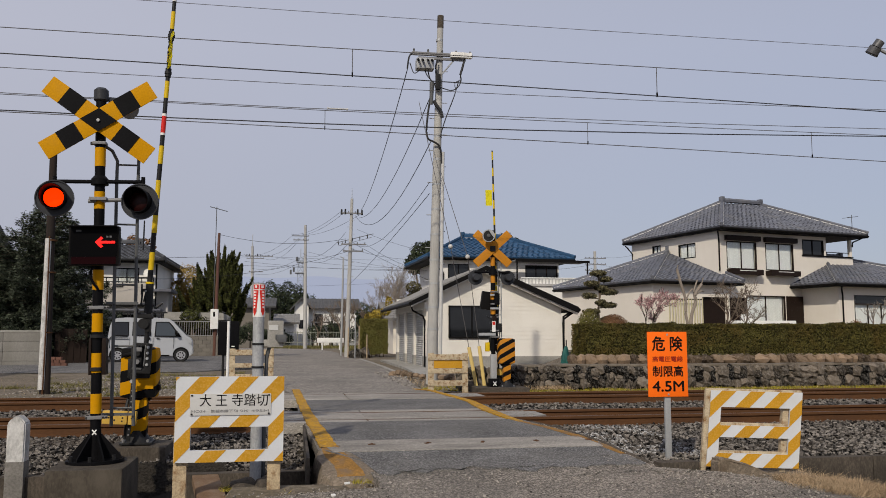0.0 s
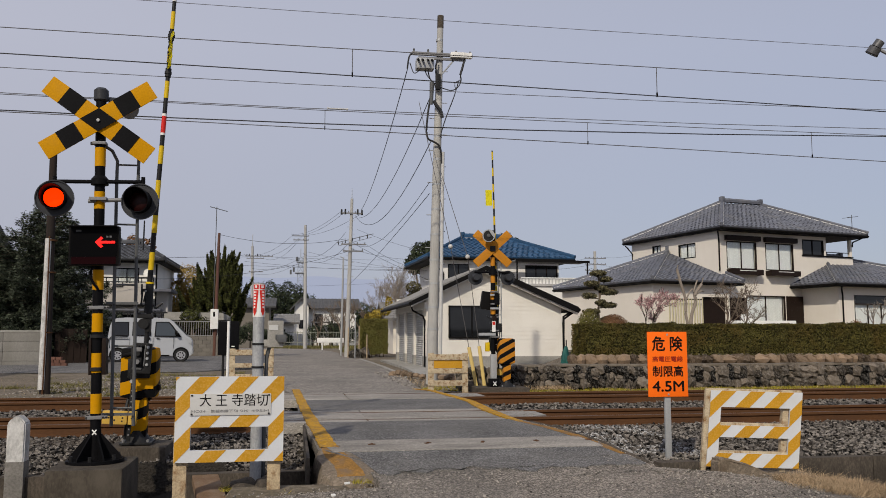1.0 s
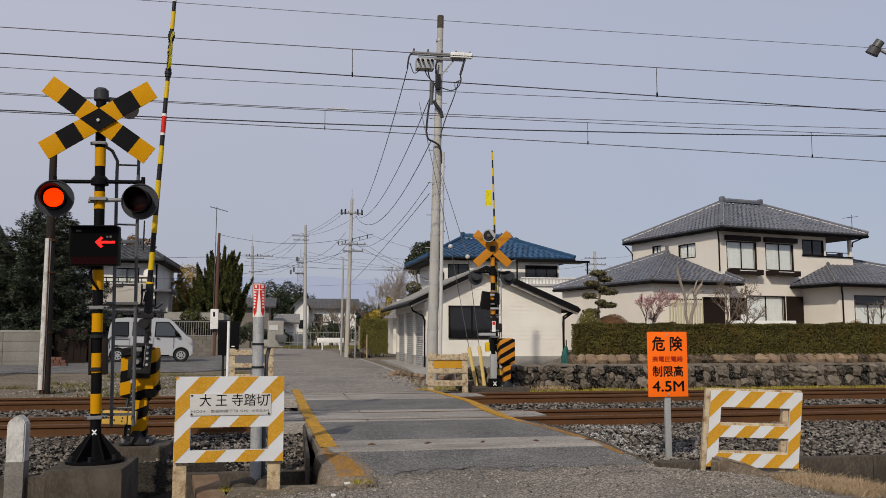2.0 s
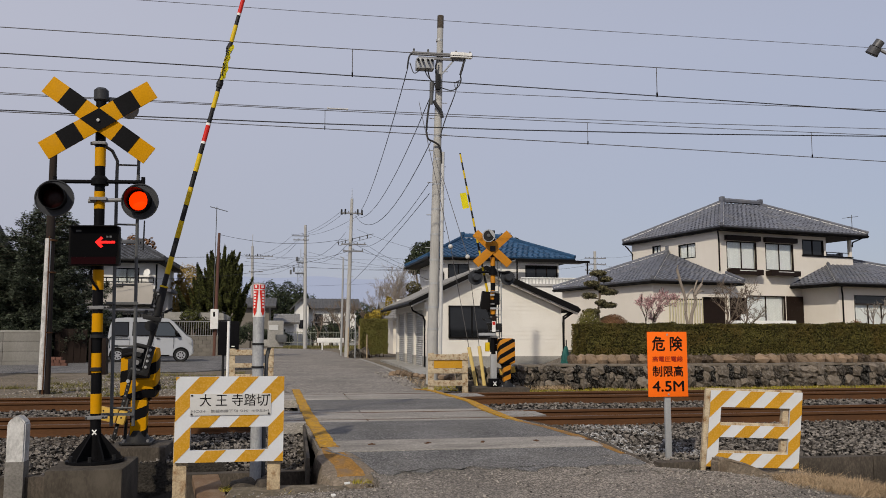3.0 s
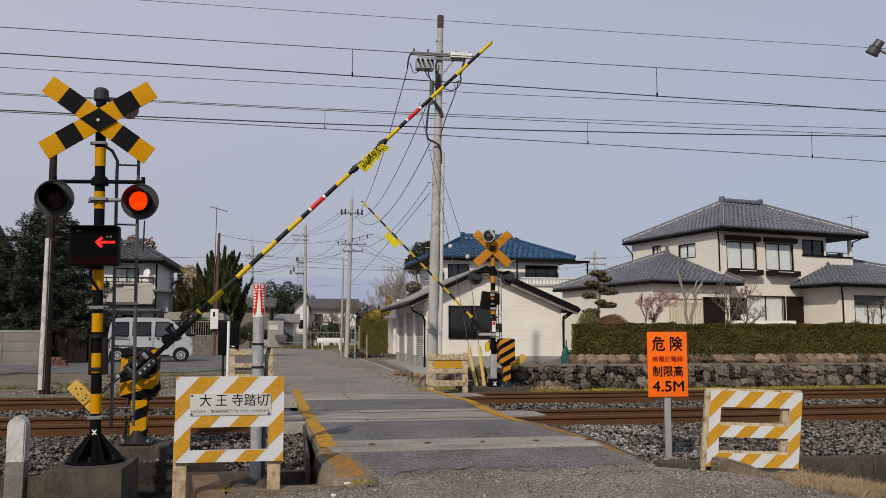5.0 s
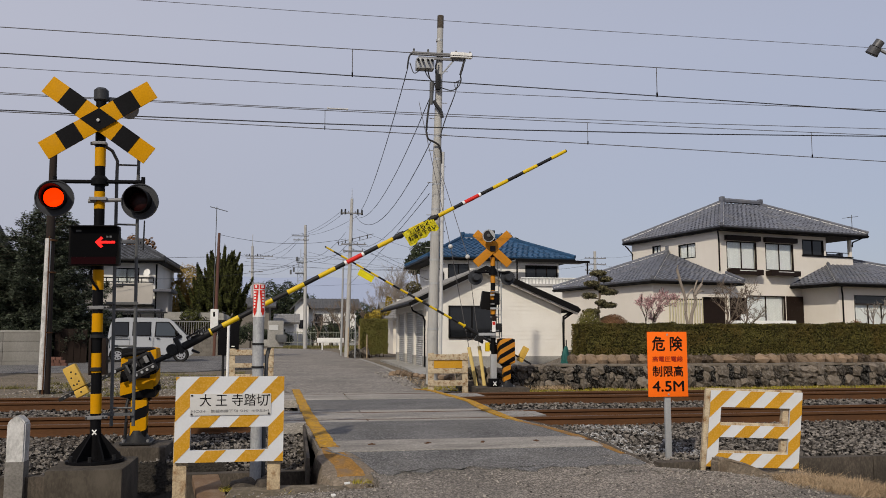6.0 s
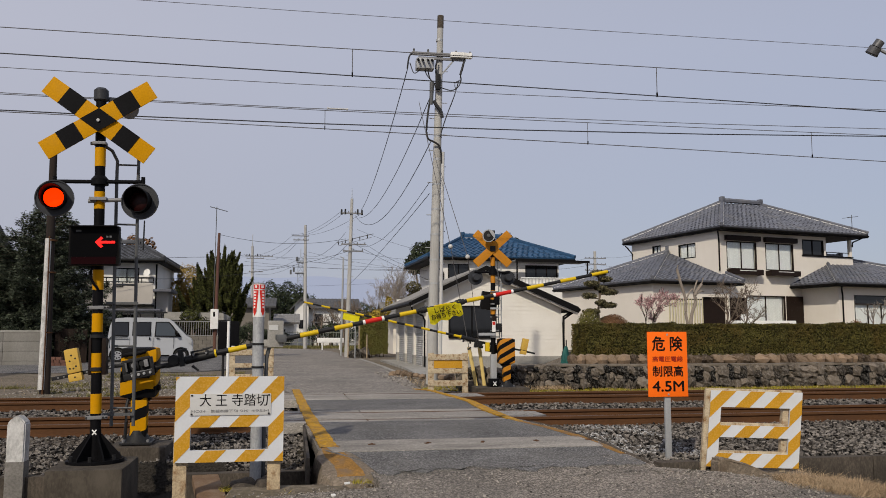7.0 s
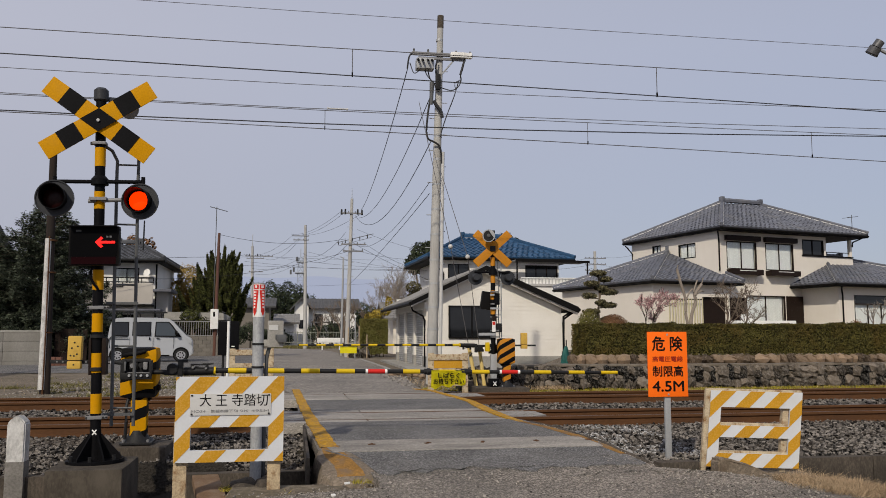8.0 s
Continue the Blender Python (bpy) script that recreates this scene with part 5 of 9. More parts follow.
def barricade_left():
    b = thing("barricade", (-0.985, 7.75, -0.44), "white barricade with yellow diagonal stripes and a crossing nameplate", "barricade", "barricades by the road", rz=-1)
    W = 0.925
    bot, slot0, slot1, top = 0.472, 0.573, 0.770, 1.206
    rects = [(0, W, slot1, top), (0, W, bot, slot0), (0, 0.13, slot0, slot1), (W - 0.13, W, slot0, slot1)]
    board = bmesh.new()
    for x0, x1, a, c in rects:
        box(board, ((x0 + x1) / 2, 0, (a + c) / 2), (x1 - x0, 0.04, c - a))
    brd = part("board", board, WHITE_BOARD, b)
    diagonal_stripes(brd, W, top, rects, YELLOW_BOARD, slope=0.95, pitch=0.335, start=-1.28)
    for x, foot in ((0.045, -0.34), (W - 0.08, -0.10)):
        part("leg", box(bmesh.new(), (x, 0.055, (0.82 + foot) / 2), (0.115, 0.07, 0.82 - foot), bevel=0.012), PEELED_RUST, b)
    plate = part("nameplate", box(bmesh.new(), (0.468, -0.026, 0.965), (0.69, 0.008, 0.185), bevel=0.002), PLATE_GREY, b, "white crossing nameplate with black lettering")
    writing("name_text", "大 王 寺踏切", 0.115, INK, plate, Matrix.Translation((0.495, -0.0315, 0.995)) @ UPRIGHT, width=0.58)
    writing("name_text", "NO34", 0.028, STEEL_MID, plate, Matrix.Translation((0.195, -0.0315, 0.908)) @ UPRIGHT, width=0.12)
    writing("name_text", "信越本線下り", 0.028, STEEL_MID, plate, Matrix.Translation((0.41, -0.0315, 0.908)) @ UPRIGHT, width=0.22)
    writing("name_text", "19K 495M", 0.030, STEEL_MID, plate, Matrix.Translation((0.66, -0.0315, 0.908)) @ UPRIGHT, width=0.27)
    for x in (0.14, 0.795):
        for z in (0.885, 1.045):
            part("screw", tubes(((x, -0.03, z), (x, -0.036, z), 0.009), seg=8), DARK_METAL, plate)


def barricade_right():
    b = thing("barricade", (4.085, 8.0, -0.225), "white barricade frame with yellow diagonal stripes leaning beside the road", "barricade", "barricades by the road")
    b.matrix_basis = pose(4.02, 8.0, -0.222, ry=1.6, rz=-9)
    W = 0.985
    rects = [(0.035, W, 0.665, 0.83), (0.035, 0.15, 0.48, 0.665), (W - 0.12, W, 0.48, 0.665), (0.035, W, 0.36, 0.48),
             (0.035, 0.15, 0.20, 0.36), (W - 0.12, W, 0.20, 0.36), (0.035, W, 0.062, 0.20)]
    board = bmesh.new()
    for x0, x1, a, c in rects:
        box(board, ((x0 + x1) / 2, 0, (a + c) / 2), (x1 - x0, 0.03, c - a))
    brd = part("board", board, WHITE_BOARD, b)
    diagonal_stripes(brd, W, 0.9, rects, YELLOW_BOARD, slope=0.95, pitch=0.30, start=-1.54, y=-0.016)
    part("leg", box(bmesh.new(), (0.008, 0.012, 0.385), (0.05, 0.055, 0.91), bevel=0.008), PEELED, b)
    part("leg", box(bmesh.new(), (W - 0.15, 0.055, 0.40), (0.06, 0.07, 0.82), bevel=0.008), PEELED, b)
    for z, w in ((0.835, W), (0.49, W - 0.12), (0.205, W - 0.12)):
        part("back_rail", box(bmesh.new(), (W / 2, 0.04, z), (w, 0.06, 0.03), bevel=0.006), PEELED, b)
    # the frame is knocked out of square, its top pushed sideways
    for ob in b.children_recursive:
        for v in ob.data.vertices:
            v.co.x, v.co.z = 0.97 * v.co.x + 0.070 * v.co.z, 0.97 * v.co.z
    k = bmesh.new()
    prism(k, [(4.07, -0.5), (4.70, -0.5), (4.68, -0.250), (4.46, -0.150), (4.24, -0.066), (4.10, -0.048), (4.07, -0.08)], 0.20, Matrix.Translation((0, 7.93, 0)) @ UPRIGHT)
    bmesh.ops.bevel(k, geom=list(k.edges), offset=0.02, segments=2, affect="EDGES")
    for v in k.verts:
        v.co += Vector((0, 1, 1)) * 0.018 * noise.noise(v.co * 6)
    k2 = box(bmesh.new(), (3.77, 8.03, -0.28), (0.42, 0.16, 0.34), bevel=0.02)
    tagged(part("kerb_block", k2, CONCRETE_DARK), "dark weathered kerb stone beside the barricade", "kerb")
    tagged(part("kerb_block", k, KERB_STONE), "broken brown-stained concrete kerb at the foot of the barricade", "kerb")


def barricade_far(at, W, label, panel):
    b = thing("barricade", at, label, "barricade", "barricades by the road")
    for x in (0.06, W - 0.06):
        part("leg", box(bmesh.new(), (x, 0, 0.42), (0.13, 0.05, 0.86), bevel=0.01), PEELED, b)
    for z, h in ((0.76, 0.13), (0.46, 0.10), (0.20, 0.12)):
        part("rail", box(bmesh.new(), (W / 2, -0.02, z), (W, 0.04, h), bevel=0.008), PEELED, b)
    if panel:
        part("panel", boxes(((W / 2, -0.005, 0.61), (W - 0.2, 0.02, 0.18))), YELLOW_BOARD, b, "orange painted panel")


barricade_left()
barricade_right()
barricade_far((2.92, 18.35, -0.10), 0.88, "weathered bare wooden barricade with an orange panel", True)
barricade_far((-1.42, 20.4, -0.02), 1.0, "weathered bare wooden barricade at the road edge beyond the tracks", False)


def height_sign():
    s = thing("warning_sign", (3.97, 8.62, -0.17), "orange high-voltage height limit sign on a grey post", "sign")
    part("post", box(bmesh.new(), (0, 0.02, 0.52), (0.065, 0.035, 1.12), bevel=0.006), GALV, s)
    plate = part("plate", box(bmesh.new(), (0, -0.01, 0.99), (0.452, 0.012, 0.69), bevel=0.004), ORANGE_SIGN, s)
    for body, z, size, w in (("危 険", 1.195, 0.165, 0.345), ("高電圧電線", 1.04, 0.062, 0.345), ("制限高", 0.905, 0.12, 0.345), ("4.5M", 0.75, 0.155, 0.355)):
        writing("sign_text", body, size, INK_BROWN if size < 0.1 else INK, plate, Matrix.Translation((0, -0.0165, z)) @ UPRIGHT, width=w, heavy=size * 0.021)
    for z in (1.305, 0.67):
        part("rivet", tubes(((0, -0.016, z), (0, -0.022, z), 0.011), seg=10), GALV, s)


height_sign()


def emergency_post():
    p = thing("button_post", (-0.335, 8.78, -0.55), "grey galvanised post with a red and white notice wrap", "post")
    part("post", tubes(((0, 0, 0), (0, 0, 2.2), 0.056), seg=20), GALV_OLD, p)
    part("notice_wrap", tubes(((0, 0, 1.86), (0, 0, 2.19), 0.060), seg=24), WHITE, p, "white and red notice wrapped round the post")
    # red fields on the wrap: two headings, two columns ending in arrow heads
    def on_wrap(x, z):
        return (0.0655 * math.sin(x / 0.0655), -0.0655 * math.cos(x / 0.0655), z)

    def field(bm, outline):
        bm.faces.new([bm.verts.new(on_wrap(x, z)) for x, z in outline])
    red, pale = bmesh.new(), bmesh.new()
    for sx in (-1, 1):
        field(red, [(sx * 0.004, 2.140), (sx * 0.034, 2.140), (sx * 0.034, 2.186), (sx * 0.004, 2.186)])
        field(red, [(sx * 0.034, 2.140), (sx * 0.066, 2.140), (sx * 0.066, 2.186), (sx * 0.034, 2.186)])
        field(red, [(sx * 0.006, 2.130), (sx * 0.036, 2.130), (sx * 0.044, 1.925), (sx * 0.024, 1.925)])
        field(red, [(sx * 0.036, 2.130), (sx * 0.066, 2.130), (sx * 0.066, 1.925), (sx * 0.044, 1.925)])
        field(red, [(sx * 0.020, 1.925), (sx * 0.070, 1.925), (sx * 0.047, 1.868)])
        field(pale, [(sx * 0.022, 2.150), (sx * 0.046, 2.150), (sx * 0.046, 2.178), (sx * 0.022, 2.178)])
        for k in range(6):
            z = 2.118 - 0.030 * k
            field(pale, [(sx * (0.028 + 0.002 * k), z - 0.017), (sx * 0.056, z - 0.017), (sx * 0.056, z), (sx * (0.028 + 0.002 * k), z)])
    for vv in pale.verts:
        vv.co.x, vv.co.y = vv.co.x * 1.012, vv.co.y * 1.012
    part("notice_text", pale, WHITE, p, smooth=False)
    part("notice_print", red, INK_RED, p, smooth=False)
    cb = part("control_box", box(bmesh.new(), (0.17, 0.05, 1.69), (0.16, 0.16, 0.27), bevel=0.015), CONCRETE_PALE, p, "grey metal control box")
    part("lock", boxes(((0.20, -0.035, 1.66), (0.06, 0.02, 0.05))), GREY_METAL, cb)
    part("conduit", path_tube([(0.11, 0.05, 1.56), (0.085, 0.05, 1.46), (0.075, 0.06, 0.9), (0.07, 0.06, 0.1)], 0.02, 8), GREY_METAL, p)
    for z in (1.58, 1.35):
        part("strap", tubes(((0, 0, z), (0, 0, z + 0.02), 0.062), seg=20), DARK_METAL, p)
    part("switch", box(bmesh.new(), (0.235, -0.04, 1.645), (0.09, 0.07, 0.08), bevel=0.012), GREY_METAL, cb)
    part("label_plate", boxes(((0.15, -0.032, 1.755), (0.09, 0.004, 0.05))), PLATE_GREY, cb)
    part("cable_gland", box(bmesh.new(), (0.10, 0.03, 1.60), (0.10, 0.10, 0.07), bevel=0.012), CONCRETE_PALE, p)


emergency_post()

# small white post and black-backed sign across the tracks
wp = thing("marker_post", (-1.36, 19.0, -0.18), "slim white marker post beyond the tracks", "post")
part("post", tubes(((0, 0, 0), (0, 0, 1.62), 0.031), seg=12), WHITE, wp)
bs = thing("black_sign", (-1.64, 21.3, -0.15), "black back of a sign board on a dark post", "sign")
part("post", tubes(((0, 0.05, 0), (0, 0.05, 1.0), 0.03), seg=10), DARK_METAL, bs)
part("plate", box(bmesh.new(), (0.12, 0, 1.22), (0.50, 0.03, 0.82), bevel=0.01), BLACK, bs)
part("tag", boxes(((0.23, -0.018, 1.02), (0.08, 0.004, 0.025))), WHITE, bs)
# boundary stone with a pointed head
bst = bmesh.new()
prism(bst, [(-0.082, 0), (0.082, 0), (0.084, 0.76), (0.045, 0.81), (0.0, 0.835), (-0.045, 0.81), (-0.084, 0.76)], 0.17, Matrix.Translation((0, 0.1, 0)) @ UPRIGHT)
bmesh.ops.bevel(bst, geom=list(bst.edges), offset=0.012, segments=2, affect="EDGES")
ks = thing("boundary_stone", (-2.60, 8.95, -0.48), "white-painted concrete kilometre stone with a stained foot", "boundary stone")
part("stone", bst, MILESTONE, ks)
part("foot", box(bmesh.new(), (0, 0.015, 0.195), (0.1715, 0.176, 0.41), bevel=0.012), CONCRETE_STAINED, ks)

# concrete pieces and pipes in the drain
RUSTY_PLATE = material("rust_stained_slab", (0.17, 0.105, 0.06), 0.9, vary=0.4, scale=5, fine=60, bump=0.5, stain=(0.19, 0.15, 0.11), stain_amount=0.7, stain_scale=5)
plank = box(bmesh.new(), (0, 0, 0), (0.25, 1.25, 0.09), bevel=0.02)
plank_ob = tagged(part("drain_plank", plank, RUSTY_PLATE), "rust-brown slab bridging the drain beside the barricade", "slab")
plank_ob.matrix_basis = pose(-0.715, 8.12, -0.30, 3, 0, 9)


def lump(at, size, seed, label):
    bm = bmesh.new()
    bmesh.ops.create_icosphere(bm, subdivisions=3, radius=0.5)
    for v in bm.verts:
        v.co = v.co * (1 + 0.28 * noise.noise(v.co * 2.2 + Vector((seed, 0, 0))) + 0.10 * noise.noise(v.co * 6 + Vector((0, seed, 0))))
        v.co = Vector((v.co.x * size[0], v.co.y * size[1], v.co.z * size[2]))
    ob = tagged(part("concrete_lump", bm, CONCRETE_DARK), label, "concrete lump", "broken concrete by the drain")
    ob.matrix_basis = pose(*at)


lump((-0.40, 8.10, -0.27), (0.27, 0.30, 0.22), 3, "broken grey concrete lump beside the drain")
lump((-0.22, 8.02, -0.24), (0.19, 0.34, 0.20), 7, "broken grey concrete lump beside the drain")
# pale plastic scrap in the drain and bits of litter at the road edge
for x, y, z, sx, sy, rz in ((-0.94, 7.15, -0.55, 0.16, 0.05, 8), (0.50, 7.66, -0.168, 0.05, 0.022, 20), (0.36, 7.25, -0.193, 0.035, 0.025, 10)):
    tagged(part("litter", box(bmesh.new(), (x, y, z), (sx, sy, 0.018), m=Matrix.Rotation(radians(rz), 3, "Z"), bevel=0.004), WHITE), "small scrap of pale litter on the ground", "litter", "scraps of litter")
tagged(part("plastic_pipe", tubes(((-2.20, 8.30, -0.80), (-2.17, 8.42, -0.42), 0.022), seg=8), PLATE_GREY), "short pale plastic pipe standing in the drain", "pipe")

# yellow guy-wire guards at the far side
for foot, head, mid, top in (((4.13, -0.1), (3.94, 0.87), (3.52, 3.15), (3.05, 7.0)), ((4.31, -0.1), (4.18, 0.89), (3.92, 2.92), (3.62, 5.2))):
    g = thing("guy_guard", (foot[0], 18.9, foot[1]), "yellow plastic guard round a guy wire", "guy guard", "guy wire guards")
    o = Vector((foot[0], 0, foot[1]))
    part("guard", tubes(((0, 0, 0), Vector((head[0], 0, head[1])) - o, 0.042), seg=10), GUARD_YELLOW, g)
    part("wire", path_tube([Vector((head[0], 0, head[1])) - o, Vector((mid[0], 0.0, mid[1])) - o, Vector((top[0], 1.8, top[1])) - o], 0.008, 5), CABLE_GREY, g)
    bmx = bmesh.new()
    bmesh.ops.create_uvsphere(bmx, u_segments=12, v_segments=8, radius=0.055, matrix=Matrix.Translation(Vector((mid[0], 0, mid[1])) - o))
    part("insulator", bmx, INSULATOR, g)

# ---------------------------------------------------------------- houses
def quad_roof(name, corners, mat, parent, thick=0.06, rows=0, cols=0):
    """One roof plane with thickness; corners: eave-left, eave-right, top-right, top-left."""
    a, b, c, d = [Vector(p) for p in corners]
    n = (b - a).cross(d - a).normalized()
    if n.z < 0:
        n = -n
    bm = bmesh.new()
    lo = [bm.verts.new(p - n * thick) for p in (a, b, c, d)]
    hi = [bm.verts.new(p) for p in (a, b, c, d)]
    bm.faces.new(lo[::-1])
    bm.faces.new(hi)
    for i in range(4):
        j = (i + 1) % 4
        if (lo[i].co - lo[j].co).length > 1e-4:
            bm.faces.new((lo[i], lo[j], hi[j], hi[i]))
    return part(name, bm, mat, parent)


def tiled_plane(corners, mat, parent, pitch=0.30, course=0.28, name="tile_field", r=0.055):
    """Curved tile courses over a roof plane: real rows of half-round tiles, one joined part."""
    a, b, c, d = [Vector(p) for p in corners]
    n = (b - a).cross(d - a).normalized()
    if n.z < 0:
        n = -n
    length = ((d + c) / 2 - (a + b) / 2).length
    rows = max(2, int(length / course))
    verts, faces = [], []
    for j in range(rows):
        t0, t1 = j / rows, (j + 1) / rows + 0.01
        l0, r0 = a.lerp(d, t0), b.lerp(c, t0)
        l1, r1 = a.lerp(d, min(t1, 1)), b.lerp(c, min(t1, 1))
        k = max(1, int((r0 - l0).length / pitch))
        for i in range(k):
            p0, p1 = l0.lerp(r0, i / k), l0.lerp(r0, (i + 1) / k)
            q0, q1 = l1.lerp(r1, i / k), l1.lerp(r1, (i + 1) / k)
            base = len(verts)
            for (s, h) in ((0.0, 0.0), (0.18, 0.75), (0.42, 1.0), (0.66, 0.35), (1.0, 0.0)):
                verts.append(p0.lerp(p1, s) + n * (0.028 + r * h))
                verts.append(q0.lerp(q1, s) + n * (0.004 + r * h))
                verts.append(p0.lerp(p1, s) + n * 0.0)
            for s in range(4):
                o = base + 3 * s
                faces.append((o, o + 3, o + 4, o + 1))
                faces.append((o + 2, o + 5, o + 3, o))
    me = bpy.data.meshes.new("tiles")
    me.from_pydata([tuple(v) for v in verts], [], faces)
    ob = part(name, me, mat, parent)
    tagged(ob, kind="stuff")
    return ob


def ridge(p0, p1, parent, mat, w=0.16, h=0.2, plaster=False):
    p0, p1 = Vector(p0), Vector(p1)
    d = p1 - p0
    q = d.to_track_quat("X", "Z").to_matrix().to_4x4()
    bm = bmesh.new()
    k = max(2, int(d.length / 0.4))
    for i in range(k):
        seg = d.length / k
        tube(bm, (seg * i, 0, 0.08), (seg * (i + 1) + 0.02, 0, 0.08), w * 0.62, w * 0.55, seg=8)
    box(bm, (d.length / 2, 0, 0.02), (d.length, w * 1.5, 0.12))
    bm.transform(Matrix.Translation(p0) @ q)
    part("ridge", bm, mat, parent)
    if plaster:
        pb = bmesh.new()
        for i in range(int(d.length / 0.5)):
            box(pb, (0.25 + i * 0.5 + 0.06 * random.random(), -0.0, -0.01), (0.34 + 0.16 * random.random(), w * 1.62, 0.035))
        pb.transform(Matrix.Translation(p0) @ q)
        part("ridge_plaster", pb, MORTAR_WHITE, parent)


def window(parent, m, w, h, panes=2, frame_mat=BROWN_FRAME, curtain=True, glass_mat=None, t=0.05, mullion=0.04, name="window"):
    """Window in a local frame: x right, y up, z out of the wall; m places its lower left corner."""
    win = part(name, bmesh.new(), frame_mat, parent)
    fr = bmesh.new()
    for c, s in (((w / 2, 0, 0.02), (w + t, t, 0.09)), ((w / 2, h, 0.02), (w + t, t, 0.09)), ((0, h / 2, 0.02), (t, h, 0.09)), ((w, h / 2, 0.02), (t, h, 0.09))):
        box(fr, c, s)
    for k in range(1, panes):
        box(fr, (w * k / panes, h / 2, 0.012), (mullion, h, 0.05))
    fr.transform(m)
    part("frame", fr, frame_mat, win)
    for k in range(panes):
        pn = boxes(((w * (k + 0.5) / panes, h / 2, -0.005 + 0.006 * (k % 2)), (w / panes - 0.02, h - 0.02, 0.006)))
        pn.transform(m)
        part("pane", pn, glass_mat or GLASS, win).visible_shadow = False
    if curtain:
        cb = bmesh.new()
        k = 16
        prev = None
        for i in range(k + 1):
            x = w * (0.04 + 0.92 * i / k)
            y = -0.05 + 0.02 * math.sin(i * 2.3)
            pair = [cb.verts.new((x, 0.03, y)), cb.verts.new((x, h - 0.03, y))]
            if prev:
                cb.faces.new((prev[0], pair[0], pair[1], prev[1]))
            prev = pair
        cb.transform(m)
        part("curtain", cb, CURTAIN, win, "pale lace curtain behind the glass")
    return win


def see_glass(name):
    """Clear pane: part reflection, part view through."""
    m = bpy.data.materials.new(name)
    m.use_nodes = True
    n, l = m.node_tree.nodes, m.node_tree.links
    tr, gl, mx = n.new("ShaderNodeBsdfTransparent"), n.new("ShaderNodeBsdfGlossy"), n.new("ShaderNodeMixShader")
    tr.inputs["Color"].default_value = (0.93, 0.95, 0.95, 1)
    gl.inputs["Roughness"].default_value = 0.02
    mx.inputs[0].default_value = 0.07
    l.new(tr.outputs[0], mx.inputs[1])
    l.new(gl.outputs[0], mx.inputs[2])
    l.new(mx.outputs[0], n["Material Output"].inputs["Surface"])
    return m


GLASS_CLEAR = see_glass("clear_pane")


def hip_roof(parent, x0, x1, y0, y1, z, rise, ridge_x, mat, over=0.0, tiled=True, plaster=False, pitch=0.30, course=0.30, gutter=True, ridge_y=None):
    """Hip roof over a rectangle (local axes); ridge_x: ridge ends along x (one point when equal)."""
    ym = (y0 + y1) / 2 if ridge_y is None else ridge_y
    A, B, C, D = (x0, y0, z), (x1, y0, z), (x1, y1, z), (x0, y1, z)
    R0, R1 = (ridge_x[0], ym, z + rise), (ridge_x[1], ym, z + rise)
    planes = ((A, B, R1, R0), (B, C, R1, R1), (C, D, R0, R1), (D, A, R0, R0))
    for k, pl in enumerate(planes):
        quad_roof("roof_plane", pl, mat, parent, thick=0.10)
        if tiled and k in (0, 3, 1):
            tiled_plane(pl, mat, parent, pitch, course)
    for p, q in ((A, R0), (B, R1), (D, R0), (C, R1)):
        ridge(Vector(p) + Vector((0, 0, 0.06)), Vector(q) + Vector((0, 0, 0.06)), parent, mat, w=0.11, plaster=plaster)
    if (Vector(R0) - Vector(R1)).length > 0.1:
        ridge(Vector(R0) + Vector((0, 0, 0.12)), Vector(R1) + Vector((0, 0, 0.12)), parent, mat, w=0.2)
        for R in (R0, R1):
            part("ridge_end", box(bmesh.new(), (R[0], R[1], R[2] + 0.18), (0.22, 0.3, 0.42), bevel=0.05), mat, parent)
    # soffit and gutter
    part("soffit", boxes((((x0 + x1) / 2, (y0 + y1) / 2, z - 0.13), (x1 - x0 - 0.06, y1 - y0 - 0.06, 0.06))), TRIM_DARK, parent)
    if gutter:
        for p, q in ((A, B), (D, A), (B, C)):
            p, q = Vector(p), Vector(q)
            part("gutter", tubes((p - Vector((0, 0, 0.09)), q - Vector((0, 0, 0.09)), 0.055), seg=8), TRIM_DARK, parent)
            d = (q - p).normalized()
            nn = Vector((-d.y, d.x, 0)) * -0.03
            fb = bmesh.new()
            c = (p + q) / 2 - Vector((0, 0, 0.1)) - nn * 2
            box(fb, c, (abs(q.x - p.x) + 0.04, abs(q.y - p.y) + 0.04, 0.15))
            part("fascia", fb, TRIM_DARK, parent)


def fr_front(x, y, z):
    """Frame on a wall facing local -y."""
    return Matrix.Translation((x, y, z)) @ Matrix(((1, 0, 0, 0), (0, 0, -1, 0), (0, 1, 0, 0), (0, 0, 0, 1)))


def fr_left(x, y, z):
    """Frame on a wall facing local -x; the window's right runs towards -y."""
    return Matrix.Translation((x, y, z)) @ Matrix(((0, 0, -1, 0), (-1, 0, 0, 0), (0, 1, 0, 0), (0, 0, 0, 1)))


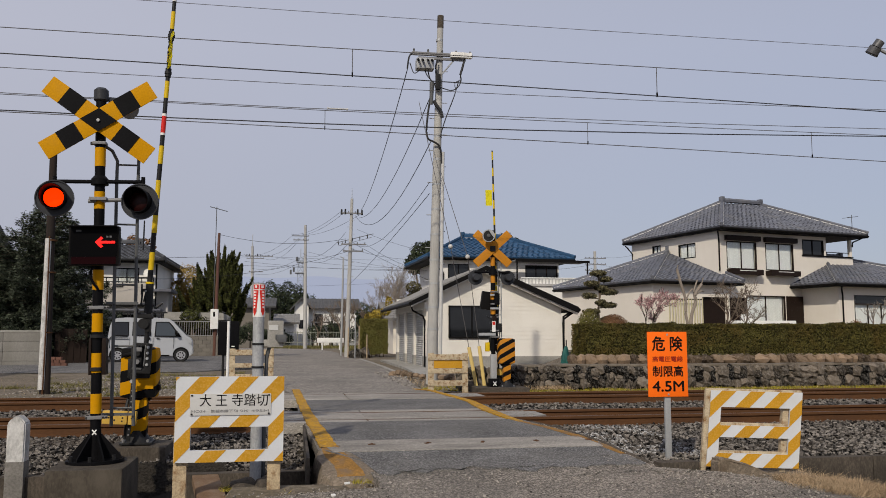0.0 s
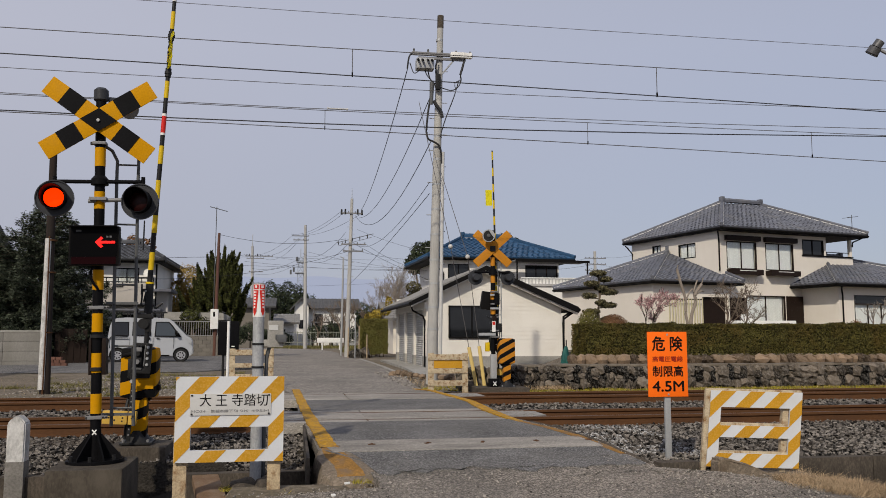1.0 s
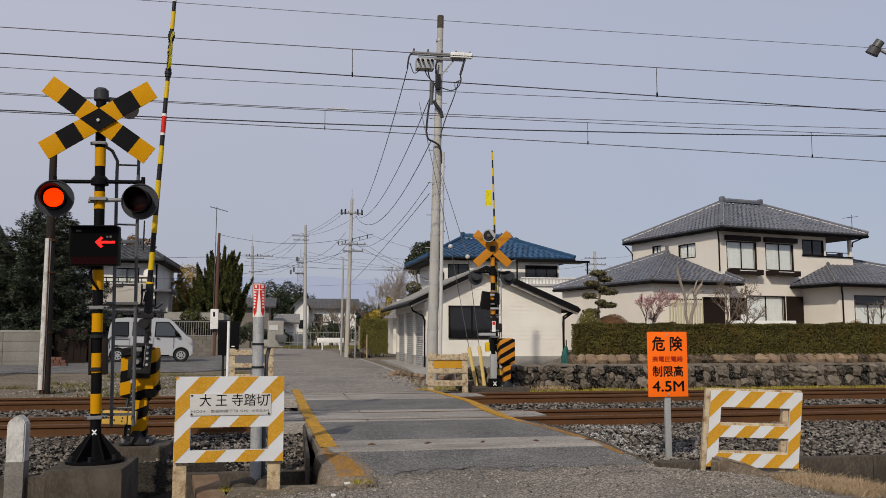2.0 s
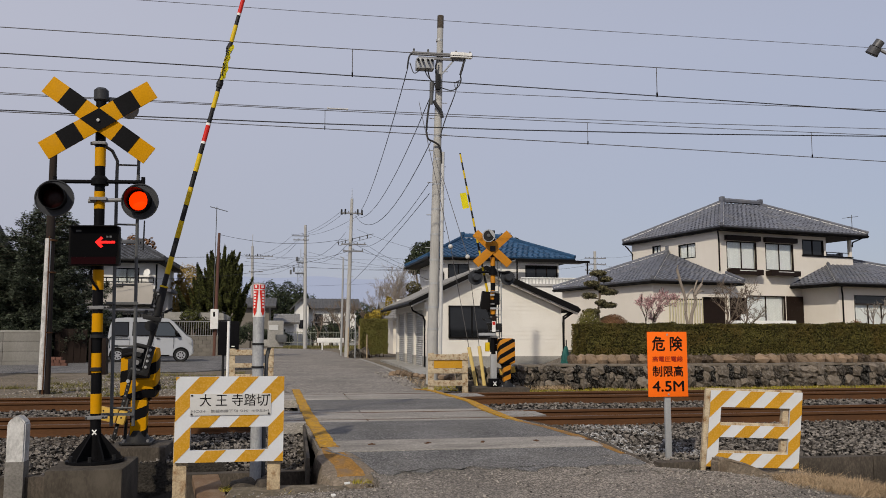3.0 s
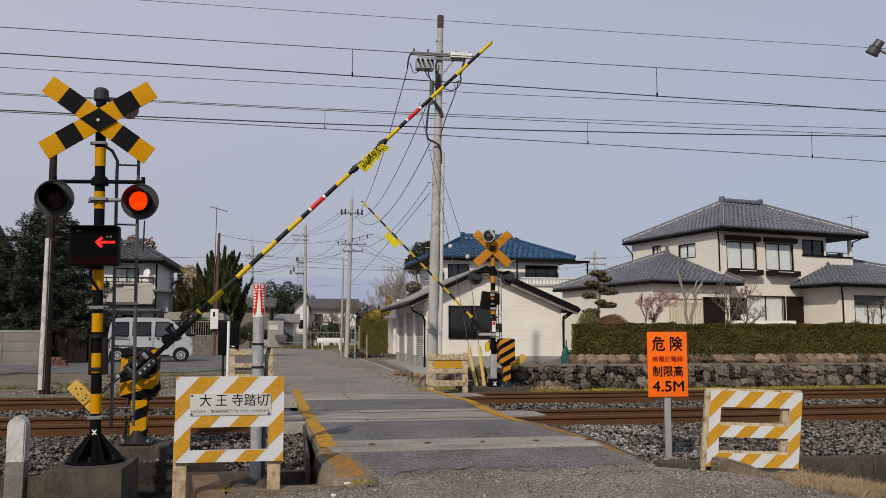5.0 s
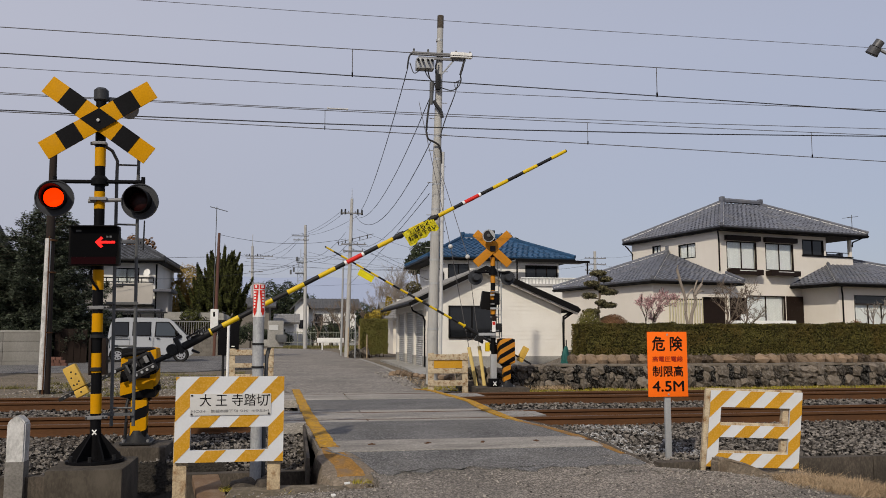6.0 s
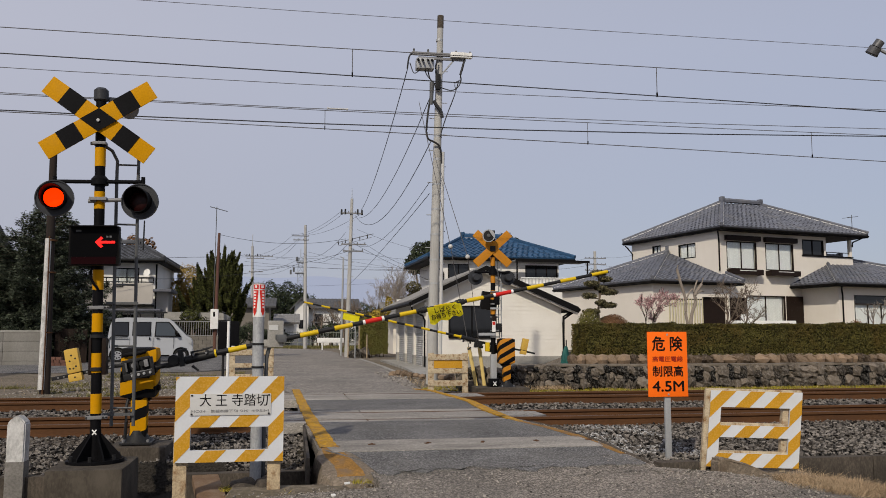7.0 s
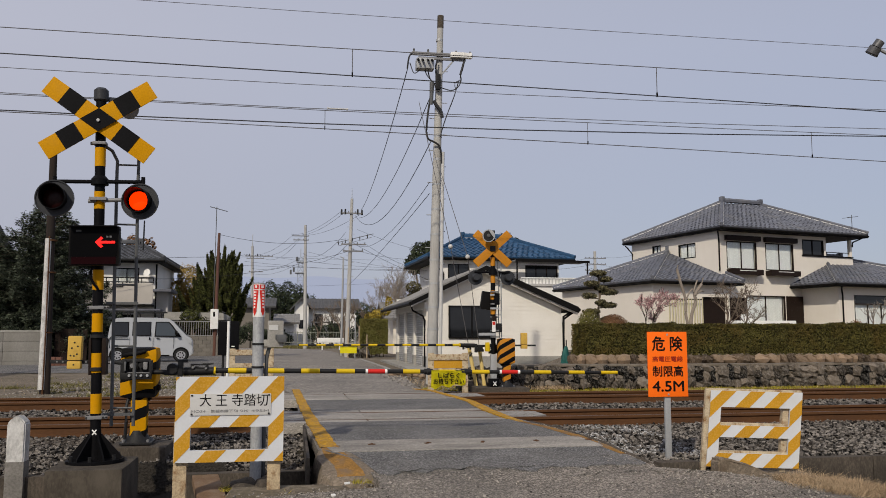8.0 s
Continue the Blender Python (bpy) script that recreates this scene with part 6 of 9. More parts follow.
def wall_boxes(parent, mat, x0, x1, y0, y1, z0, z1, t=0.15, front_holes=(), left_holes=()):
    """Four walls of a rectangular storey; holes (a, b, lo, hi) go through front (along x) or left (along y) walls."""
    def holed(a0, a1, holes, place):
        us = sorted({a0, a1, *[h[0] for h in holes], *[h[1] for h in holes]})
        vs = sorted({z0, z1, *[h[2] for h in holes], *[h[3] for h in holes]})
        bm = bmesh.new()
        grid = {(i, j, k): bm.verts.new(place(u, t * k, v)) for i, u in enumerate(us) for j, v in enumerate(vs) for k in (0, 1)}

        def solid(i, j):
            if not (0 <= i < len(us) - 1 and 0 <= j < len(vs) - 1):
                return False
            u, v = (us[i] + us[i + 1]) / 2, (vs[j] + vs[j + 1]) / 2
            return not any(h[0] < u < h[1] and h[2] < v < h[3] for h in holes)
        for i in range(len(us) - 1):
            for j in range(len(vs) - 1):
                if not solid(i, j):
                    continue
                for k in (0, 1):
                    bm.faces.new((grid[i, j, k], grid[i + 1, j, k], grid[i + 1, j + 1, k], grid[i, j + 1, k]))
                for di, dj, e0, e1 in ((-1, 0, (i, j), (i, j + 1)), (1, 0, (i + 1, j), (i + 1, j + 1)), (0, -1, (i, j), (i + 1, j)), (0, 1, (i, j + 1), (i + 1, j + 1))):
                    if not solid(i + di, j + dj):
                        bm.faces.new((grid[(*e0, 0)], grid[(*e1, 0)], grid[(*e1, 1)], grid[(*e0, 1)]))
        for v in [v for v in bm.verts if not v.link_faces]:
            bm.verts.remove(v)
        part("wall", bm, mat, parent, smooth=False)
    holed(x0, x1, front_holes, lambda u, d, v: (u, y0 + d, v))
    holed(y0 + t, y1 - t, left_holes, lambda u, d, v: (x0 + d, u, v))
    part("wall", boxes(((x1 - t / 2, (y0 + y1) / 2, (z0 + z1) / 2), (t, y1 - y0 - 2 * t, z1 - z0))), mat, parent, smooth=False)
    part("wall", boxes((((x0 + x1) / 2, y1 - t / 2, (z0 + z1) / 2), (x1 - x0, t, z1 - z0))), mat, parent, smooth=False)


def cream_house():
    h = thing("house", (21.05, 40.1, 0.45), "two-storey cream stucco house with grey tiled hip roofs", "house", "houses", rz=13)
    # main block: corner at origin, front along +x, side along +y
    W, D = 9.9, 8.0
    up = [(1.0, 2.95, 4.15, 5.55), (3.6, 5.5, 4.15, 5.55), (6.2, 7.7, 5.0, 5.85)]
    low = [(2.2, 4.8, 0.6, 2.75)]
    side = [(1.75, 3.1, 4.85, 5.6), (4.7, 5.4, 5.2, 5.75)]
    wall_boxes(h, STUCCO, 0.42, 7.9, 0, D - 0.6, 0, 6.08, front_holes=up + low, left_holes=side)
    hip_roof(h, 0.05, W + 0.38, -0.75, D - 0.2, 6.22, 2.0, (3.9, 6.7), TILE_GREY, plaster=True)
    for x0, x1, lo, hi in up[:2]:
        win = window(h, fr_front(x0, 0.06, lo), x1 - x0, hi - lo, 2, BROWN_FRAME, glass_mat=GLASS_CLEAR)
        part("shutter_box", boxes((((x0 + x1) / 2, -0.12, hi + 0.18), (x1 - x0 + 0.3, 0.22, 0.26)), bevel=0.02), BROWN_FRAME, h)
        fb = bmesh.new()
        box(fb, ((x0 + x1) / 2, -0.22, lo - 0.10), (x1 - x0 + 0.12, 0.42, 0.06))
        box(fb, ((x0 + x1) / 2, -0.42, lo - 0.20), (x1 - x0 + 0.12, 0.03, 0.28))
        for xx in (x0 - 0.03, x1 + 0.03):
            box(fb, (xx, -0.2, lo - 0.20), (0.05, 0.4, 0.28))
        part("flower_rail", fb, BROWN_FRAME, h)
        part("rail_strip", boxes((((x0 + x1) / 2, -0.44, lo - 0.13), ((x1 - x0) * 0.55, 0.012, 0.03))), WHITE, h)
    x0, x1, lo, hi = low[0]
    window(h, fr_front(x0, 0.06, lo), x1 - x0, hi - lo, 2, BROWN_FRAME, glass_mat=GLASS_CLEAR)
    sh = boxes(((5.6, -0.05, 1.67), (1.45, 0.08, 2.2)))
    for k in range(14):
        box(sh, (5.6, -0.095, 0.72 + k * 0.145), (1.38, 0.012, 0.03))
    part("storm_shutter_box", sh, BROWN_FRAME, h)
    # open balcony corner
    bal = bmesh.new()
    box(bal, (8.0, 0.06, 5.0), (3.75, 0.24, 0.07))
    part("balcony_sill", bal, TRIM_DARK, h)
    window(h, fr_front(6.2, 0.06, 5.05), 1.5, 0.8, 2, TRIM_DARK, curtain=False, glass_mat=GLASS_DARK)
    part("parapet", boxes(((8.9, 0.075, 2.48), (1.98, 0.15, 4.96))), STUCCO, h)
    part("balcony_floor", boxes(((8.9, 2.2, 3.9), (1.98, 4.0, 0.16))), STUCCO, h)
    part("balcony_post", boxes(((9.75, 0.07, 5.5), (0.16, 0.16, 0.95))), STUCCO, h)
    part("balcony_rail", tubes(((7.9, 0.05, 5.25), (9.7, 0.05, 5.25), 0.02), seg=6), DARK_METAL, h)
    for a, b, lo, hi in side:
        window(h, fr_left(0.48, b, lo), b - a, hi - lo, 2, TRIM_DARK, curtain=True, glass_mat=GLASS_CLEAR)
    # downpipes
    part("downpipe", path_tube([(0.1, -0.4, 6.0), (0.25, -0.25, 5.85), (0.45, -0.06, 5.5), (0.45, -0.06, 4.0)], 0.04, 8), TRIM_DARK, h)
    part("downpipe", path_tube([(0.10, D - 0.4, 6.0), (0.2, D - 0.5, 5.85), (0.37, D - 0.7, 5.5), (0.37, D - 0.7, 4.0)], 0.04, 8), TRIM_DARK, h)
    part("downpipe", path_tube([(W + 0.40, -0.45, 6.15), (W + 0.25, -0.3, 6.02), (W - 0.02, -0.04, 5.86), (W - 0.05, -0.03, 5.6)], 0.04, 8), TRIM_DARK, h)
    # single-storey wing on the left
    w0, w1, v0, v1 = -4.4, 1.0, -1.2, 9.0
    wall_boxes(h, STUCCO, -4.28, 0.4, -0.75, 7.6, 0, 3.25, front_holes=[(-1.3, 0.35, 0.0, 2.6)], left_holes=[])
    hip_roof(h, -4.6, 0.95, -1.2, 8.1, 3.35, 1.95, (0.5, 0.75), TILE_GREY, plaster=True, ridge_y=4.1)
    fence = boxes()
    fen = part("lattice", fence, LATTICE, h)
    for k in range(13):
        part("slat", boxes(((-3.5 + k * 0.165, -1.0, 1.35), (0.055, 0.03, 2.3))), LATTICE, fen)
    part("lattice_rail", boxes(((-2.7, -0.98, 2.45), (2.3, 0.05, 0.06))), TRIM_DARK, fen)
    # entrance recess
    part("entrance", boxes(((-0.47, -0.55, 1.3), (1.63, 0.06, 2.58))), BROWN_FRAME, h)
    scr = part("entrance_screen", boxes(((1.42, -0.04, 1.32), (1.46, 0.07, 2.64))), BROWN_FRAME, h)
    for k in range(9):
        part("slat", boxes(((0.78 + k * 0.16, -0.09, 1.32), (0.05, 0.03, 2.5))), BROWN_FRAME, scr)
    # wing on the right
    wall_boxes(h, STUCCO, 6.0, 16.0, -2.4, 5.0, 0, 3.25, front_holes=[(7.1, 10.0, 0.5, 2.75)])
    hip_roof(h, 5.2, 17.0, -3.1, 5.6, 3.35, 1.65, (9.1, 10.3), TILE_GREY, plaster=True)
    window(h, fr_front(7.1, -2.34, 0.5), 2.9, 2.25, 3, BROWN_FRAME, glass_mat=GLASS_CLEAR)
    part("upper_pane", boxes(((8.55, -2.405, 2.53), (2.8, 0.012, 0.38))), GLASS_DARK, h)
    part("transom", boxes(((8.55, -2.42, 2.31), (2.9, 0.05, 0.06))), BROWN_FRAME, h)
    part("downpipe", path_tube([(5.6, -3.0, 3.2), (5.9, -2.7, 3.05), (6.2, -2.48, 2.75), (6.2, -2.48, 0.3)], 0.04, 8), TRIM_DARK, h)
    # aerial
    a = tubes(((9.6, -0.3, 6.2), (9.6, -0.3, 7.35), 0.018), ((9.25, -0.3, 7.2), (10.1, -0.3, 7.3), 0.012), ((9.35, -0.5, 7.2), (9.35, 0.1, 7.2), 0.01), ((9.8, -0.5, 7.26), (9.8, 0.1, 7.26), 0.01), seg=6)
    part("aerial", a, GREY_METAL, h)


cream_house()


def shed():
    s = thing("shed", (0, 0, 0), "cream clapboard garage shed with a low grey gable roof and shutters", "shed", "houses")
    x0, x1, y0, y1, z0, z1 = 4.85, 10.05, 31.0, 40.0, -0.1, 2.35
    xm = 7.05
    # gable front with a window hole, as boards
    hx0, hx1, hz0, hz1 = 5.72, 7.45, 1.06, 2.22

    def top(x):
        return (2.30 + (x - 4.25) / 2.8 * 1.32) if x < xm else (2.10 + (10.6 - x) / 3.55 * 1.52)
    plinth = boxes((((x0 + x1) / 2, y0 + 0.07, 0.12), (x1 - x0, 0.16, 0.50)))
    part("plinth", plinth, CONCRETE_PALE, s)
    z = 0.37
    while z < 3.6:
        zt = min(z + 0.155, 3.6)
        spans = [(x0, x1)]
        if z < hz1 and zt > hz0:
            spans = [(x0, hx0), (hx1, x1)]
        for a, b in spans:
            # clip to the gable slope
            lo, hi = a, b
            while lo < hi and top(lo) < zt:
                lo += 0.02
            while hi > lo and top(hi) < zt:
                hi -= 0.02
            if hi - lo < 0.1:
                continue
            bm = bmesh.new()
            v = [(lo, y0, z), (hi, y0, z), (hi, y0 + 0.012, zt + 0.01), (lo, y0 + 0.012, zt + 0.01)]
            prism(bm, [(lo, z), (hi, z), (hi, zt + 0.005), (lo, zt + 0.005)], 0.03, Matrix.Translation((0, y0 + 0.03, 0)) @ UPRIGHT @ Matrix.Rotation(0, 4, "X"))
            for vv in bm.verts:
                if vv.co.z > zt - 0.01 and vv.co.y < y0 + 0.01:
                    vv.co.y += 0.007
            part("clapboard", bm, SIDING, s)
        z += 0.155
    core = bmesh.new()
    prism(core, [(x0 + 0.02, 0.37), (hx0, 0.37), (hx0, hz1), (hx1, hz1), (hx1, 0.37), (x1 - 0.02, 0.37), (x1 - 0.02, 2.33), (xm, 3.61), (x0 + 0.02, 2.57)], 0.1, Matrix.Translation((0, y0 + 0.14, 0)) @ UPRIGHT)
    part("wall", core, SIDING, s)
    part("wall", boxes((((hx0 + hx1) / 2, y0 + 0.10, 0.71), (hx1 - hx0, 0.08, 0.68))), SIDING, s)
    window(s, fr_front(hx0, y0 + 0.0, hz0), hx1 - hx0, hz1 - hz0, 2, TRIM_DARK, curtain=False, glass_mat=GLASS_DARK)
    part("wall", boxes(((x1 - 0.08, (y0 + y1) / 2, 1.15), (0.14, y1 - y0 - 0.3, 2.3))), SIDING, s)
    part("wall", boxes((((x0 + x1) / 2, y1, 1.4), (x1 - x0, 0.14, 2.9))), SIDING, s)
    # street side: pillars and three roller shutters
    for k in range(4):
        part("pillar", boxes(((x0 + 0.05, y0 + 0.35 + k * 2.75, 1.12), (0.16, 0.42, 2.4))), SIDING, s)
        part("pillar_foot", boxes(((x0 + 0.045, y0 + 0.35 + k * 2.75, 0.12), (0.18, 0.44, 0.5))), CONCRETE_PALE, s)
    part("lintel", boxes(((x0 + 0.05, (y0 + y1) / 2, 2.25), (0.2, y1 - y0, 0.25))), STUCCO_WHITE, s)
    for k in range(3):
        bm = bmesh.new()
        ya, yb = y0 + 0.56 + k * 2.75, y0 + 2.89 + k * 2.75
        prev = None
        for j in range(26 * 4 + 1):
            pair = [bm.verts.new((x0 + 0.075 - 0.022 * (0.0, 0.8, 1.0, 0.8)[j % 4], yy, -0.08 + j * 0.085 / 4)) for yy in (ya, yb)]
            if prev:
                bm.faces.new((prev[0], prev[1], pair[1], pair[0]))
            prev = pair
        bmesh.ops.solidify(bm, geom=list(bm.faces), thickness=0.01)
        part("roller_shutter", bm, SHUTTER, s)
    # roof
    e0, e1, rz = 4.25, 10.60, 3.74
    ya, yb = 30.62, 40.6
    quad_roof("roof_plane", ((e0, yb, 2.42), (e0, ya, 2.42), (xm, ya, rz), (xm, yb, rz)), ROOF_SHEET, s, 0.10)
    quad_roof("roof_plane", ((e1, ya, 2.22), (e1, yb, 2.22), (xm, yb, rz), (xm, ya, rz)), ROOF_SHEET, s, 0.10)
    k = 22
    for i in range(k):
        yy = ya + (yb - ya) * (i + 0.5) / k
        seam = bmesh.new()
        tube(seam, (e0, yy, 2.44), (xm, yy, rz + 0.02), 0.02, seg=5)
        part("roof_seam", seam, ROOF_SHEET, s)
    part("downpipe", path_tube([(10.5, y0 - 0.2, 2.15), (10.35, y0 - 0.1, 2.0), (10.12, y0 - 0.06, 1.85), (10.12, y0 - 0.06, -0.1)], 0.045, 8), TRIM_DARK, s)
    # barge boards and gutters
    for (xa, za), (xb, zb) in (((e0, 2.33), (xm, rz - 0.09)), ((xm, rz - 0.09), (e1, 2.13))):
        bm = bmesh.new()
        low, mat = (0.15, TRIM_DARK) if xa == xm else (0.10, TRIM_DARK)
        prism(bm, [(xa, za - low), (xb, zb - low), (xb, zb + 0.07), (xa, za + 0.07)], 0.06, Matrix.Translation((0, ya - 0.02, 0)) @ UPRIGHT)
        part("barge_board", bm, mat, s)
        eb = prism(bmesh.new(), [(xa, za - low - 0.05), (xb, zb - low - 0.05), (xb, zb - low), (xa, za - low)], 0.30, Matrix.Translation((0, ya + 0.30, 0)) @ UPRIGHT)
        part("rake_soffit", eb, STUCCO_WHITE, s)
    part("gutter", tubes(((e0 - 0.03, ya, 2.30), (e0 - 0.03, yb, 2.30), 0.07), seg=8), TRIM_DARK, s)
    part("gutter", tubes(((e1 + 0.03, ya, 2.10), (e1 + 0.03, yb, 2.10), 0.07), seg=8), TRIM_DARK, s)
    part("downpipe", path_tube([(e0, ya + 0.15, 2.25), (e0 + 0.1, ya + 0.3, 2.05), (x0 - 0.12, y0 - 0.06, 1.85), (x0 - 0.06, y0 - 0.06, 1.7), (x0 - 0.06, y0 - 0.06, -0.05)], 0.035, 8), TRIM_DARK, s)
    part("downpipe", path_tube([(e1, ya + 0.15, 2.1), (e1 - 0.2, ya + 0.3, 1.95), (x1 + 0.07, y0 - 0.06, 1.75), (x1 + 0.05, y0 - 0.06, 1.6), (x1 + 0.05, y0 - 0.06, 0.1)], 0.035, 8), TRIM_DARK, s)


shed()


def blue_house():
    h = thing("house", (8.34, 50.4, -0.02), "white two-storey house under a blue glazed tile roof", "house", "houses", rz=2)
    h.scale = (1.12, 1.12, 1.12)
    wall_boxes(h, STUCCO_WHITE, 0.6, 7.4, 0.8, 7.2, 0, 5.25, front_holes=[(1.0, 2.15, 3.8, 4.95), (5.45, 7.3, 4.05, 4.95)], left_holes=[(1.5, 2.6, 3.2, 4.6)])
    hip_roof(h, -0.2, 8.2, 0.3, 8.0, 5.35, 1.45, (2.6, 5.4), TILE_BLUE, pitch=0.32, course=0.3)
    window(h, fr_front(1.0, 0.85, 3.8), 1.15, 1.15, 2, TRIM_DARK, curtain=False, glass_mat=GLASS_DARK)
    window(h, fr_front(5.45, 0.85, 4.05), 1.85, 0.9, 3, BROWN_FRAME, curtain=False, glass_mat=GLASS_DARK)
    window(h, fr_left(0.65, 2.6, 3.2), 1.1, 1.4, 1, TRIM_DARK, curtain=False, glass_mat=GLASS_DARK)
    # veranda roof and rail on the right
    part("veranda_roof", boxes(((6.3, -0.6, 5.06), (4.2, 1.6, 0.06))), ROOF_SHEET, h)
    part("veranda_edge", boxes(((6.3, -1.38, 5.03), (4.2, 0.06, 0.12))), TRIM_DARK, h)
    for x in (4.3, 8.3):
        part("veranda_post", boxes(((x, -1.3, 4.4), (0.07, 0.07, 1.3))), TRIM_DARK, h)
    vr = part("veranda_rail", boxes(((6.1, -1.3, 4.13), (3.2, 0.06, 0.05)), ((6.1, -1.3, 3.80), (3.2, 0.06, 0.06)), ((6.1, -1.26, 3.96), (3.2, 0.02, 0.30))), WHITE, h)
    for k in range(17):
        part("baluster", boxes(((4.55 + k * 0.19, -1.335, 3.96), (0.05, 0.02, 0.30))), PLATE_GREY, vr)
    part("veranda_wall", boxes(((6.3, -1.2, 1.85), (4.0, 0.12, 3.7))), STUCCO_WHITE, h)
    part("veranda_deck", boxes(((6.3, -0.4, 3.75), (4.1, 1.9, 0.12))), STUCCO_GREY, h)
    part("downpipe", path_tube([(-0.1, 0.2, 5.0), (0.3, 0.5, 4.8), (0.68, 0.72, 4.5), (0.68, 0.72, 1)], 0.05, 8), TRIM_DARK, h)


blue_house()


def left_house():
    h = thing("house", (-10.3, 48.0, 0.05), "pale two-storey house with a grey tiled hip roof and balcony", "house", "houses")
    wall_boxes(h, STUCCO_WHITE, -0.6, 2.95, 0.6, 7, 0, 5.1, front_holes=[(0.7, 1.95, 3.75, 4.75), (0.2, 2.0, 0.2, 2.2)])
    hip_roof(h, -1.6, 3.40, -0.2, 7.8, 5.22, 1.15, (0.3, 1.5), TILE_DARK, plaster=False)
    window(h, fr_front(0.7, 0.66, 3.75), 1.25, 1.0, 2, TRIM_DARK, curtain=True, glass_mat=GLASS_CLEAR)
    window(h, fr_front(0.2, 0.66, 0.2), 1.8, 2.0, 2, TRIM_DARK, curtain=False, glass_mat=GLASS_DARK)
    # balcony: beige front, dark rail with a stepped ornament
    part("balcony_floor", boxes(((1.1, 0.05, 2.82), (3.5, 1.1, 0.12))), STUCCO_GREY, h)
    part("balcony_front", boxes(((1.1, -0.46, 3.36), (3.6, 0.10, 1.06)), bevel=0.02), BALCONY_BEIGE, h)
    part("balcony_soffit", boxes(((1.1, 0.0, 2.72), (3.5, 1.0, 0.10))), TRIM_DARK, h)
    rail = tubes(((-0.7, -0.46, 4.18), (2.9, -0.46, 4.18), 0.035), ((-0.7, -0.46, 3.95), (2.9, -0.46, 3.95), 0.03), seg=6)
    for k in range(7):
        tube(rail, (-0.7 + k * 0.6, -0.46, 3.88), (-0.7 + k * 0.6, -0.46, 4.18), 0.025, seg=6)
    part("balcony_rail", rail, DARK_METAL, h)
    part("rail_ornament", boxes(((0.95, -0.54, 3.82), (0.05, 0.03, 0.26)), ((1.35, -0.54, 3.82), (0.05, 0.03, 0.26)), ((1.15, -0.54, 3.70), (0.45, 0.03, 0.05))), DARK_METAL, h)
    # lower roofs on the right
    part("side_eave", boxes(((3.3, 0.8, 3.52), (1.1, 2.6, 0.14)), bevel=0.02), TILE_GREY, h)
    part("side_wall", boxes(((3.2, 1.4, 1.75), (0.7, 1.8, 3.4))), STUCCO_GREY, h)
    part("lower_roof", boxes(((1.3, -0.5, 2.45), (4.2, 1.3, 0.10)), bevel=0.02), TILE_GREY, h)
    part("roof_mast", tubes(((1.9, 2.0, 5.3), (1.92, 2.0, 7.6), 0.05, 0.04), seg=8), DARK_METAL, h)
    part("downpipe", tubes(((2.9, 0.52, 0.2), (2.9, 0.52, 5.0), 0.045), seg=8), TRIM_DARK, h)
    part("dish", tubes(((2.55, 0.3, 4.45), (2.45, 0.12, 4.50), 0.05, 0.22), seg=16), WHITE, h, "small white satellite dish")


left_house()

# ---------------------------------------------------------------- poles and wires
def utility_pole(at, top, r0, r1, arms, label, steps=True):
    """Concrete pole; arms: (height, x0, x1)."""
    p = thing("utility_pole", at, label, "utility pole", "utility poles")
    o = Vector(at)
    part("shaft", tubes(((0, 0, 0), Vector(top) - o, r0, r1), seg=16), POLE_CONC, p)
    for z, x0, x1 in arms:
        arm_ob = part("crossarm", boxes((((x0 + x1) / 2, -0.12, z), (x1 - x0, 0.08, 0.08))), STEEL_MID, p)
        n = max(2, int((x1 - x0) / 0.4) + 1)
        for k in range(n):
            x = x0 + 0.06 + (x1 - x0 - 0.12) * k / (n - 1)
            bm = tubes(((x, -0.12, z + 0.04), (x, -0.12, z + 0.09), 0.03, 0.022), ((x, -0.12, z + 0.09), (x, -0.12, z + 0.13), 0.03, 0.018), seg=10)
            part("insulator", bm, GREY_METAL, arm_ob)
    if steps:
        for k in range(14):
            z = 2.6 + k * 0.42
            t = z / (top[2] - at[2])
            x = (top[0] - at[0]) * t
            s = 1 if k % 2 else -1
            r = r0 + (r1 - r0) * t
            part("step_bolt", tubes(((x + s * r * 0.8, 0, z), (x + s * (r + 0.13), -0.02, z), 0.011), seg=6), GALV, p)
    return p


main = utility_pole((3.46, 21.2, -0.08), (3.69, 21.2, 9.46), 0.148, 0.078, [(8.47, -0.55, 1.05)], "tall grey concrete utility pole with switchgear and cables", steps=True)
sw = part("switch_box", box(bmesh.new(), (-0.22, -0.22, 8.15), (0.46, 0.30, 0.28), bevel=0.03), GALV, main, "grey pole-mounted switch box")
for x in (-0.42, -0.31, -0.17, -0.06):
    part("bushing", tubes(((x, -0.40, 8.22), (x, -0.52, 8.16), 0.035, 0.025), seg=8), TRIM_DARK, sw)
part("white_cabinet", box(bmesh.new(), (0.74, -0.18, 8.46), (0.56, 0.14, 0.14), bevel=0.02), WHITE, main, "white box on the crossarm")
part("brace", boxes(((0.45, -0.1, 8.36), (0.85, 0.05, 0.05))), GALV, main)
part("brace", tubes(((0.62, -0.1, 8.42), (0.24, -0.1, 7.95), 0.02), seg=6), GALV, main)
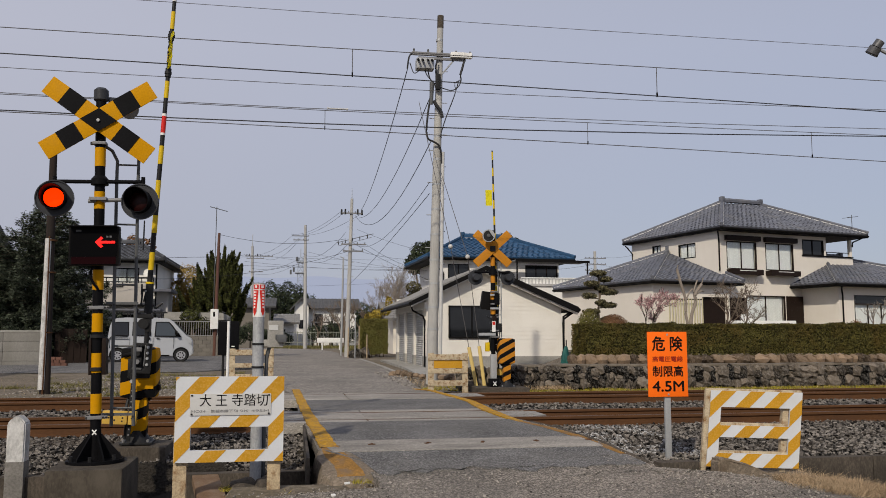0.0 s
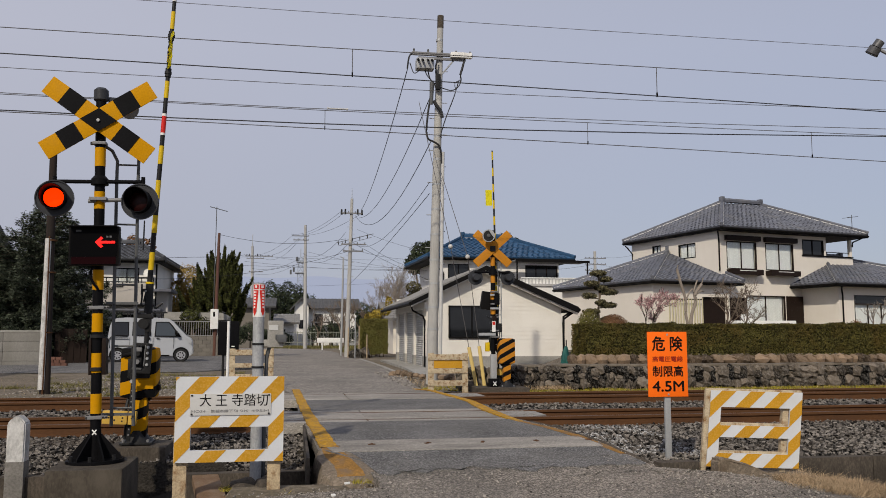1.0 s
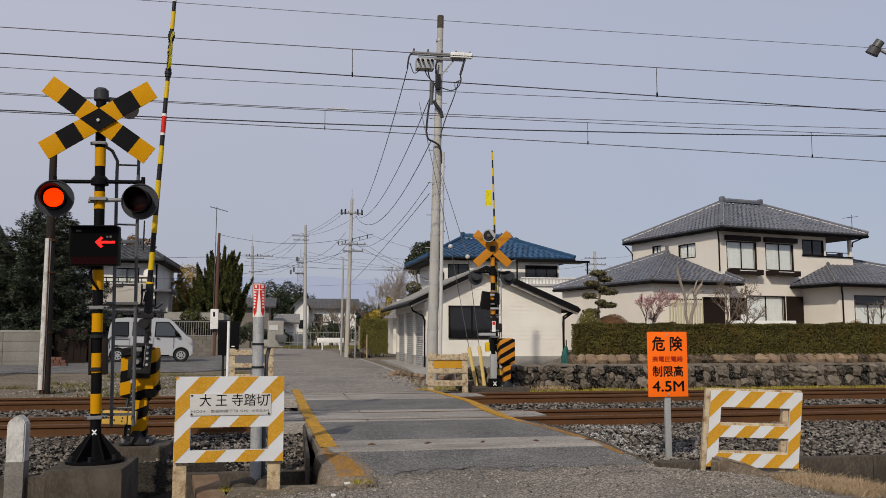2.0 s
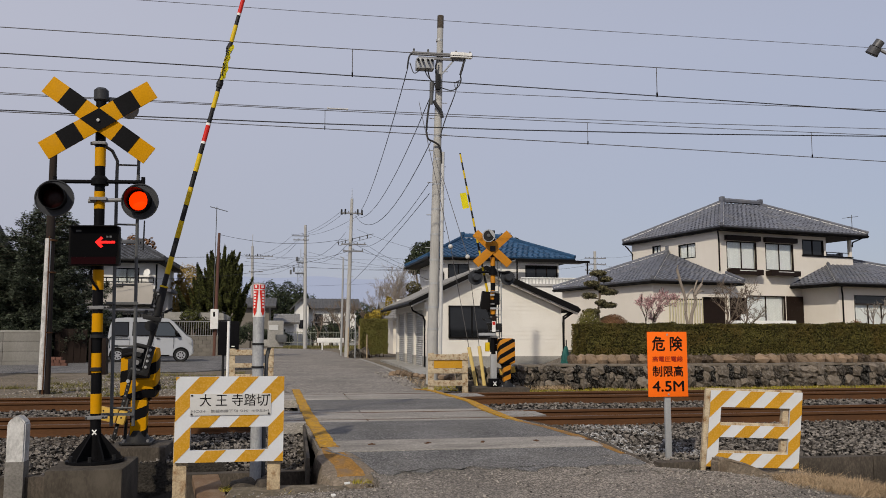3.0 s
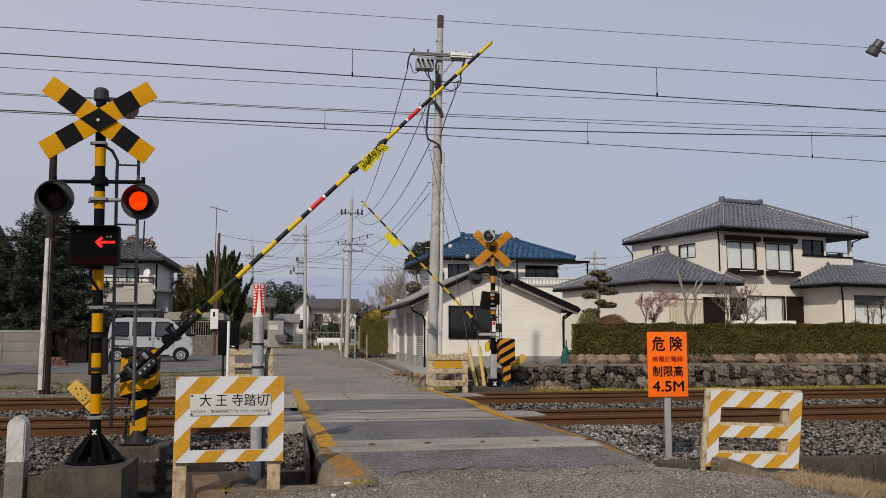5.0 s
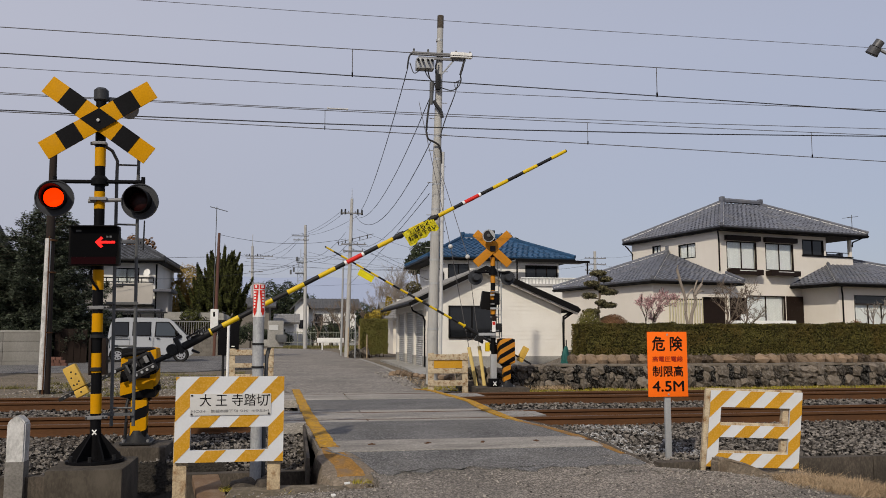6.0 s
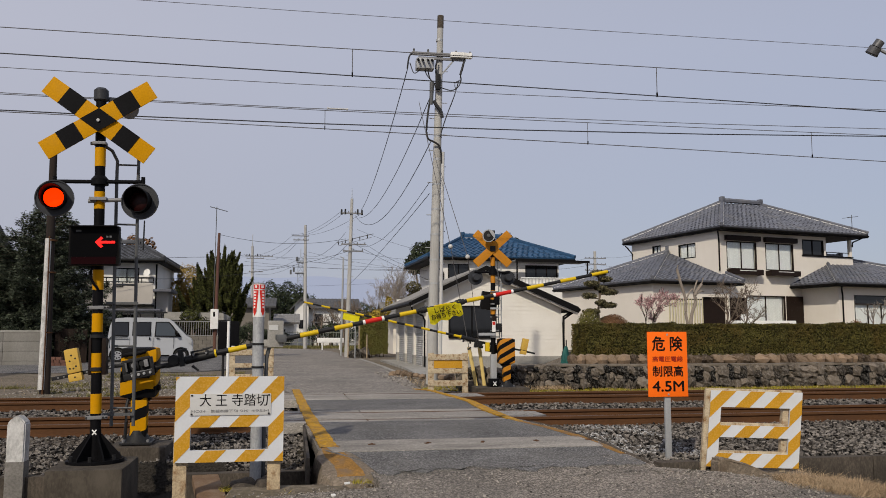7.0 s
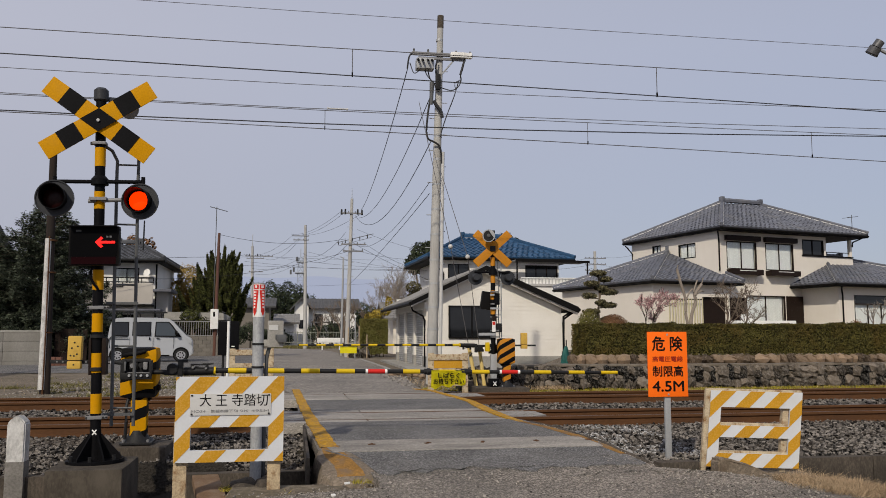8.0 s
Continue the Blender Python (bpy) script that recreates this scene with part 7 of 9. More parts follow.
for pts, r in (([(-0.50, -0.14, 8.48), (-0.60, -0.15, 8.40), (-0.645, -0.15, 8.22), (-0.66, -0.12, 8.05)], 0.022),
               ([(-0.60, -0.16, 8.20), (-0.50, -0.18, 7.93), (-0.36, -0.2, 8.0), (-0.30, -0.22, 8.08)], 0.012),
               ([(-0.14, -0.2, 8.02), (-0.08, -0.22, 7.78), (0.04, -0.22, 7.62), (0.10, -0.2, 7.5)], 0.016),
               ([(-0.22, -0.2, 8.02), (-0.16, -0.24, 7.86), (-0.02, -0.22, 7.72), (0.06, -0.2, 7.66)], 0.014),
               ([(-0.02, -0.2, 7.66), (-0.07, -0.2, 7.3), (-0.13, -0.2, 6.9), (-0.17, -0.2, 6.45), (-0.13, -0.2, 6.22), (0.02, -0.2, 6.14), (0.16, -0.18, 6.05), (0.22, -0.16, 5.85), (0.23, -0.15, 5.6)], 0.026),
               ([(0.84, -0.15, 8.40), (0.80, -0.16, 8.22), (0.72, -0.17, 7.95)], 0.030),
               ([(0.72, -0.17, 7.95), (0.74, -0.18, 7.8), (0.66, -0.18, 7.62), (0.50, -0.18, 7.52), (0.30, -0.18, 7.55), (0.14, -0.16, 7.62)], 0.014),
               ([(0.70, -0.17, 7.80), (0.58, -0.17, 7.72), (0.60, -0.17, 7.58), (0.70, -0.17, 7.68), (0.72, -0.17, 7.9)], 0.010),
               ([(0.68, -0.16, 7.78), (0.55, -0.16, 7.35), (0.40, -0.15, 6.95), (0.28, -0.14, 6.6), (0.20, -0.13, 6.3)], 0.013),
               ([(0.02, -0.18, 7.22), (0.10, -0.2, 7.08), (0.20, -0.2, 6.95), (0.24, -0.18, 6.78)], 0.045),
               ([(0.10, -0.2, 8.3), (0.06, -0.24, 8.05), (0.10, -0.22, 7.8), (0.18, -0.2, 7.6)], 0.022)):
    part("pole_cable", path_tube(smooth(pts), r, 8), CABLE, main)
part("conduit", tubes(((0.19, -0.16, 0.3), (0.27, -0.13, 5.9), 0.045, 0.042), seg=12), PLATE_GREY, main)
part("terminal_block", boxes(((0.13, -0.19, 7.72), (0.13, 0.12, 0.40)), bevel=0.02), DARK_METAL, main)
part("cable_head", tubes(((-0.03, -0.2, 7.70), (-0.05, -0.2, 7.12), 0.062, 0.045), seg=12), GREY_METAL, main)
part("top_band", tubes(((0.20, 0, 8.86), (0.20, 0, 8.92), 0.094), seg=16), GALV, main)
part("top_sleeve", tubes(((0.2225, 0, 9.22), (0.231, 0, 9.56), 0.084, 0.084), seg=16), CONCRETE_DARK, main)
part("crossarm", boxes(((0.20, -0.12, 8.36), (1.15, 0.06, 0.06))), STEEL_MID, main)
for z in (1.35, 1.9, 2.5, 3.1, 3.75, 4.4, 5.05, 5.7, 6.3, 6.9):
    part("band", tubes(((0.025 * z / 1, 0, z), (0.025 * z, 0, z + 0.05), 0.155 - 0.0075 * z), seg=16), GALV, main)

p2 = utility_pole((3.15, 50, -0.1), (3.36, 50, 9.24), 0.145, 0.085, [(8.45, -0.45, 0.85), (6.6, -0.4, 1.05), (6.2, -0.3, 0.9)], "concrete utility pole along the village road")
for x, z in ((-0.40, 8.56), (-0.18, 8.58), (0.55, 8.58), (0.80, 8.56)):
    part("insulator", tubes(((x, -0.12, z - 0.20), (x, -0.12, z + 0.12), 0.065, 0.045), seg=8), DARK_METAL, p2)
part("crossarm", tubes(((-0.55, 2.4, 6.95), (1.25, -2.6, 6.95), 0.02), ((-0.45, 2.4, 6.75), (1.15, -2.6, 6.75), 0.012), seg=6), STEEL_MID, p2)
for k in range(5):
    part("insulator", tubes(((-0.45 + 0.36 * k, 2.1 - 1.0 * k, 6.80), (-0.45 + 0.36 * k, 2.1 - 1.0 * k, 7.0), 0.03, 0.02), seg=8), DARK_METAL, p2)
part("spike", tubes(((0.21, 0, 9.3), (0.21, 0, 9.95), 0.025, 0.015), seg=6), GALV, p2)
utility_pole((1.25, 84, -0.1), (1.1, 84, 12.0), 0.19, 0.12, [(11.0, -1.4, 0.2), (10.6, -1.3, 0.2)], "concrete utility pole at the road bend", steps=False)
p4 = utility_pole((-4.55, 100, -0.1), (-4.7, 100, 11.5), 0.2, 0.13, [(10.4, -1.0, 2.2), (10.15, -0.8, 1.2), (8.6, -0.5, 1.1), (7.3, 0.0, 1.2)], "distant concrete utility pole", steps=False)
for x, z, r in ((-0.75, 10.58, 0.09), (-0.45, 10.6, 0.1), (0.45, 10.6, 0.1), (0.8, 10.56, 0.08), (1.7, 10.52, 0.06), (2.1, 10.5, 0.06)):
    part("insulator", tubes(((x, -0.12, z - 0.16), (x, -0.12, z + 0.08), r * 0.7, r * 0.4), seg=8), DARK_METAL, p4)
part("spike", tubes(((-0.15, 0, 11.5), (-0.15, 0, 13.0), 0.05, 0.03), seg=6), GALV, p4)
utility_pole((29.5, 80, 0), (29.5, 80, 9.5), 0.2, 0.13, [(8.8, -1.1, 1.1), (8.2, -1.1, 1.1), (7.6, -1.1, 1.1)], "distant concrete utility pole behind the houses", steps=False)
sl = thing("lamp_pole", (2.93, 52, -0.1), "slim grey steel pole beside the utility pole", "pole")
part("shaft", tubes(((0, 0, 0), (0.08, 0, 6.0), 0.07, 0.05), seg=10), GALV, sl)
part("hook", tubes(((0.08, 0, 6.0), (-0.12, 0, 6.05), 0.03), seg=8), GALV, sl)
pr = bmesh.new()
bmesh.ops.create_uvsphere(pr, u_segments=12, v_segments=8, radius=0.06, matrix=Matrix.Diagonal((1, 0.4, 1.2, 1)))
sm = thing("traffic_mirror", (3.45, 47.5, -0.1), "small round white traffic mirror on a pole", "mirror")
part("post", tubes(((0, 0, 0), (0, 0, 2.2), 0.03), seg=8), GALV, sm)
d = part("mirror_face", pr, WHITE, sm)
d.location = (0, -0.05, 2.3)

# concrete pole by the tracks with a white marker strip
POLE_STAINED = material("rust_stained_pole", (0.022, 0.018, 0.016), 0.9, vary=0.35, scale=3, fine=50, bump=0.3, stain=(0.042, 0.026, 0.02), stain_amount=0.8, stain_scale=3, stretch=(3, 3, 0.3))
cp = thing("trackside_pole", (-5.205, 19.6, -0.12), "old rust-stained trackside pole with a pale conduit up its side", "pole")
part("shaft", tubes(((0, 0, 0), (-0.05, 0, 5.6), 0.112, 0.075), seg=14), POLE_STAINED, cp)
part("conduit", tubes(((-0.052, -0.085, 0.1), (-0.048, -0.075, 3.35), 0.072, 0.064), seg=12), MILESTONE, cp)
part("cable", path_tube(smooth([(-0.01, -0.135, 0), (-0.005, -0.125, 1.6), (-0.02, -0.115, 3.4)], 4), 0.018), RUST, cp)
for z in (1.3, 2.6, 3.3):
    part("band", tubes(((-0.01, 0, z), (-0.01, 0, z + 0.03), 0.124), seg=14), RUST, cp)

# rust-red pole with a white meter box and aerial mast
rp = thing("yard_pole", (-4.0, 46, -0.05), "rust-red steel yard pole with a white meter box", "pole")
part("shaft", tubes(((0, 0, 0), (0.1, 0, 6.6), 0.10, 0.07), seg=10), RUST_POLE, rp)
part("meter_box", box(bmesh.new(), (-0.02, -0.16, 2.05), (0.40, 0.2, 1.05), bevel=0.03), WHITE, rp, "white meter box")
part("meter_window", boxes(((-0.03, -0.265, 2.3), (0.10, 0.012, 0.25))), TRIM_DARK, rp)
am = thing("aerial_mast", (-4.2, 47, 0), "thin rooftop television aerial", "aerial")
part("mast", tubes(((0, 0, 0), (0.05, 0, 8.1), 0.02), seg=6), GREY_METAL, am)
part("boom", tubes(((-0.3, 0, 8.1), (0.65, 0, 7.85), 0.018), seg=6), GREY_METAL, am)
for k in range(5):
    part("element", tubes(((-0.25 + 0.2 * k, -0.25, 8.08 - 0.05 * k), (-0.25 + 0.2 * k, 0.25, 8.08 - 0.05 * k), 0.01), seg=5), GREY_METAL, am)


def wire(name, pts, r, label, mat=CABLE_GREY, group="overhead wires"):
    return tagged(part(name, path_tube(pts, r, 5), mat), label, "wire", group)


def line3(a, b, c, k=16):
    """Smooth curve through three points of a wire span (parabola)."""
    a, b, c = Vector(a), Vector(b), Vector(c)
    tm = (b.x - a.x) / (c.x - a.x)
    out = []
    for i in range(k + 1):
        t = -0.9 + 2.8 * i / k
        l0 = (t - tm) * (t - 1) / ((0 - tm) * (0 - 1))
        l1 = t * (t - 1) / (tm * (tm - 1))
        l2 = t * (t - tm) / (1 - tm)
        out.append(a * l0 + b * l1 + c * l2)
    return out


mess1 = line3((-5.78, 12.15, 5.35), (2.15, 12.15, 5.315), (12.29, 12.15, 5.31))
cont1 = line3((-5.76, 12.15, 4.99), (2.15, 12.15, 4.90), (12.25, 12.15, 4.74))
mess2 = line3((-7.63, 16.2, 5.51), (2.87, 16.2, 5.46), (16.3, 16.2, 5.50))
cont2 = line3((-7.61, 16.2, 5.19), (2.87, 16.2, 5.07), (16.24, 16.2, 4.82))
wire("messenger_wire", mess1, 0.0064, "thin overhead messenger wire above the near track")
wire("contact_wire", cont1, 0.0085, "overhead contact wire above the near track", CABLE)
wire("messenger_wire", mess2, 0.0072, "thin overhead messenger wire above the far track")
wire("contact_wire", cont2, 0.0085, "overhead contact wire above the far track", CABLE_GREY)
wire("feeder_wire", line3((-8.98, 19.0, 6.86), (3.36, 19.0, 6.80), (19.17, 19.0, 6.98)), 0.0076, "overhead feeder wire along the railway")
wire("feeder_wire", line3((-9.04, 19.2, 6.36), (3.4, 19.2, 6.31), (19.33, 19.2, 6.56)), 0.0085, "overhead feeder wire along the railway")
wire("feeder_wire", line3((-8.83, 18.8, 5.87), (3.33, 18.8, 5.88), (18.92, 18.8, 6.32)), 0.0136, "thick black overhead feeder cable along the railway", CABLE)
wire("ground_wire", line3((-9.28, 19.4, 8.71), (3.44, 19.4, 8.66), (19.71, 19.4, 8.72)), 0.0068, "thin overhead ground wire high above the railway")


def at_x(pts, x):
    for p, q in zip(pts, pts[1:]):
        if p.x <= x <= q.x:
            return p.lerp(q, (x - p.x) / (q.x - p.x))


for top, bot, x in ((mess1, cont1, 0.80), (mess1, cont1, 5.55), (mess1, cont1, -4.6), (mess2, cont2, 0.55), (mess2, cont2, 5.87), (mess2, cont2, 10.9)):
    a, b = at_x(top, x), at_x(bot, x)
    dr = tagged(part("dropper", tubes((a, b, 0.006), seg=5), CABLE_GREY), "thin dropper wire with a small clamp", "dropper", "droppers of the overhead line")
    part("clamp", boxes((b + Vector((0, 0, 0.02)), (0.02, 0.02, 0.07))), TRIM_DARK, dr)
# distribution wires from pole to pole
for (a, b, d, r) in (((2.81, 21.05, 7.99), (3.94, 50, 8.62), 0.44, 0.020), ((3.38, 21.0, 7.22), (3.81, 50, 8.10), 0.78, 0.018), ((3.41, 21, 6.08), (3.54, 50, 8.26), 1.25, 0.018),
                     ((3.37, 21, 5.01), (3.29, 50, 6.77), 0.92, 0.012), ((3.37, 21, 4.72), (3.19, 50, 4.09), 0.12, 0.014), 
                     ((2.70, 50, 8.44), (-0.23, 84, 11.06), 0.42, 0.016), ((2.87, 50, 8.35), (0.26, 84, 11.01), 0.40, 0.016), ((3.94, 50, 8.37), (0.86, 84, 11.03), 0.40, 0.016),
                     ((-3.93, 46, 6.48), (3.02, 50, 6.83), 0.38, 0.016), ((-5.12, 100, 10.22), (-24.0, 95, 9.6), 0.1, 0.02), ((-4.8, 100, 10.36), (17.66, 110, 11.13), 0.2, 0.02), ((-5.16, 90, 8.42), (16.06, 100, 9.0), 0.1, 0.02), ((3.0, 50, 7.2), (0.9, 84, 9.2), 0.8, 0.018), ((3.4, 50, 6.8), (1.1, 84, 8.8), 0.9, 0.018), ((3.7, 50, 7.4), (12.2, 48, 5.6), 0.5, 0.012), ((1.1, 84, 9.4), (29, 80, 8.1), 1.4, 0.018), ((1.1, 84, 9.0), (-4.7, 100, 8.9), 0.6, 0.018), ((0.9, 84, 8.5), (-4.7, 100, 8.3), 0.6, 0.018), ((3.2, 50, 6.3), (8.0, 46, 5.4), 0.3, 0.012), ((0.0, 84, 11.1), (-5.6, 100, 10.5), 0.8, 0.018), ((0.5, 84, 10.7), (-4.0, 100, 10.5), 0.7, 0.018), ((0.9, 84, 11.1), (-3.2, 100, 10.0), 0.9, 0.018),
                     ((3.2, 50, 6.1), (-12, 46, 4.4), 0.9, 0.016), ((3.6, 50, 6.5), (28, 70, 5.5), 2.4, 0.016),
                     ((4.1, 50, 6.6), (12, 60, 6.0), 0.8, 0.014), ((-5.6, 100, 10.4), (-40, 95, 10.0), 0.6, 0.02), ((-3.2, 100, 10.4), (20, 110, 10.2), 0.6, 0.02),
                     ((-5.6, 100, 9.7), (29, 80, 8.5), 1.0, 0.02), ((-25, 70, 5.4), (9, 95, 7.0), 0.5, 0.016), ((29, 80, 8.9), (15, 70, 8.0), 0.8, 0.014), ((30.4, 80, 8.9), (40, 85, 12), 0.8, 0.014),
                     ((29, 80, 8.3), (55, 85, 8.2), 0.8, 0.014), ((29, 80, 7.8), (55, 85, 7.7), 0.8, 0.014)):
    wire("power_cable", sag(a, b, d), r * 0.62, "black overhead power cable between utility poles", CABLE, "power cables")

rod = tagged(part("strain_insulator", tubes(((0.72, 19.2, 6.322), (1.15, 19.2, 6.32), 0.016), ((0.70, 19.2, 6.322), (0.73, 19.2, 6.322), 0.03), ((1.14, 19.2, 6.32), (1.17, 19.2, 6.32), 0.03), seg=8), INSULATOR), "pale rod insulator set in an overhead wire", "insulator")
# portal frames that carry the overhead line, either side of the crossing
for px in (-13.5, 25.0):
    po = thing("catenary_portal", (px, 15.0, -0.3), "grey steel portal carrying the overhead line", "catenary portal", "catenary portals")
    for y in (-5.0, 5.6):
        part("post", tubes(((0, y, 0), (0, y, 9.4), 0.14, 0.12), seg=12), POLE_CONC, po)
    part("beam", boxes(((0, 0.3, 7.6), (0.2, 10.8, 0.25))), GALV, po)
    for pts, y in ((mess1, 12.15), (mess2, 16.2)):
        z = at_x(pts, px).z + 0.3
        part("hanger", tubes(((0, y - 15, 7.6), (0, y - 15, z), 0.03), seg=6), GALV, po)
        part("registration_arm", tubes(((0, y - 15, z), (0, y - 15, z - 0.75), 0.02), seg=6), GALV, po)
    for y, z in ((19.0, 7.2), (19.2, 6.6), (18.8, 6.1), (19.4, 9.0)):
        part("insulator", tubes(((0, y - 15, 6.0), (0, y - 15, z + 0.25), 0.03), seg=8), INSULATOR, po)

# floodlight reaching in from beside the railway
LAMP_GREY = material("weathered_lamp_grey", (0.11, 0.11, 0.115), 0.45, metal=0.5, vary=0.25, scale=20, bump=0.1)
fl = thing("floodlight", (7.75, 9.0, -0.3), "grey cylindrical floodlight on a trackside mast", "floodlight")
part("mast", tubes(((0, 0, 0), (0, 0, 5.2), 0.07, 0.06), seg=12), GALV, fl)
part("bracket", tubes(((0, 0, 4.875), (-0.580, 0.030, 4.875), 0.025), ((-0.580, 0.030, 4.875), (-0.747, 0.030, 4.951), 0.022), seg=8), GALV, fl)
body = tubes(((-0.703, 0.000, 5.022), (-0.747, 0.030, 4.951), 0.056, 0.058), ((-0.747, 0.030, 4.951), (-0.779, 0.070, 4.881), 0.072, 0.076), seg=20)
part("lamp_body", body, LAMP_GREY, fl)
part("lamp_rim", tubes(((-0.779, 0.070, 4.881), (-0.783, 0.075, 4.872), 0.079), seg=20), DARK_METAL, fl)


# ---------------------------------------------------------------- walls, hedges, yard
PANEL_GREY = material("stained_panel", (0.195, 0.187, 0.17), 0.9, vary=0.25, scale=1.5, fine=40, bump=0.3, stain=(0.17, 0.16, 0.14), stain_amount=0.65, stain_scale=1.3, stretch=(1, 1, 0.5), per_object=0.3)
lw = thing("boundary_wall", (0, 33.5, 0), "grey concrete panel wall at the yard edge", "wall", kind="structure")
for j in range(4):
    for k in range(5):
        x0 = -16.07 + k * 1.42
        part("panel", box(bmesh.new(), (x0 + 0.71, 0, 0.02 + j * 0.36), (1.41, 0.12, 0.355), bevel=0.008), PANEL_GREY, lw)
part("cap_stone", boxes(((-12.5, 0, 1.30), (7.15, 0.16, 0.06)), bevel=0.01), CONCRETE_PALE, lw)
# added boards: their near-black colour stands in for deep shade under the cedars
df = thing("shade_boards", (0, 35.2, 0), "near-black boards standing in for the deep shade under the cedars", "fence", kind="structure")
for k in range(5):
    part("board", boxes(((-8.95 + k * 0.24, 0, 0.65), (0.225, 0.04, 1.5))), BROWN_FRAME, df)
bk = thing("brick_stack", (-8.15, 32.6, -0.06), "small stack of red bricks on the dirt", "bricks")
for j in range(4):
    for k in range(3 - j // 3):
        part("brick", boxes(((-0.35 + k * 0.20 + 0.06 * (j % 2), 0.03 * j, 0.05 + j * 0.11), (0.185, 0.2, 0.10)), bevel=0.006), BRICK_RED, bk)

RAIL_PALE = material("pale_aluminium_rail", (0.24, 0.24, 0.235), 0.5, metal=0.2, vary=0.1, bump=0.03)
bw = thing("block_wall", (0, 46, 0.14), "low brown concrete block wall with a grey railing", "wall", kind="structure")
for j in range(5):
    for k in range(10):
        part("block", boxes(((-7.4 + k * 0.40 + (0.2 if j % 2 else 0), 0, 0.05 + j * 0.205), (0.39, 0.12, 0.195)), bevel=0.006), BLOCK_GREY, bw)
part("top_rail", boxes(((-5.2, 0, 1.74), (4.0, 0.05, 0.05)), ((-5.2, 0, 1.00), (4.0, 0.05, 0.04))), RAIL_PALE, bw)
for k in range(33):
    part("baluster", boxes(((-7.1 + k * 0.12, 0, 1.37), (0.026, 0.03, 0.74))), RAIL_PALE, bw)
cpk = thing("carport", (0, 47.5, 0), "low carport with a pale rounded sheet roof", "carport")
cr = bmesh.new()
prism(cr, [(-6.75, 1.97), (-3.40, 1.97), (-3.40, 2.10), (-3.52, 2.27), (-3.75, 2.36), (-6.75, 2.40)], 3.2, Matrix.Translation((0, 2.5, 0)) @ UPRIGHT)
part("roof", cr, CONCRETE_PALE, cpk)
for k in range(5):
    part("roof_rib", boxes(((-6.5 + 0.7 * k, 0.9, 2.405), (0.05, 3.15, 0.03))), ROOF_SHEET, cpk)
part("back_wall", boxes(((-5.1, 2.4, 1.0), (3.3, 0.1, 1.95))), BROWN_FRAME, cpk)
for x in (-6.6, -3.5):
    part("post", boxes(((x, -0.5, 1.0), (0.1, 0.1, 1.95))), GREY_METAL, cpk)


def leaf_box(x0, x1, y0, y1, z0, z1, n, seed, bulge=0.07):
    """Points and normals near the faces of a clipped hedge."""
    r = np.random.default_rng(seed)
    dx, dy, dz = x1 - x0, y1 - y0, z1 - z0
    areas = np.array([dx * dz, dx * dy, dy * dz, dy * dz])
    pick = r.choice(4, n, p=areas / areas.sum())
    u, v = r.random(n), r.random(n)
    d = np.abs(r.normal(scale=0.045, size=n))
    pts, nor = np.zeros((n, 3)), np.zeros((n, 3))
    for f in range(4):
        m = pick == f
        if f == 0:
            pts[m] = np.stack([x0 + u[m] * dx, y0 + d[m], z0 + v[m] * dz], 1)
            nor[m] = (0, -1, 0.1)
        elif f == 1:
            pts[m] = np.stack([x0 + u[m] * dx, y0 + v[m] * dy, z1 - d[m]], 1)
            nor[m] = (0, 0, 1)
        else:
            s = x0 + d[m] if f == 2 else x1 - d[m]
            pts[m] = np.stack([s, y0 + u[m] * dy, z0 + v[m] * dz], 1)
            nor[m] = (-1 if f == 2 else 1, 0, 0.1)
    for i in range(n):
        k = noise.noise((pts[i, 0] * 1.7, pts[i, 1] * 1.7, pts[i, 2] * 2.5)) + 0.5 * noise.noise((pts[i, 0] * 5, pts[i, 1] * 5, pts[i, 2] * 5))
        pts[i] += nor[i] * k * bulge
    return pts, nor


def hedge(x0, x1, y0, y1, z0, z1, n, size, label, seed, mat=None):
    h = thing("hedge", (0, 0, 0), label, "hedge", "clipped hedges")
    # dark box behind the leaves, painted as the hedge's shaded inside
    part("hedge_shade_core", boxes((((x0 + x1) / 2, (y0 + y1) / 2, (z0 + z1) / 2), (x1 - x0 - 0.16, y1 - y0 - 0.16, z1 - z0 - 0.14))), GAP_SHADE, h)
    pts, nor = leaf_box(x0, x1, y0, y1, z0, z1, n, seed)
    tagged(part("foliage", leaf_mesh(pts, size, nor, 1.5, 0.8, seed), mat or HEDGE_LEAF, h), kind="stuff")


hedge(7.16, 18.5, 20.45, 21.3, 0.60, 1.43, 66000, 0.032, "long clipped green hedge on top of the stone wall", 11)
hedge(3.95, 5.45, 49.0, 51.0, 0.1, 2.1, 20000, 0.05, "square clipped olive hedge by the village road", 12, mat=HEDGE_OLIVE)
part_trunks = bpy.data.objects["hedge.001"]
for k in range(6):
    part("stem", tubes(((4.1 + 0.24 * k, 50, -0.1), (4.15 + 0.24 * k, 50.05, 0.4), 0.03), seg=6), BARK, part_trunks)


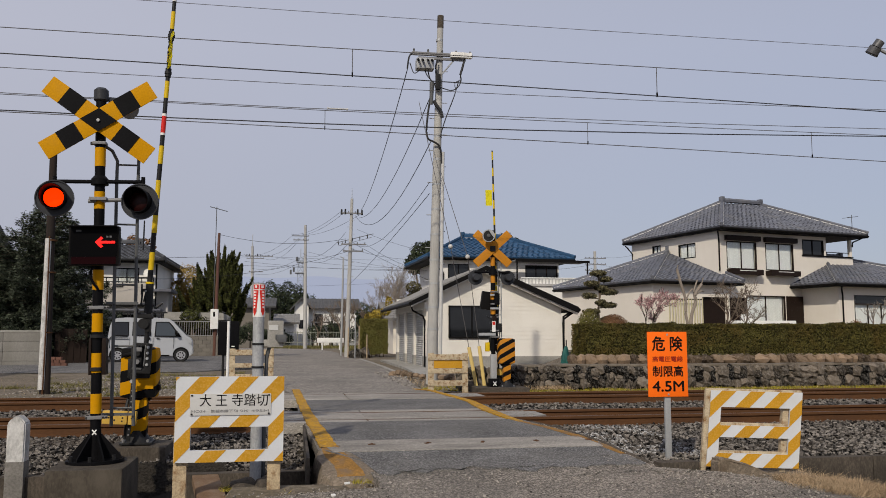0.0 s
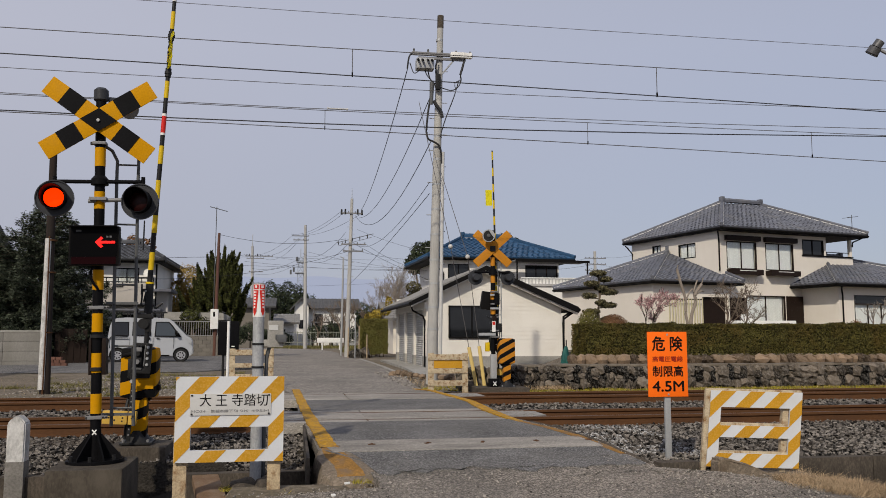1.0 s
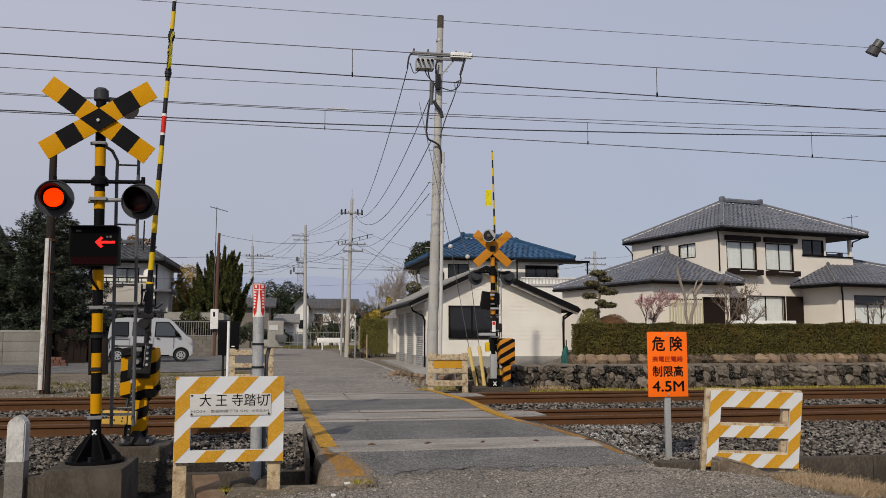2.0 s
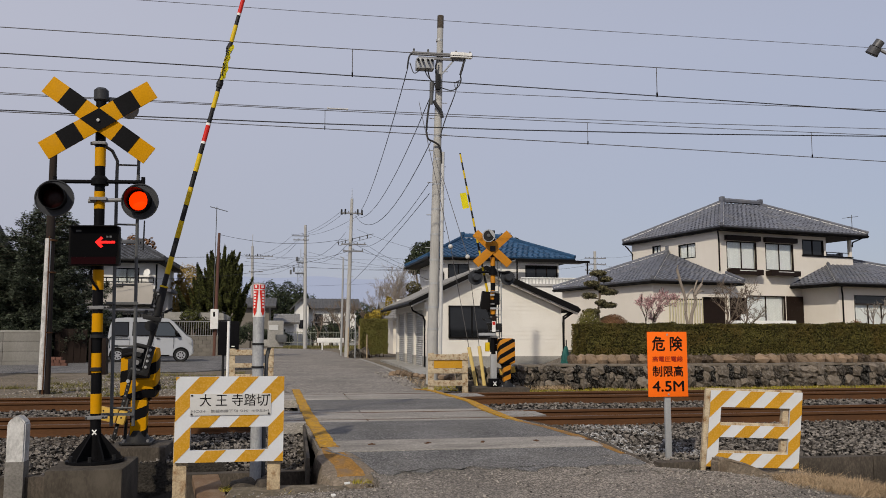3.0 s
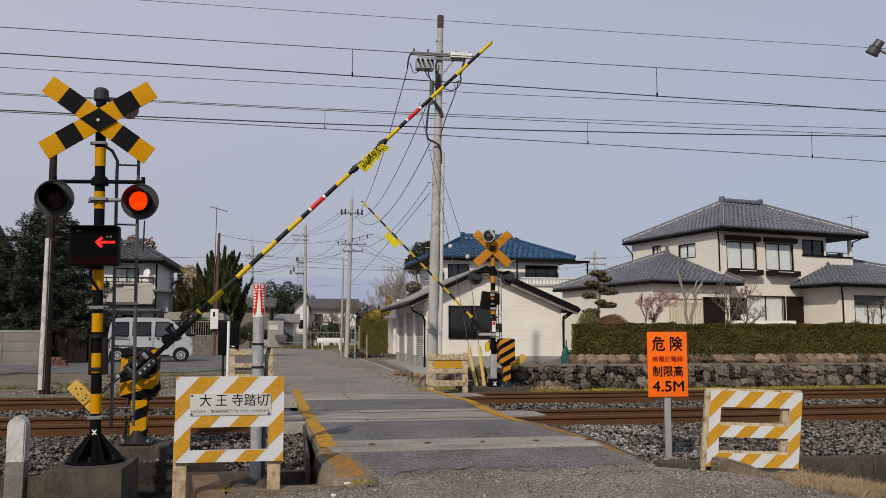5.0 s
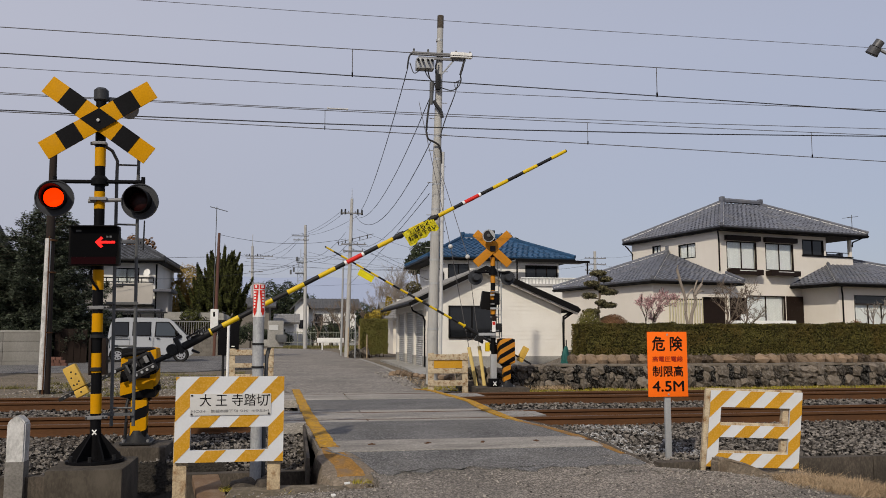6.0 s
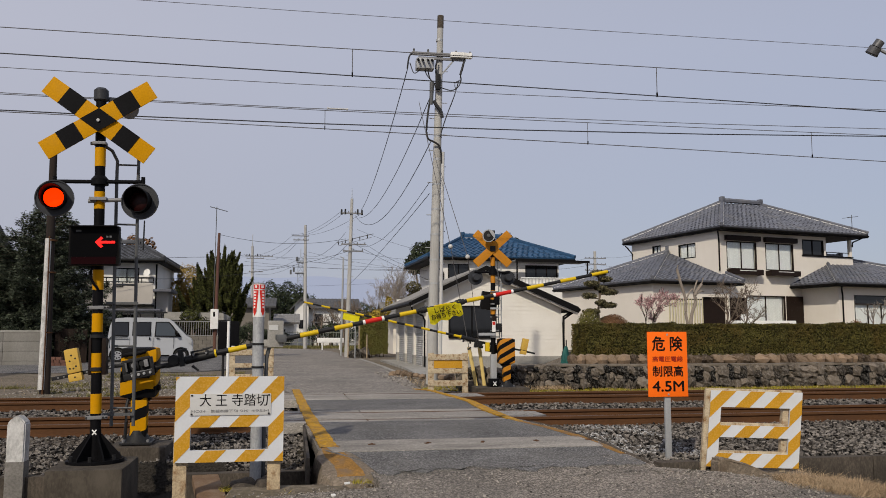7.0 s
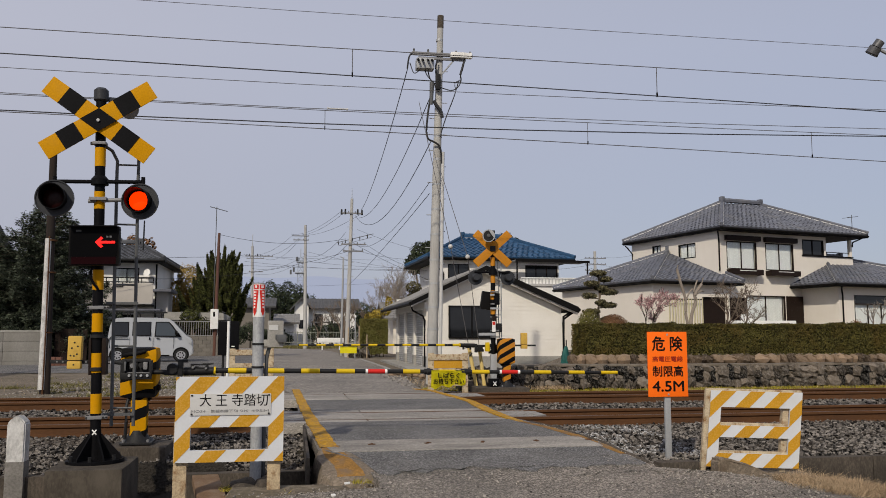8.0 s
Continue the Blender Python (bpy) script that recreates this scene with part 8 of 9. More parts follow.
def stone_block(seed, jag=0.14):
    """A rough eight-sided wall stone, about one unit across, facing -y."""
    r = random.Random(seed)
    bm = bmesh.new()
    bmesh.ops.create_cube(bm, size=1.0)
    bmesh.ops.subdivide_edges(bm, edges=list(bm.edges), cuts=1, use_grid_fill=True)
    for v in bm.verts:
        v.co = v.co.normalized() * (0.42 + 0.25 * v.co.length)
        v.co += Vector((r.uniform(-1, 1), r.uniform(-1, 1), r.uniform(-1, 1))) * jag
    bmesh.ops.recalc_face_normals(bm, faces=bm.faces)
    me = bpy.data.meshes.new("stone")
    bm.to_mesh(me)
    bm.free()
    return me


STONES = [stone_block(k) for k in range(8)]
for me in STONES:
    me.materials.append(WALL_STONE)
STONES_B = [stone_block(20 + k, 0.10) for k in range(5)]
for me in STONES_B:
    me.materials.append(WALL_STONE_BROWN)


def stone_walls():
    w = thing("stone_wall", (0, 19.15, 0), "low rubble wall of dark jagged field stones", "stone wall", kind="structure")
    # near-black filler: shade between the stones as colour
    part("wall_shade_core", boxes(((19.85, 0.35, 0.10), (32.1, 0.5, 0.54))), GAP_SHADE, w)
    r = random.Random(3)
    x = 3.75
    while x < 19:
        # one patch of wall: an uneven column of stones, each leaning its own way
        wd = r.uniform(0.12, 0.27)
        top = r.uniform(0.37, 0.43)
        c1, c2 = r.uniform(0.04, 0.14), r.uniform(0.20, 0.29)
        rows = [(-0.09, c1), (c1, c2), (c2, top)] if wd < 0.20 or r.random() < 0.4 else [(-0.09, (c1 + c2) / 2), ((c1 + c2) / 2, top)]
        for z0, z1 in rows:
            cutx = r.random() < 0.25
            for part_x, part_w in (((-0.25, 0.55), (0.25, 0.55)) if cutx else ((0.0, 1.0),)):
                o = part("stone", STONES[r.randrange(8)], WALL_STONE, w)
                o.matrix_basis = Matrix.Translation((x + wd / 2 + part_x * wd + r.uniform(-0.03, 0.03), r.uniform(-0.015, 0.05), (z0 + z1) / 2 + r.uniform(-0.015, 0.015))) @ Euler((r.uniform(-0.25, 0.25), r.uniform(-0.45, 0.45), r.uniform(-0.3, 0.3))).to_matrix().to_4x4() @ Matrix.Diagonal((wd * part_w * 1.16, 0.26, (z1 - z0) * 1.16, 1))
        x += wd * 0.96
    w2 = thing("stone_wall", (0, 19.8, 0), "upper course of rounded brown stones under the hedge", "stone wall", kind="structure")
    # same near-black filler behind the upper stones
    part("wall_shade_core", boxes(((20.4, 0.85, 0.46), (27, 1.4, 0.32))), GAP_SHADE, w2)
    x = 6.6
    while x < 18.5:
        wd = r.uniform(0.13, 0.36)
        o = part("stone", STONES_B[r.randrange(5)], WALL_STONE_BROWN, w2)
        o.matrix_basis = Matrix.Translation((x + wd / 2, r.uniform(-0.03, 0.04), 0.535)) @ Euler((r.uniform(-0.15, 0.15), r.uniform(-0.12, 0.12), r.uniform(-0.2, 0.2))).to_matrix().to_4x4() @ Matrix.Diagonal((wd * 1.16, 0.34, r.uniform(0.20, 0.28), 1))
        x += wd * 0.97
    # mortar ledge between the courses
    lx = 5.2
    while lx < 19:
        lw_ = r.uniform(0.5, 1.1)
        part("ledge", box(bmesh.new(), (lx + lw_ / 2, -0.27 + r.uniform(-0.01, 0.01), 0.425 + r.uniform(-0.008, 0.008)), (lw_ - 0.01, 0.78, 0.05), bevel=0.012), MORTAR, w2)
        lx += lw_
    # low broken edge towards the road
    w3 = thing("stone_edge", (0, 0, 0), "low broken stones along the shed yard", "stone wall", kind="structure")
    for k in range(16):
        t = k / 15
        o = part("stone", STONES_B[r.randrange(5)], WALL_STONE_BROWN, w3)
        o.matrix_basis = Matrix.Translation((3.0 + 1.9 * t, 25.5 - 5.2 * t, 0.02 + r.uniform(-0.03, 0.05))) @ Euler((0, r.uniform(-0.3, 0.3), r.uniform(0, 3))).to_matrix().to_4x4() @ Matrix.Diagonal((r.uniform(0.16, 0.30), 0.22, r.uniform(0.10, 0.2), 1))


stone_walls()


# ---------------------------------------------------------------- van
def van():
    v = thing("van", (-7.22, 35.6, 0.095), "white microvan with a roof rack parked in the yard", "van", "parked cars", rz=5)
    v.scale = (0.96, 1.0, 0.93)

    def arch(cx):
        return [(cx + 0.33 * math.cos(radians(a)), 0.29 + 0.33 * math.sin(radians(a))) for a in range(-8, 189, 14)]
    prof = [(0.03, 0.30), (0.0, 0.62), (0.02, 1.05), (0.07, 1.50), (0.16, 1.76), (0.32, 1.86), (0.7, 1.895), (1.9, 1.895), (2.36, 1.86), (2.58, 1.74), (2.86, 1.42), (3.14, 1.12), (3.29, 1.02), (3.37, 0.90),
            (3.40, 0.62), (3.39, 0.40), (3.34, 0.26)] + arch(2.93) + [(2.45, 0.24), (0.85, 0.24)] + arch(0.42) + [(0.08, 0.26)]
    bm = bmesh.new()
    prism(bm, prof, 1.45, Matrix.Translation((0, 1.45, 0)) @ UPRIGHT)
    for vv in bm.verts:       # tumblehome of the cabin, nose drawn in
        if vv.co.z > 0.95:
            k = (vv.co.z - 0.95) / 0.95
            vv.co.y = 0.725 + (vv.co.y - 0.725) * (1 - 0.14 * k)
        if vv.co.x > 3.2:
            vv.co.y = 0.725 + (vv.co.y - 0.725) * 0.93
    body = part("body", bm, CAR_WHITE, v)
    bmod = body.modifiers.new("round", "BEVEL")
    bmod.width, bmod.segments, bmod.limit_method, bmod.angle_limit = 0.06, 3, "ANGLE", radians(60)

    def side_panel(pts, out=0.0, depth=0.02):
        g = bmesh.new()
        prism(g, pts, depth, Matrix.Translation((0, 0.012, 0)) @ UPRIGHT)
        for vv in g.verts:
            vv.co.y += 0.1015 * max(0, (vv.co.z - 0.95) / 0.95) - 0.004 - out
        return g
    for pts in ([(0.22, 1.14), (0.80, 1.14), (0.80, 1.68), (0.34, 1.68), (0.25, 1.60)], [(1.00, 1.14), (1.68, 1.14), (1.68, 1.68), (1.00, 1.68)]):
        part("side_window", side_panel([(x + (0.03 if x < 0.6 or (0.9 < x < 1.2) else -0.03) * -1, z + (0.03 if z > 1.4 else -0.03)) for x, z in pts], 0.0, 0.016), TRIM_DARK, v)
        part("side_window", side_panel(pts, 0.006), GLASS_DARK, v)
    part("window_surround", side_panel([(1.85, 1.08), (2.93, 1.06), (2.60, 1.52), (2.42, 1.72), (1.88, 1.72)], 0.0, 0.016), TRIM_DARK, v)
    part("front_window", side_panel([(1.90, 1.12), (2.82, 1.11), (2.56, 1.48), (2.40, 1.68), (1.92, 1.68)], 0.006), GLASS, v)
    part("mirror_mount", side_panel([(2.70, 1.11), (2.86, 1.11), (2.74, 1.28)], 0.012), TRIM_DARK, v)
    part("seat_shape", box(bmesh.new(), (2.15, 0.40, 1.25), (0.12, 0.45, 0.55), bevel=0.05), DARK_METAL, v)
    ws = bmesh.new()
    q = [(3.14, 0.16, 1.135), (3.14, 1.29, 1.135), (2.62, 1.22, 1.715), (2.62, 0.23, 1.715)]
    vs = [ws.verts.new(p) for p in q] + [ws.verts.new((p[0] + 0.020, p[1], p[2] + 0.018)) for p in q]
    for f in ((3, 2, 1, 0), (4, 5, 6, 7), (0, 1, 5, 4), (1, 2, 6, 5), (2, 3, 7, 6), (3, 0, 4, 7)):
        ws.faces.new([vs[i] for i in f])
    part("windscreen", ws, GLASS_DARK, v)
    for x in (0.42, 2.93):
        part("wheel_well", tubes(((x, 0.03, 0.30), (x, 0.30, 0.30), 0.325), seg=24), TRIM_DARK, v)
        for y in (0.09, 1.36):
            w = part("wheel", tubes(((x, y - 0.09, 0.275), (x, y + 0.09, 0.275), 0.272), seg=28), RUBBER, v)
            part("rim", tubes(((x, y - 0.096, 0.275), (x, y + 0.02, 0.275), 0.185), seg=24), ALLOY, w)
            for k in range(7):
                a = radians(360 / 7 * k)
                part("rim_gap", tubes(((x + 0.115 * math.cos(a), y - 0.0985, 0.275 + 0.115 * math.sin(a)), (x + 0.115 * math.cos(a), y - 0.09, 0.275 + 0.115 * math.sin(a)), 0.034), seg=8), TRIM_DARK, w)
    part("headlight", side_panel([(3.12, 0.98), (3.30, 0.93), (3.355, 0.80), (3.345, 0.74), (3.22, 0.82)], 0.006), GALV, v)
    part("headlight", box(bmesh.new(), (3.345, 0.22, 0.84), (0.07, 0.26, 0.16), bevel=0.03), GALV, v)
    part("bumper", box(bmesh.new(), (3.34, 0.725, 0.42), (0.14, 1.36, 0.24), bevel=0.06), CAR_WHITE, v)
    part("sill", boxes(((1.65, 0.01, 0.26), (1.65, 0.03, 0.07)), bevel=0.01), TRIM_DARK, v)
    part("slide_rail", boxes(((0.45, -0.004, 0.98), (0.75, 0.015, 0.03))), TRIM_DARK, v)
    part("door_handle", boxes(((1.99, -0.012, 1.0), (0.13, 0.03, 0.035)), bevel=0.006), TRIM_DARK, v)
    part("door_handle", boxes(((1.66, -0.012, 0.99), (0.045, 0.03, 0.11)), bevel=0.006), TRIM_DARK, v)
    for x in (0.88, 1.80):
        part("door_seam", boxes(((x, -0.001, 0.66), (0.012, 0.006, 0.80))), TRIM_DARK, v)
    part("door_seam", boxes(((2.62, -0.001, 0.80), (0.012, 0.006, 0.50))), TRIM_DARK, v)
    part("rear_pillar", path_tube([(0.10, -0.01, 0.60), (0.06, -0.01, 0.95), (0.14, 0.02, 1.06), (0.80, 0.02, 1.07)], 0.02, 6), TRIM_DARK, v)
    part("side_mirror", box(bmesh.new(), (2.72, -0.12, 1.24), (0.11, 0.20, 0.17), bevel=0.035), TRIM_DARK, v)
    rack = bmesh.new()
    for x in (0.75, 1.15, 2.10):
        tube(rack, (x, 0.12, 2.10), (x, 1.33, 2.10), 0.022, seg=6)
        for y in (0.16, 1.29):
            tube(rack, (x, y, 1.86), (x, y, 2.10), 0.028, seg=6)
    tube(rack, (0.6, 0.35, 2.13), (2.3, 0.35, 2.13), 0.03, seg=6)
    tube(rack, (0.6, 0.80, 2.13), (2.3, 0.80, 2.13), 0.03, seg=6)
    part("roof_rack", rack, DARK_METAL, v)
    # a second car behind it, its tail rounded
    c = thing("parked_car", (-9.05, 37.9, 0.095), "white rounded car parked behind the van", "car", "parked cars", rz=-3)
    prof = [(0, 0.25), (-0.02, 0.85), (0.18, 1.50), (0.55, 1.80), (1.4, 1.88), (2.0, 1.70), (2.25, 1.0), (2.3, 0.25)]
    cb = prism(bmesh.new(), prof, 1.4, Matrix.Translation((0, 1.4, 0)) @ UPRIGHT)
    bmesh.ops.bevel(cb, geom=list(cb.edges), offset=0.14, segments=3, affect="EDGES")
    part("body", cb, CAR_SILVER, c)
    for x in (0.45, 1.85):
        part("wheel", tubes(((x, -0.01, 0.28), (x, 0.2, 0.28), 0.28), seg=24), RUBBER, c)
    part("tail_window", box(bmesh.new(), (1.1, -0.002, 1.42), (0.9, 0.02, 0.36), bevel=0.008), GLASS_DARK, c)


van()


# ---------------------------------------------------------------- trees and plants
def branches(p, d, length, r, depth, out, rnd, spread=0.7, up=0.15, keep=0.72):
    q = p + d * length
    out.append((p, q, r, r * 0.68))
    if depth == 0:
        return
    n = 3 if rnd.random() < 0.55 else 2
    for _ in range(n):
        e = (d + Vector((rnd.uniform(-1, 1), rnd.uniform(-1, 1), rnd.uniform(-0.6, 1))) * spread + Vector((0, 0, up))).normalized()
        branches(p.lerp(q, rnd.uniform(0.6, 1.0)), e, length * keep * rnd.uniform(0.75, 1.15), r * 0.62, depth - 1, out, rnd, spread, up, keep)


def bare_tree(at, height, r, depth, seed, label, bark=None, blossom=None, spread=0.7, name="bare_tree", n_bloom=4, bloom_size=0.03, category="tree"):
    t = thing(name, at, label, category, "garden and roadside trees")
    rnd = random.Random(seed)
    out = []
    branches(Vector((0, 0, 0)), Vector((0.03, 0, 1)).normalized(), height * 0.34, r, depth, out, rnd, spread)
    part("trunk", tubes((out[0][0], out[0][1], out[0][2], out[0][3]), seg=8), bark or BARK, t)
    bm = bmesh.new()
    for p, q, a, b in out[1:]:
        tube(bm, p, q, max(a, 0.005), max(b, 0.004), seg=5, cap=False)
    tagged(part("twigwork", bm, bark or BARK, t), kind="stuff")
    if blossom:
        r2 = np.random.default_rng(seed)
        ends = [(p, q) for p, q, a, b in out if a < r * 0.35]
        pts = [tuple(p.lerp(q, r2.random()) + Vector(r2.normal(scale=0.03, size=3))) for p, q in ends for _ in range(n_bloom)]
        tagged(part("blossom", leaf_mesh(pts, bloom_size, None, 1.0, 1.0, seed), blossom, t), kind="stuff")
    return t


def spray_mesh(centres, ways, size, seed):
    """Flat needle sprays: kite-shaped leaves that point along the given ways."""
    r = np.random.default_rng(seed)
    c, w = np.asarray(centres, float), np.asarray(ways, float)
    k = len(c)
    w = w + r.normal(scale=0.35, size=(k, 3))
    w /= np.linalg.norm(w, axis=1, keepdims=True) + 1e-9
    side = np.cross(w, np.array([0, 0, 1.0]) + r.normal(scale=0.5, size=(k, 3)))
    side /= np.linalg.norm(side, axis=1, keepdims=True) + 1e-9
    s = size * r.uniform(0.6, 1.4, (k, 1))
    v = np.stack([c - w * s * 0.5, c - side * s * 0.20 + w * s * 0.1, c + w * s * 1.1, c + side * s * 0.20 + w * s * 0.1], 1)
    me = bpy.data.meshes.new("sprays")
    me.from_pydata(v.reshape(-1, 3).tolist(), [], np.arange(k * 4).reshape(k, 4).tolist())
    return me


def conifer(at, height, radius, n, seed, label, leaf, size, boughs=230, base=0.05, power=0.75):
    """Cedar: trunk, spreading boughs with upturned pointed ends, and needle sprays in flat tiers along them."""
    t = thing("conifer", at, label, "tree", "garden and roadside trees")
    part("trunk", tubes(((0, 0, 0), (0, 0, height * 0.97), radius * 0.08, 0.02), seg=8), BARK, t)
    r = np.random.default_rng(seed)
    bm = bmesh.new()
    pts, ways = [], []
    f = (np.arange(boughs) + 0.5) / boughs
    f = 1 - (1 - f) ** 0.8
    reach = (radius * (1 - f) ** power * (0.75 + 0.25 * np.minimum(1, f / 0.12)) + 0.10) * r.uniform(0.62, 1.12, boughs)
    per = np.maximum(20, (n * reach ** 1.35 / (reach ** 1.35).sum()).astype(int))
    for k in range(boughs):
        a = k * 2.39996 + r.uniform(-0.4, 0.4)
        L = reach[k]
        o = np.array([0, 0, height * (base + (1 - base) * f[k])])
        d = np.array([math.cos(a), math.sin(a), 0.0])
        e = np.array([-d[1], d[0], 0.0])
        sag_k = r.uniform(0.10, 0.34)

        def along(u):
            return o + d * L * u + np.array([0, 0, 1.0]) * L * (0.12 * u - sag_k * u * (1 - 0.62 * u))
        for u0, u1 in ((0, 0.35), (0.35, 0.7), (0.7, 1.0)):
            tube(bm, along(u0), along(u1), 0.028 * (1 - 0.7 * u0), 0.028 * (1 - 0.8 * u1), seg=4, cap=False)
        m = per[k]
        u = r.uniform(0.12, 1.03, m) ** 0.75
        twig = np.round(r.uniform(-1, 1, m) * 5) / 5          # sprays gather on side twigs
        lat = twig * (0.05 + 0.36 * L * np.clip(1 - u, 0, 1) ** 0.8) + r.normal(scale=0.03, size=m)
        c = o + d * (L * u)[:, None] + e * lat[:, None] + np.array([0, 0, 1.0]) * (L * (0.12 * u - sag_k * u * (1 - 0.62 * u)))[:, None]
        c[:, 2] += r.normal(scale=0.085, size=m) - 0.22 * np.abs(lat) + 0.02
        pts.append(c)
        ways.append(d * 0.8 + e * np.sign(lat)[:, None] * 0.7 + np.array([0, 0, 0.12]))
    part("bough_frame", bm, BARK, t)
    tagged(part("foliage", spray_mesh(np.concatenate(pts), np.concatenate(ways), size, seed), leaf, t), kind="stuff")


def clump_tree(at, height, blobs, n, size, leaf, seed, label, trunk=True, name="tree"):
    """Broadleaf crown: irregular clumps of small leaves round limbs; blobs: (x, y, z, rx, rz)."""
    t = thing(name, at, label, "tree", "garden and roadside trees")
    r = np.random.default_rng(seed)
    if trunk:
        part("trunk", tubes(((0, 0, 0), (0.05, 0, height * 0.55), 0.035 * height, 0.018 * height), seg=8), BARK, t)
        bm = bmesh.new()
        for b in blobs:
            tube(bm, (0.03, 0, height * 0.35), (b[0], b[1], b[2]), 0.014 * height, 0.006 * height, seg=5, cap=False)
        part("limbs", bm, BARK, t)
    pts, nor = [], []
    vol = np.array([b[3] * b[3] * b[4] for b in blobs])
    for b, k in zip(blobs, (n * vol ** 0.67 / (vol ** 0.67).sum()).astype(int)):
        d = r.normal(size=(k, 3))
        d /= np.linalg.norm(d, axis=1, keepdims=True)
        rad = 0.72 + 0.30 * r.random((k, 1)) ** 0.5
        lump = np.array([0.18 * noise.noise((q[0] * 2.2 + b[0], q[1] * 2.2 + b[1], q[2] * 2.2 + b[2])) + 0.12 * noise.noise((q[0] * 5 + b[0], q[1] * 5, q[2] * 5)) for q in d])[:, None]
        p = d * (rad + lump * 1.6) * np.array([b[3], b[3], b[4]]) + np.array(b[:3])
        pts.append(p)
        nor.append(d)
    tagged(part("foliage", leaf_mesh(np.concatenate(pts), size, np.concatenate(nor), 1.5, 0.9, seed), leaf, t), kind="stuff")


def juniper(at, spires, n, seed, label):
    """Upright juniper with twisting pointed tufts; spires: (x, y, z0, z1, r, lean)."""
    t = thing("juniper", at, label, "tree", "garden and roadside trees")
    part("trunk", tubes(((0, 0, 0), (0, 0, 2.8), 0.12, 0.06), seg=8), BARK, t)
    r = np.random.default_rng(seed)
    pts, nor = [], []
    tot = sum((s[3] - s[2]) * s[4] for s in spires)
    for x, y, z0, z1, rad, lean in spires:
        k = int(n * (z1 - z0) * rad / tot)
        u = r.random(k) ** 1.15
        a = r.uniform(0, 2 * np.pi, k)
        tuft = 1 + 0.35 * np.sin(a * 3 + u * 14 + x * 5) + 0.2 * r.normal(size=k)
        w = rad * (1 - u) ** 0.8 * np.minimum(1, 0.5 + u * 4) * tuft
        px, py = x + lean * u * (z1 - z0) + np.cos(a) * w, y + np.sin(a) * w
        pts.append(np.stack([px, py, z0 + u * (z1 - z0) + r.normal(scale=0.05, size=k)], 1))
        nor.append(np.stack([np.cos(a), np.sin(a), np.full(k, 0.7)], 1))
    tagged(part("foliage", leaf_mesh(np.concatenate(pts), 0.060, np.concatenate(nor), 2.6, 0.7, seed), JUNIPER_LEAF, t), kind="stuff")


conifer((-10.05, 37.2, -0.1), 6.75, 3.05, 190000, 31, "blue-green drooping cedar behind the concrete wall", CONIFER_LEAF, 0.085, boughs=330, power=0.52)
conifer((-11.75, 36.4, -0.1), 5.0, 2.3, 60000, 34, "blue-green drooping cedar behind the concrete wall", CONIFER_LEAF, 0.085, boughs=190)
conifer((-12.9, 38.4, -0.1), 6.3, 2.7, 70000, 32, "blue-green drooping cedar behind the concrete wall", CONIFER_LEAF, 0.085, boughs=200)
# the darker far leaf puts the shadow at the cedars' foot into the colour
clump_tree((-10.2, 36.3, -0.1), 2.5, [(0, 0, 1.5, 0.9, 0.9), (-1.2, 0, 1.4, 0.8, 0.8), (1.0, 0, 1.3, 0.8, 0.8), (1.75, 0.3, 1.1, 0.6, 0.8), (-2.2, 0, 1.5, 0.7, 0.7)], 14000, 0.07, FAR_LEAF, 39, "dense shrubs under the cedars, leaf colour darkened for the shadow there", name="shrub")
jr = random.Random(4)
JUNIPER = []
for k in range(150):
    a, q, h = jr.uniform(0, 6.28), jr.random() ** 0.5, jr.random()
    wide = 1.62 * (0.55 + 0.45 * math.sin(math.pi * min(1, h * 1.25))) * (1.0 if h < 0.55 else 1.0 - 0.85 * (h - 0.55))
    x0, y0, z0 = math.cos(a) * wide * q * 0.98, math.sin(a) * wide * q * 0.82, 0.9 + 3.5 * h
    length = jr.uniform(0.9, 1.9) * (1.0 if q < 0.7 else 0.85)
    JUNIPER.append((x0 + 0.25 * h, y0, z0, z0 + length, jr.uniform(0.11, 0.19), math.cos(a) * 0.50 * q))
JUNIPER += [(0.5, 0, 3.6, 6.25, 0.20, 0.03), (0.0, 0.1, 3.5, 5.9, 0.2, -0.05), (0.85, 0, 3.2, 5.7, 0.2, 0.12), (-0.6, 0, 3.0, 5.2, 0.2, -0.14), (1.25, 0, 2.8, 5.2, 0.18, 0.14)]
juniper((-4.45, 49.5, -0.05), JUNIPER, 90000, 35, "dark green upright juniper with pointed tufts")
clump_tree((-6.75, 54, -0.1), 5.0, [(0.5, 0, 4.3, 0.9, 1.3), (-0.4, 0.2, 3.3, 1.0, 1.3), (0.9, 0, 3.0, 0.8, 1.2), (-1.1, 0, 2.8, 0.8, 1.0), (0.0, 0, 2.2, 1.2, 0.9)], 15000, 0.08, YELLOW_LEAF, 36, "yellowish winter tree behind the yard")
clump_tree((-5.3, 47.0, -0.1), 3.0, [(0, 0, 2.2, 0.6, 0.5), (0.5, 0, 1.9, 0.5, 0.4)], 2500, 0.07, JUNIPER_LEAF, 37, "small green shrub over the railing", name="shrub")
clump_tree((-10.0, 58, -0.1), 8, [(-0.4, 0, 7.2, 0.5, 0.6), (0.5, 0, 7.0, 0.5, 0.6), (0, 0, 6.2, 0.8, 0.9)], 1800, 0.12, BROWN_LEAF, 38, "tree with dry brown leaves behind the house")
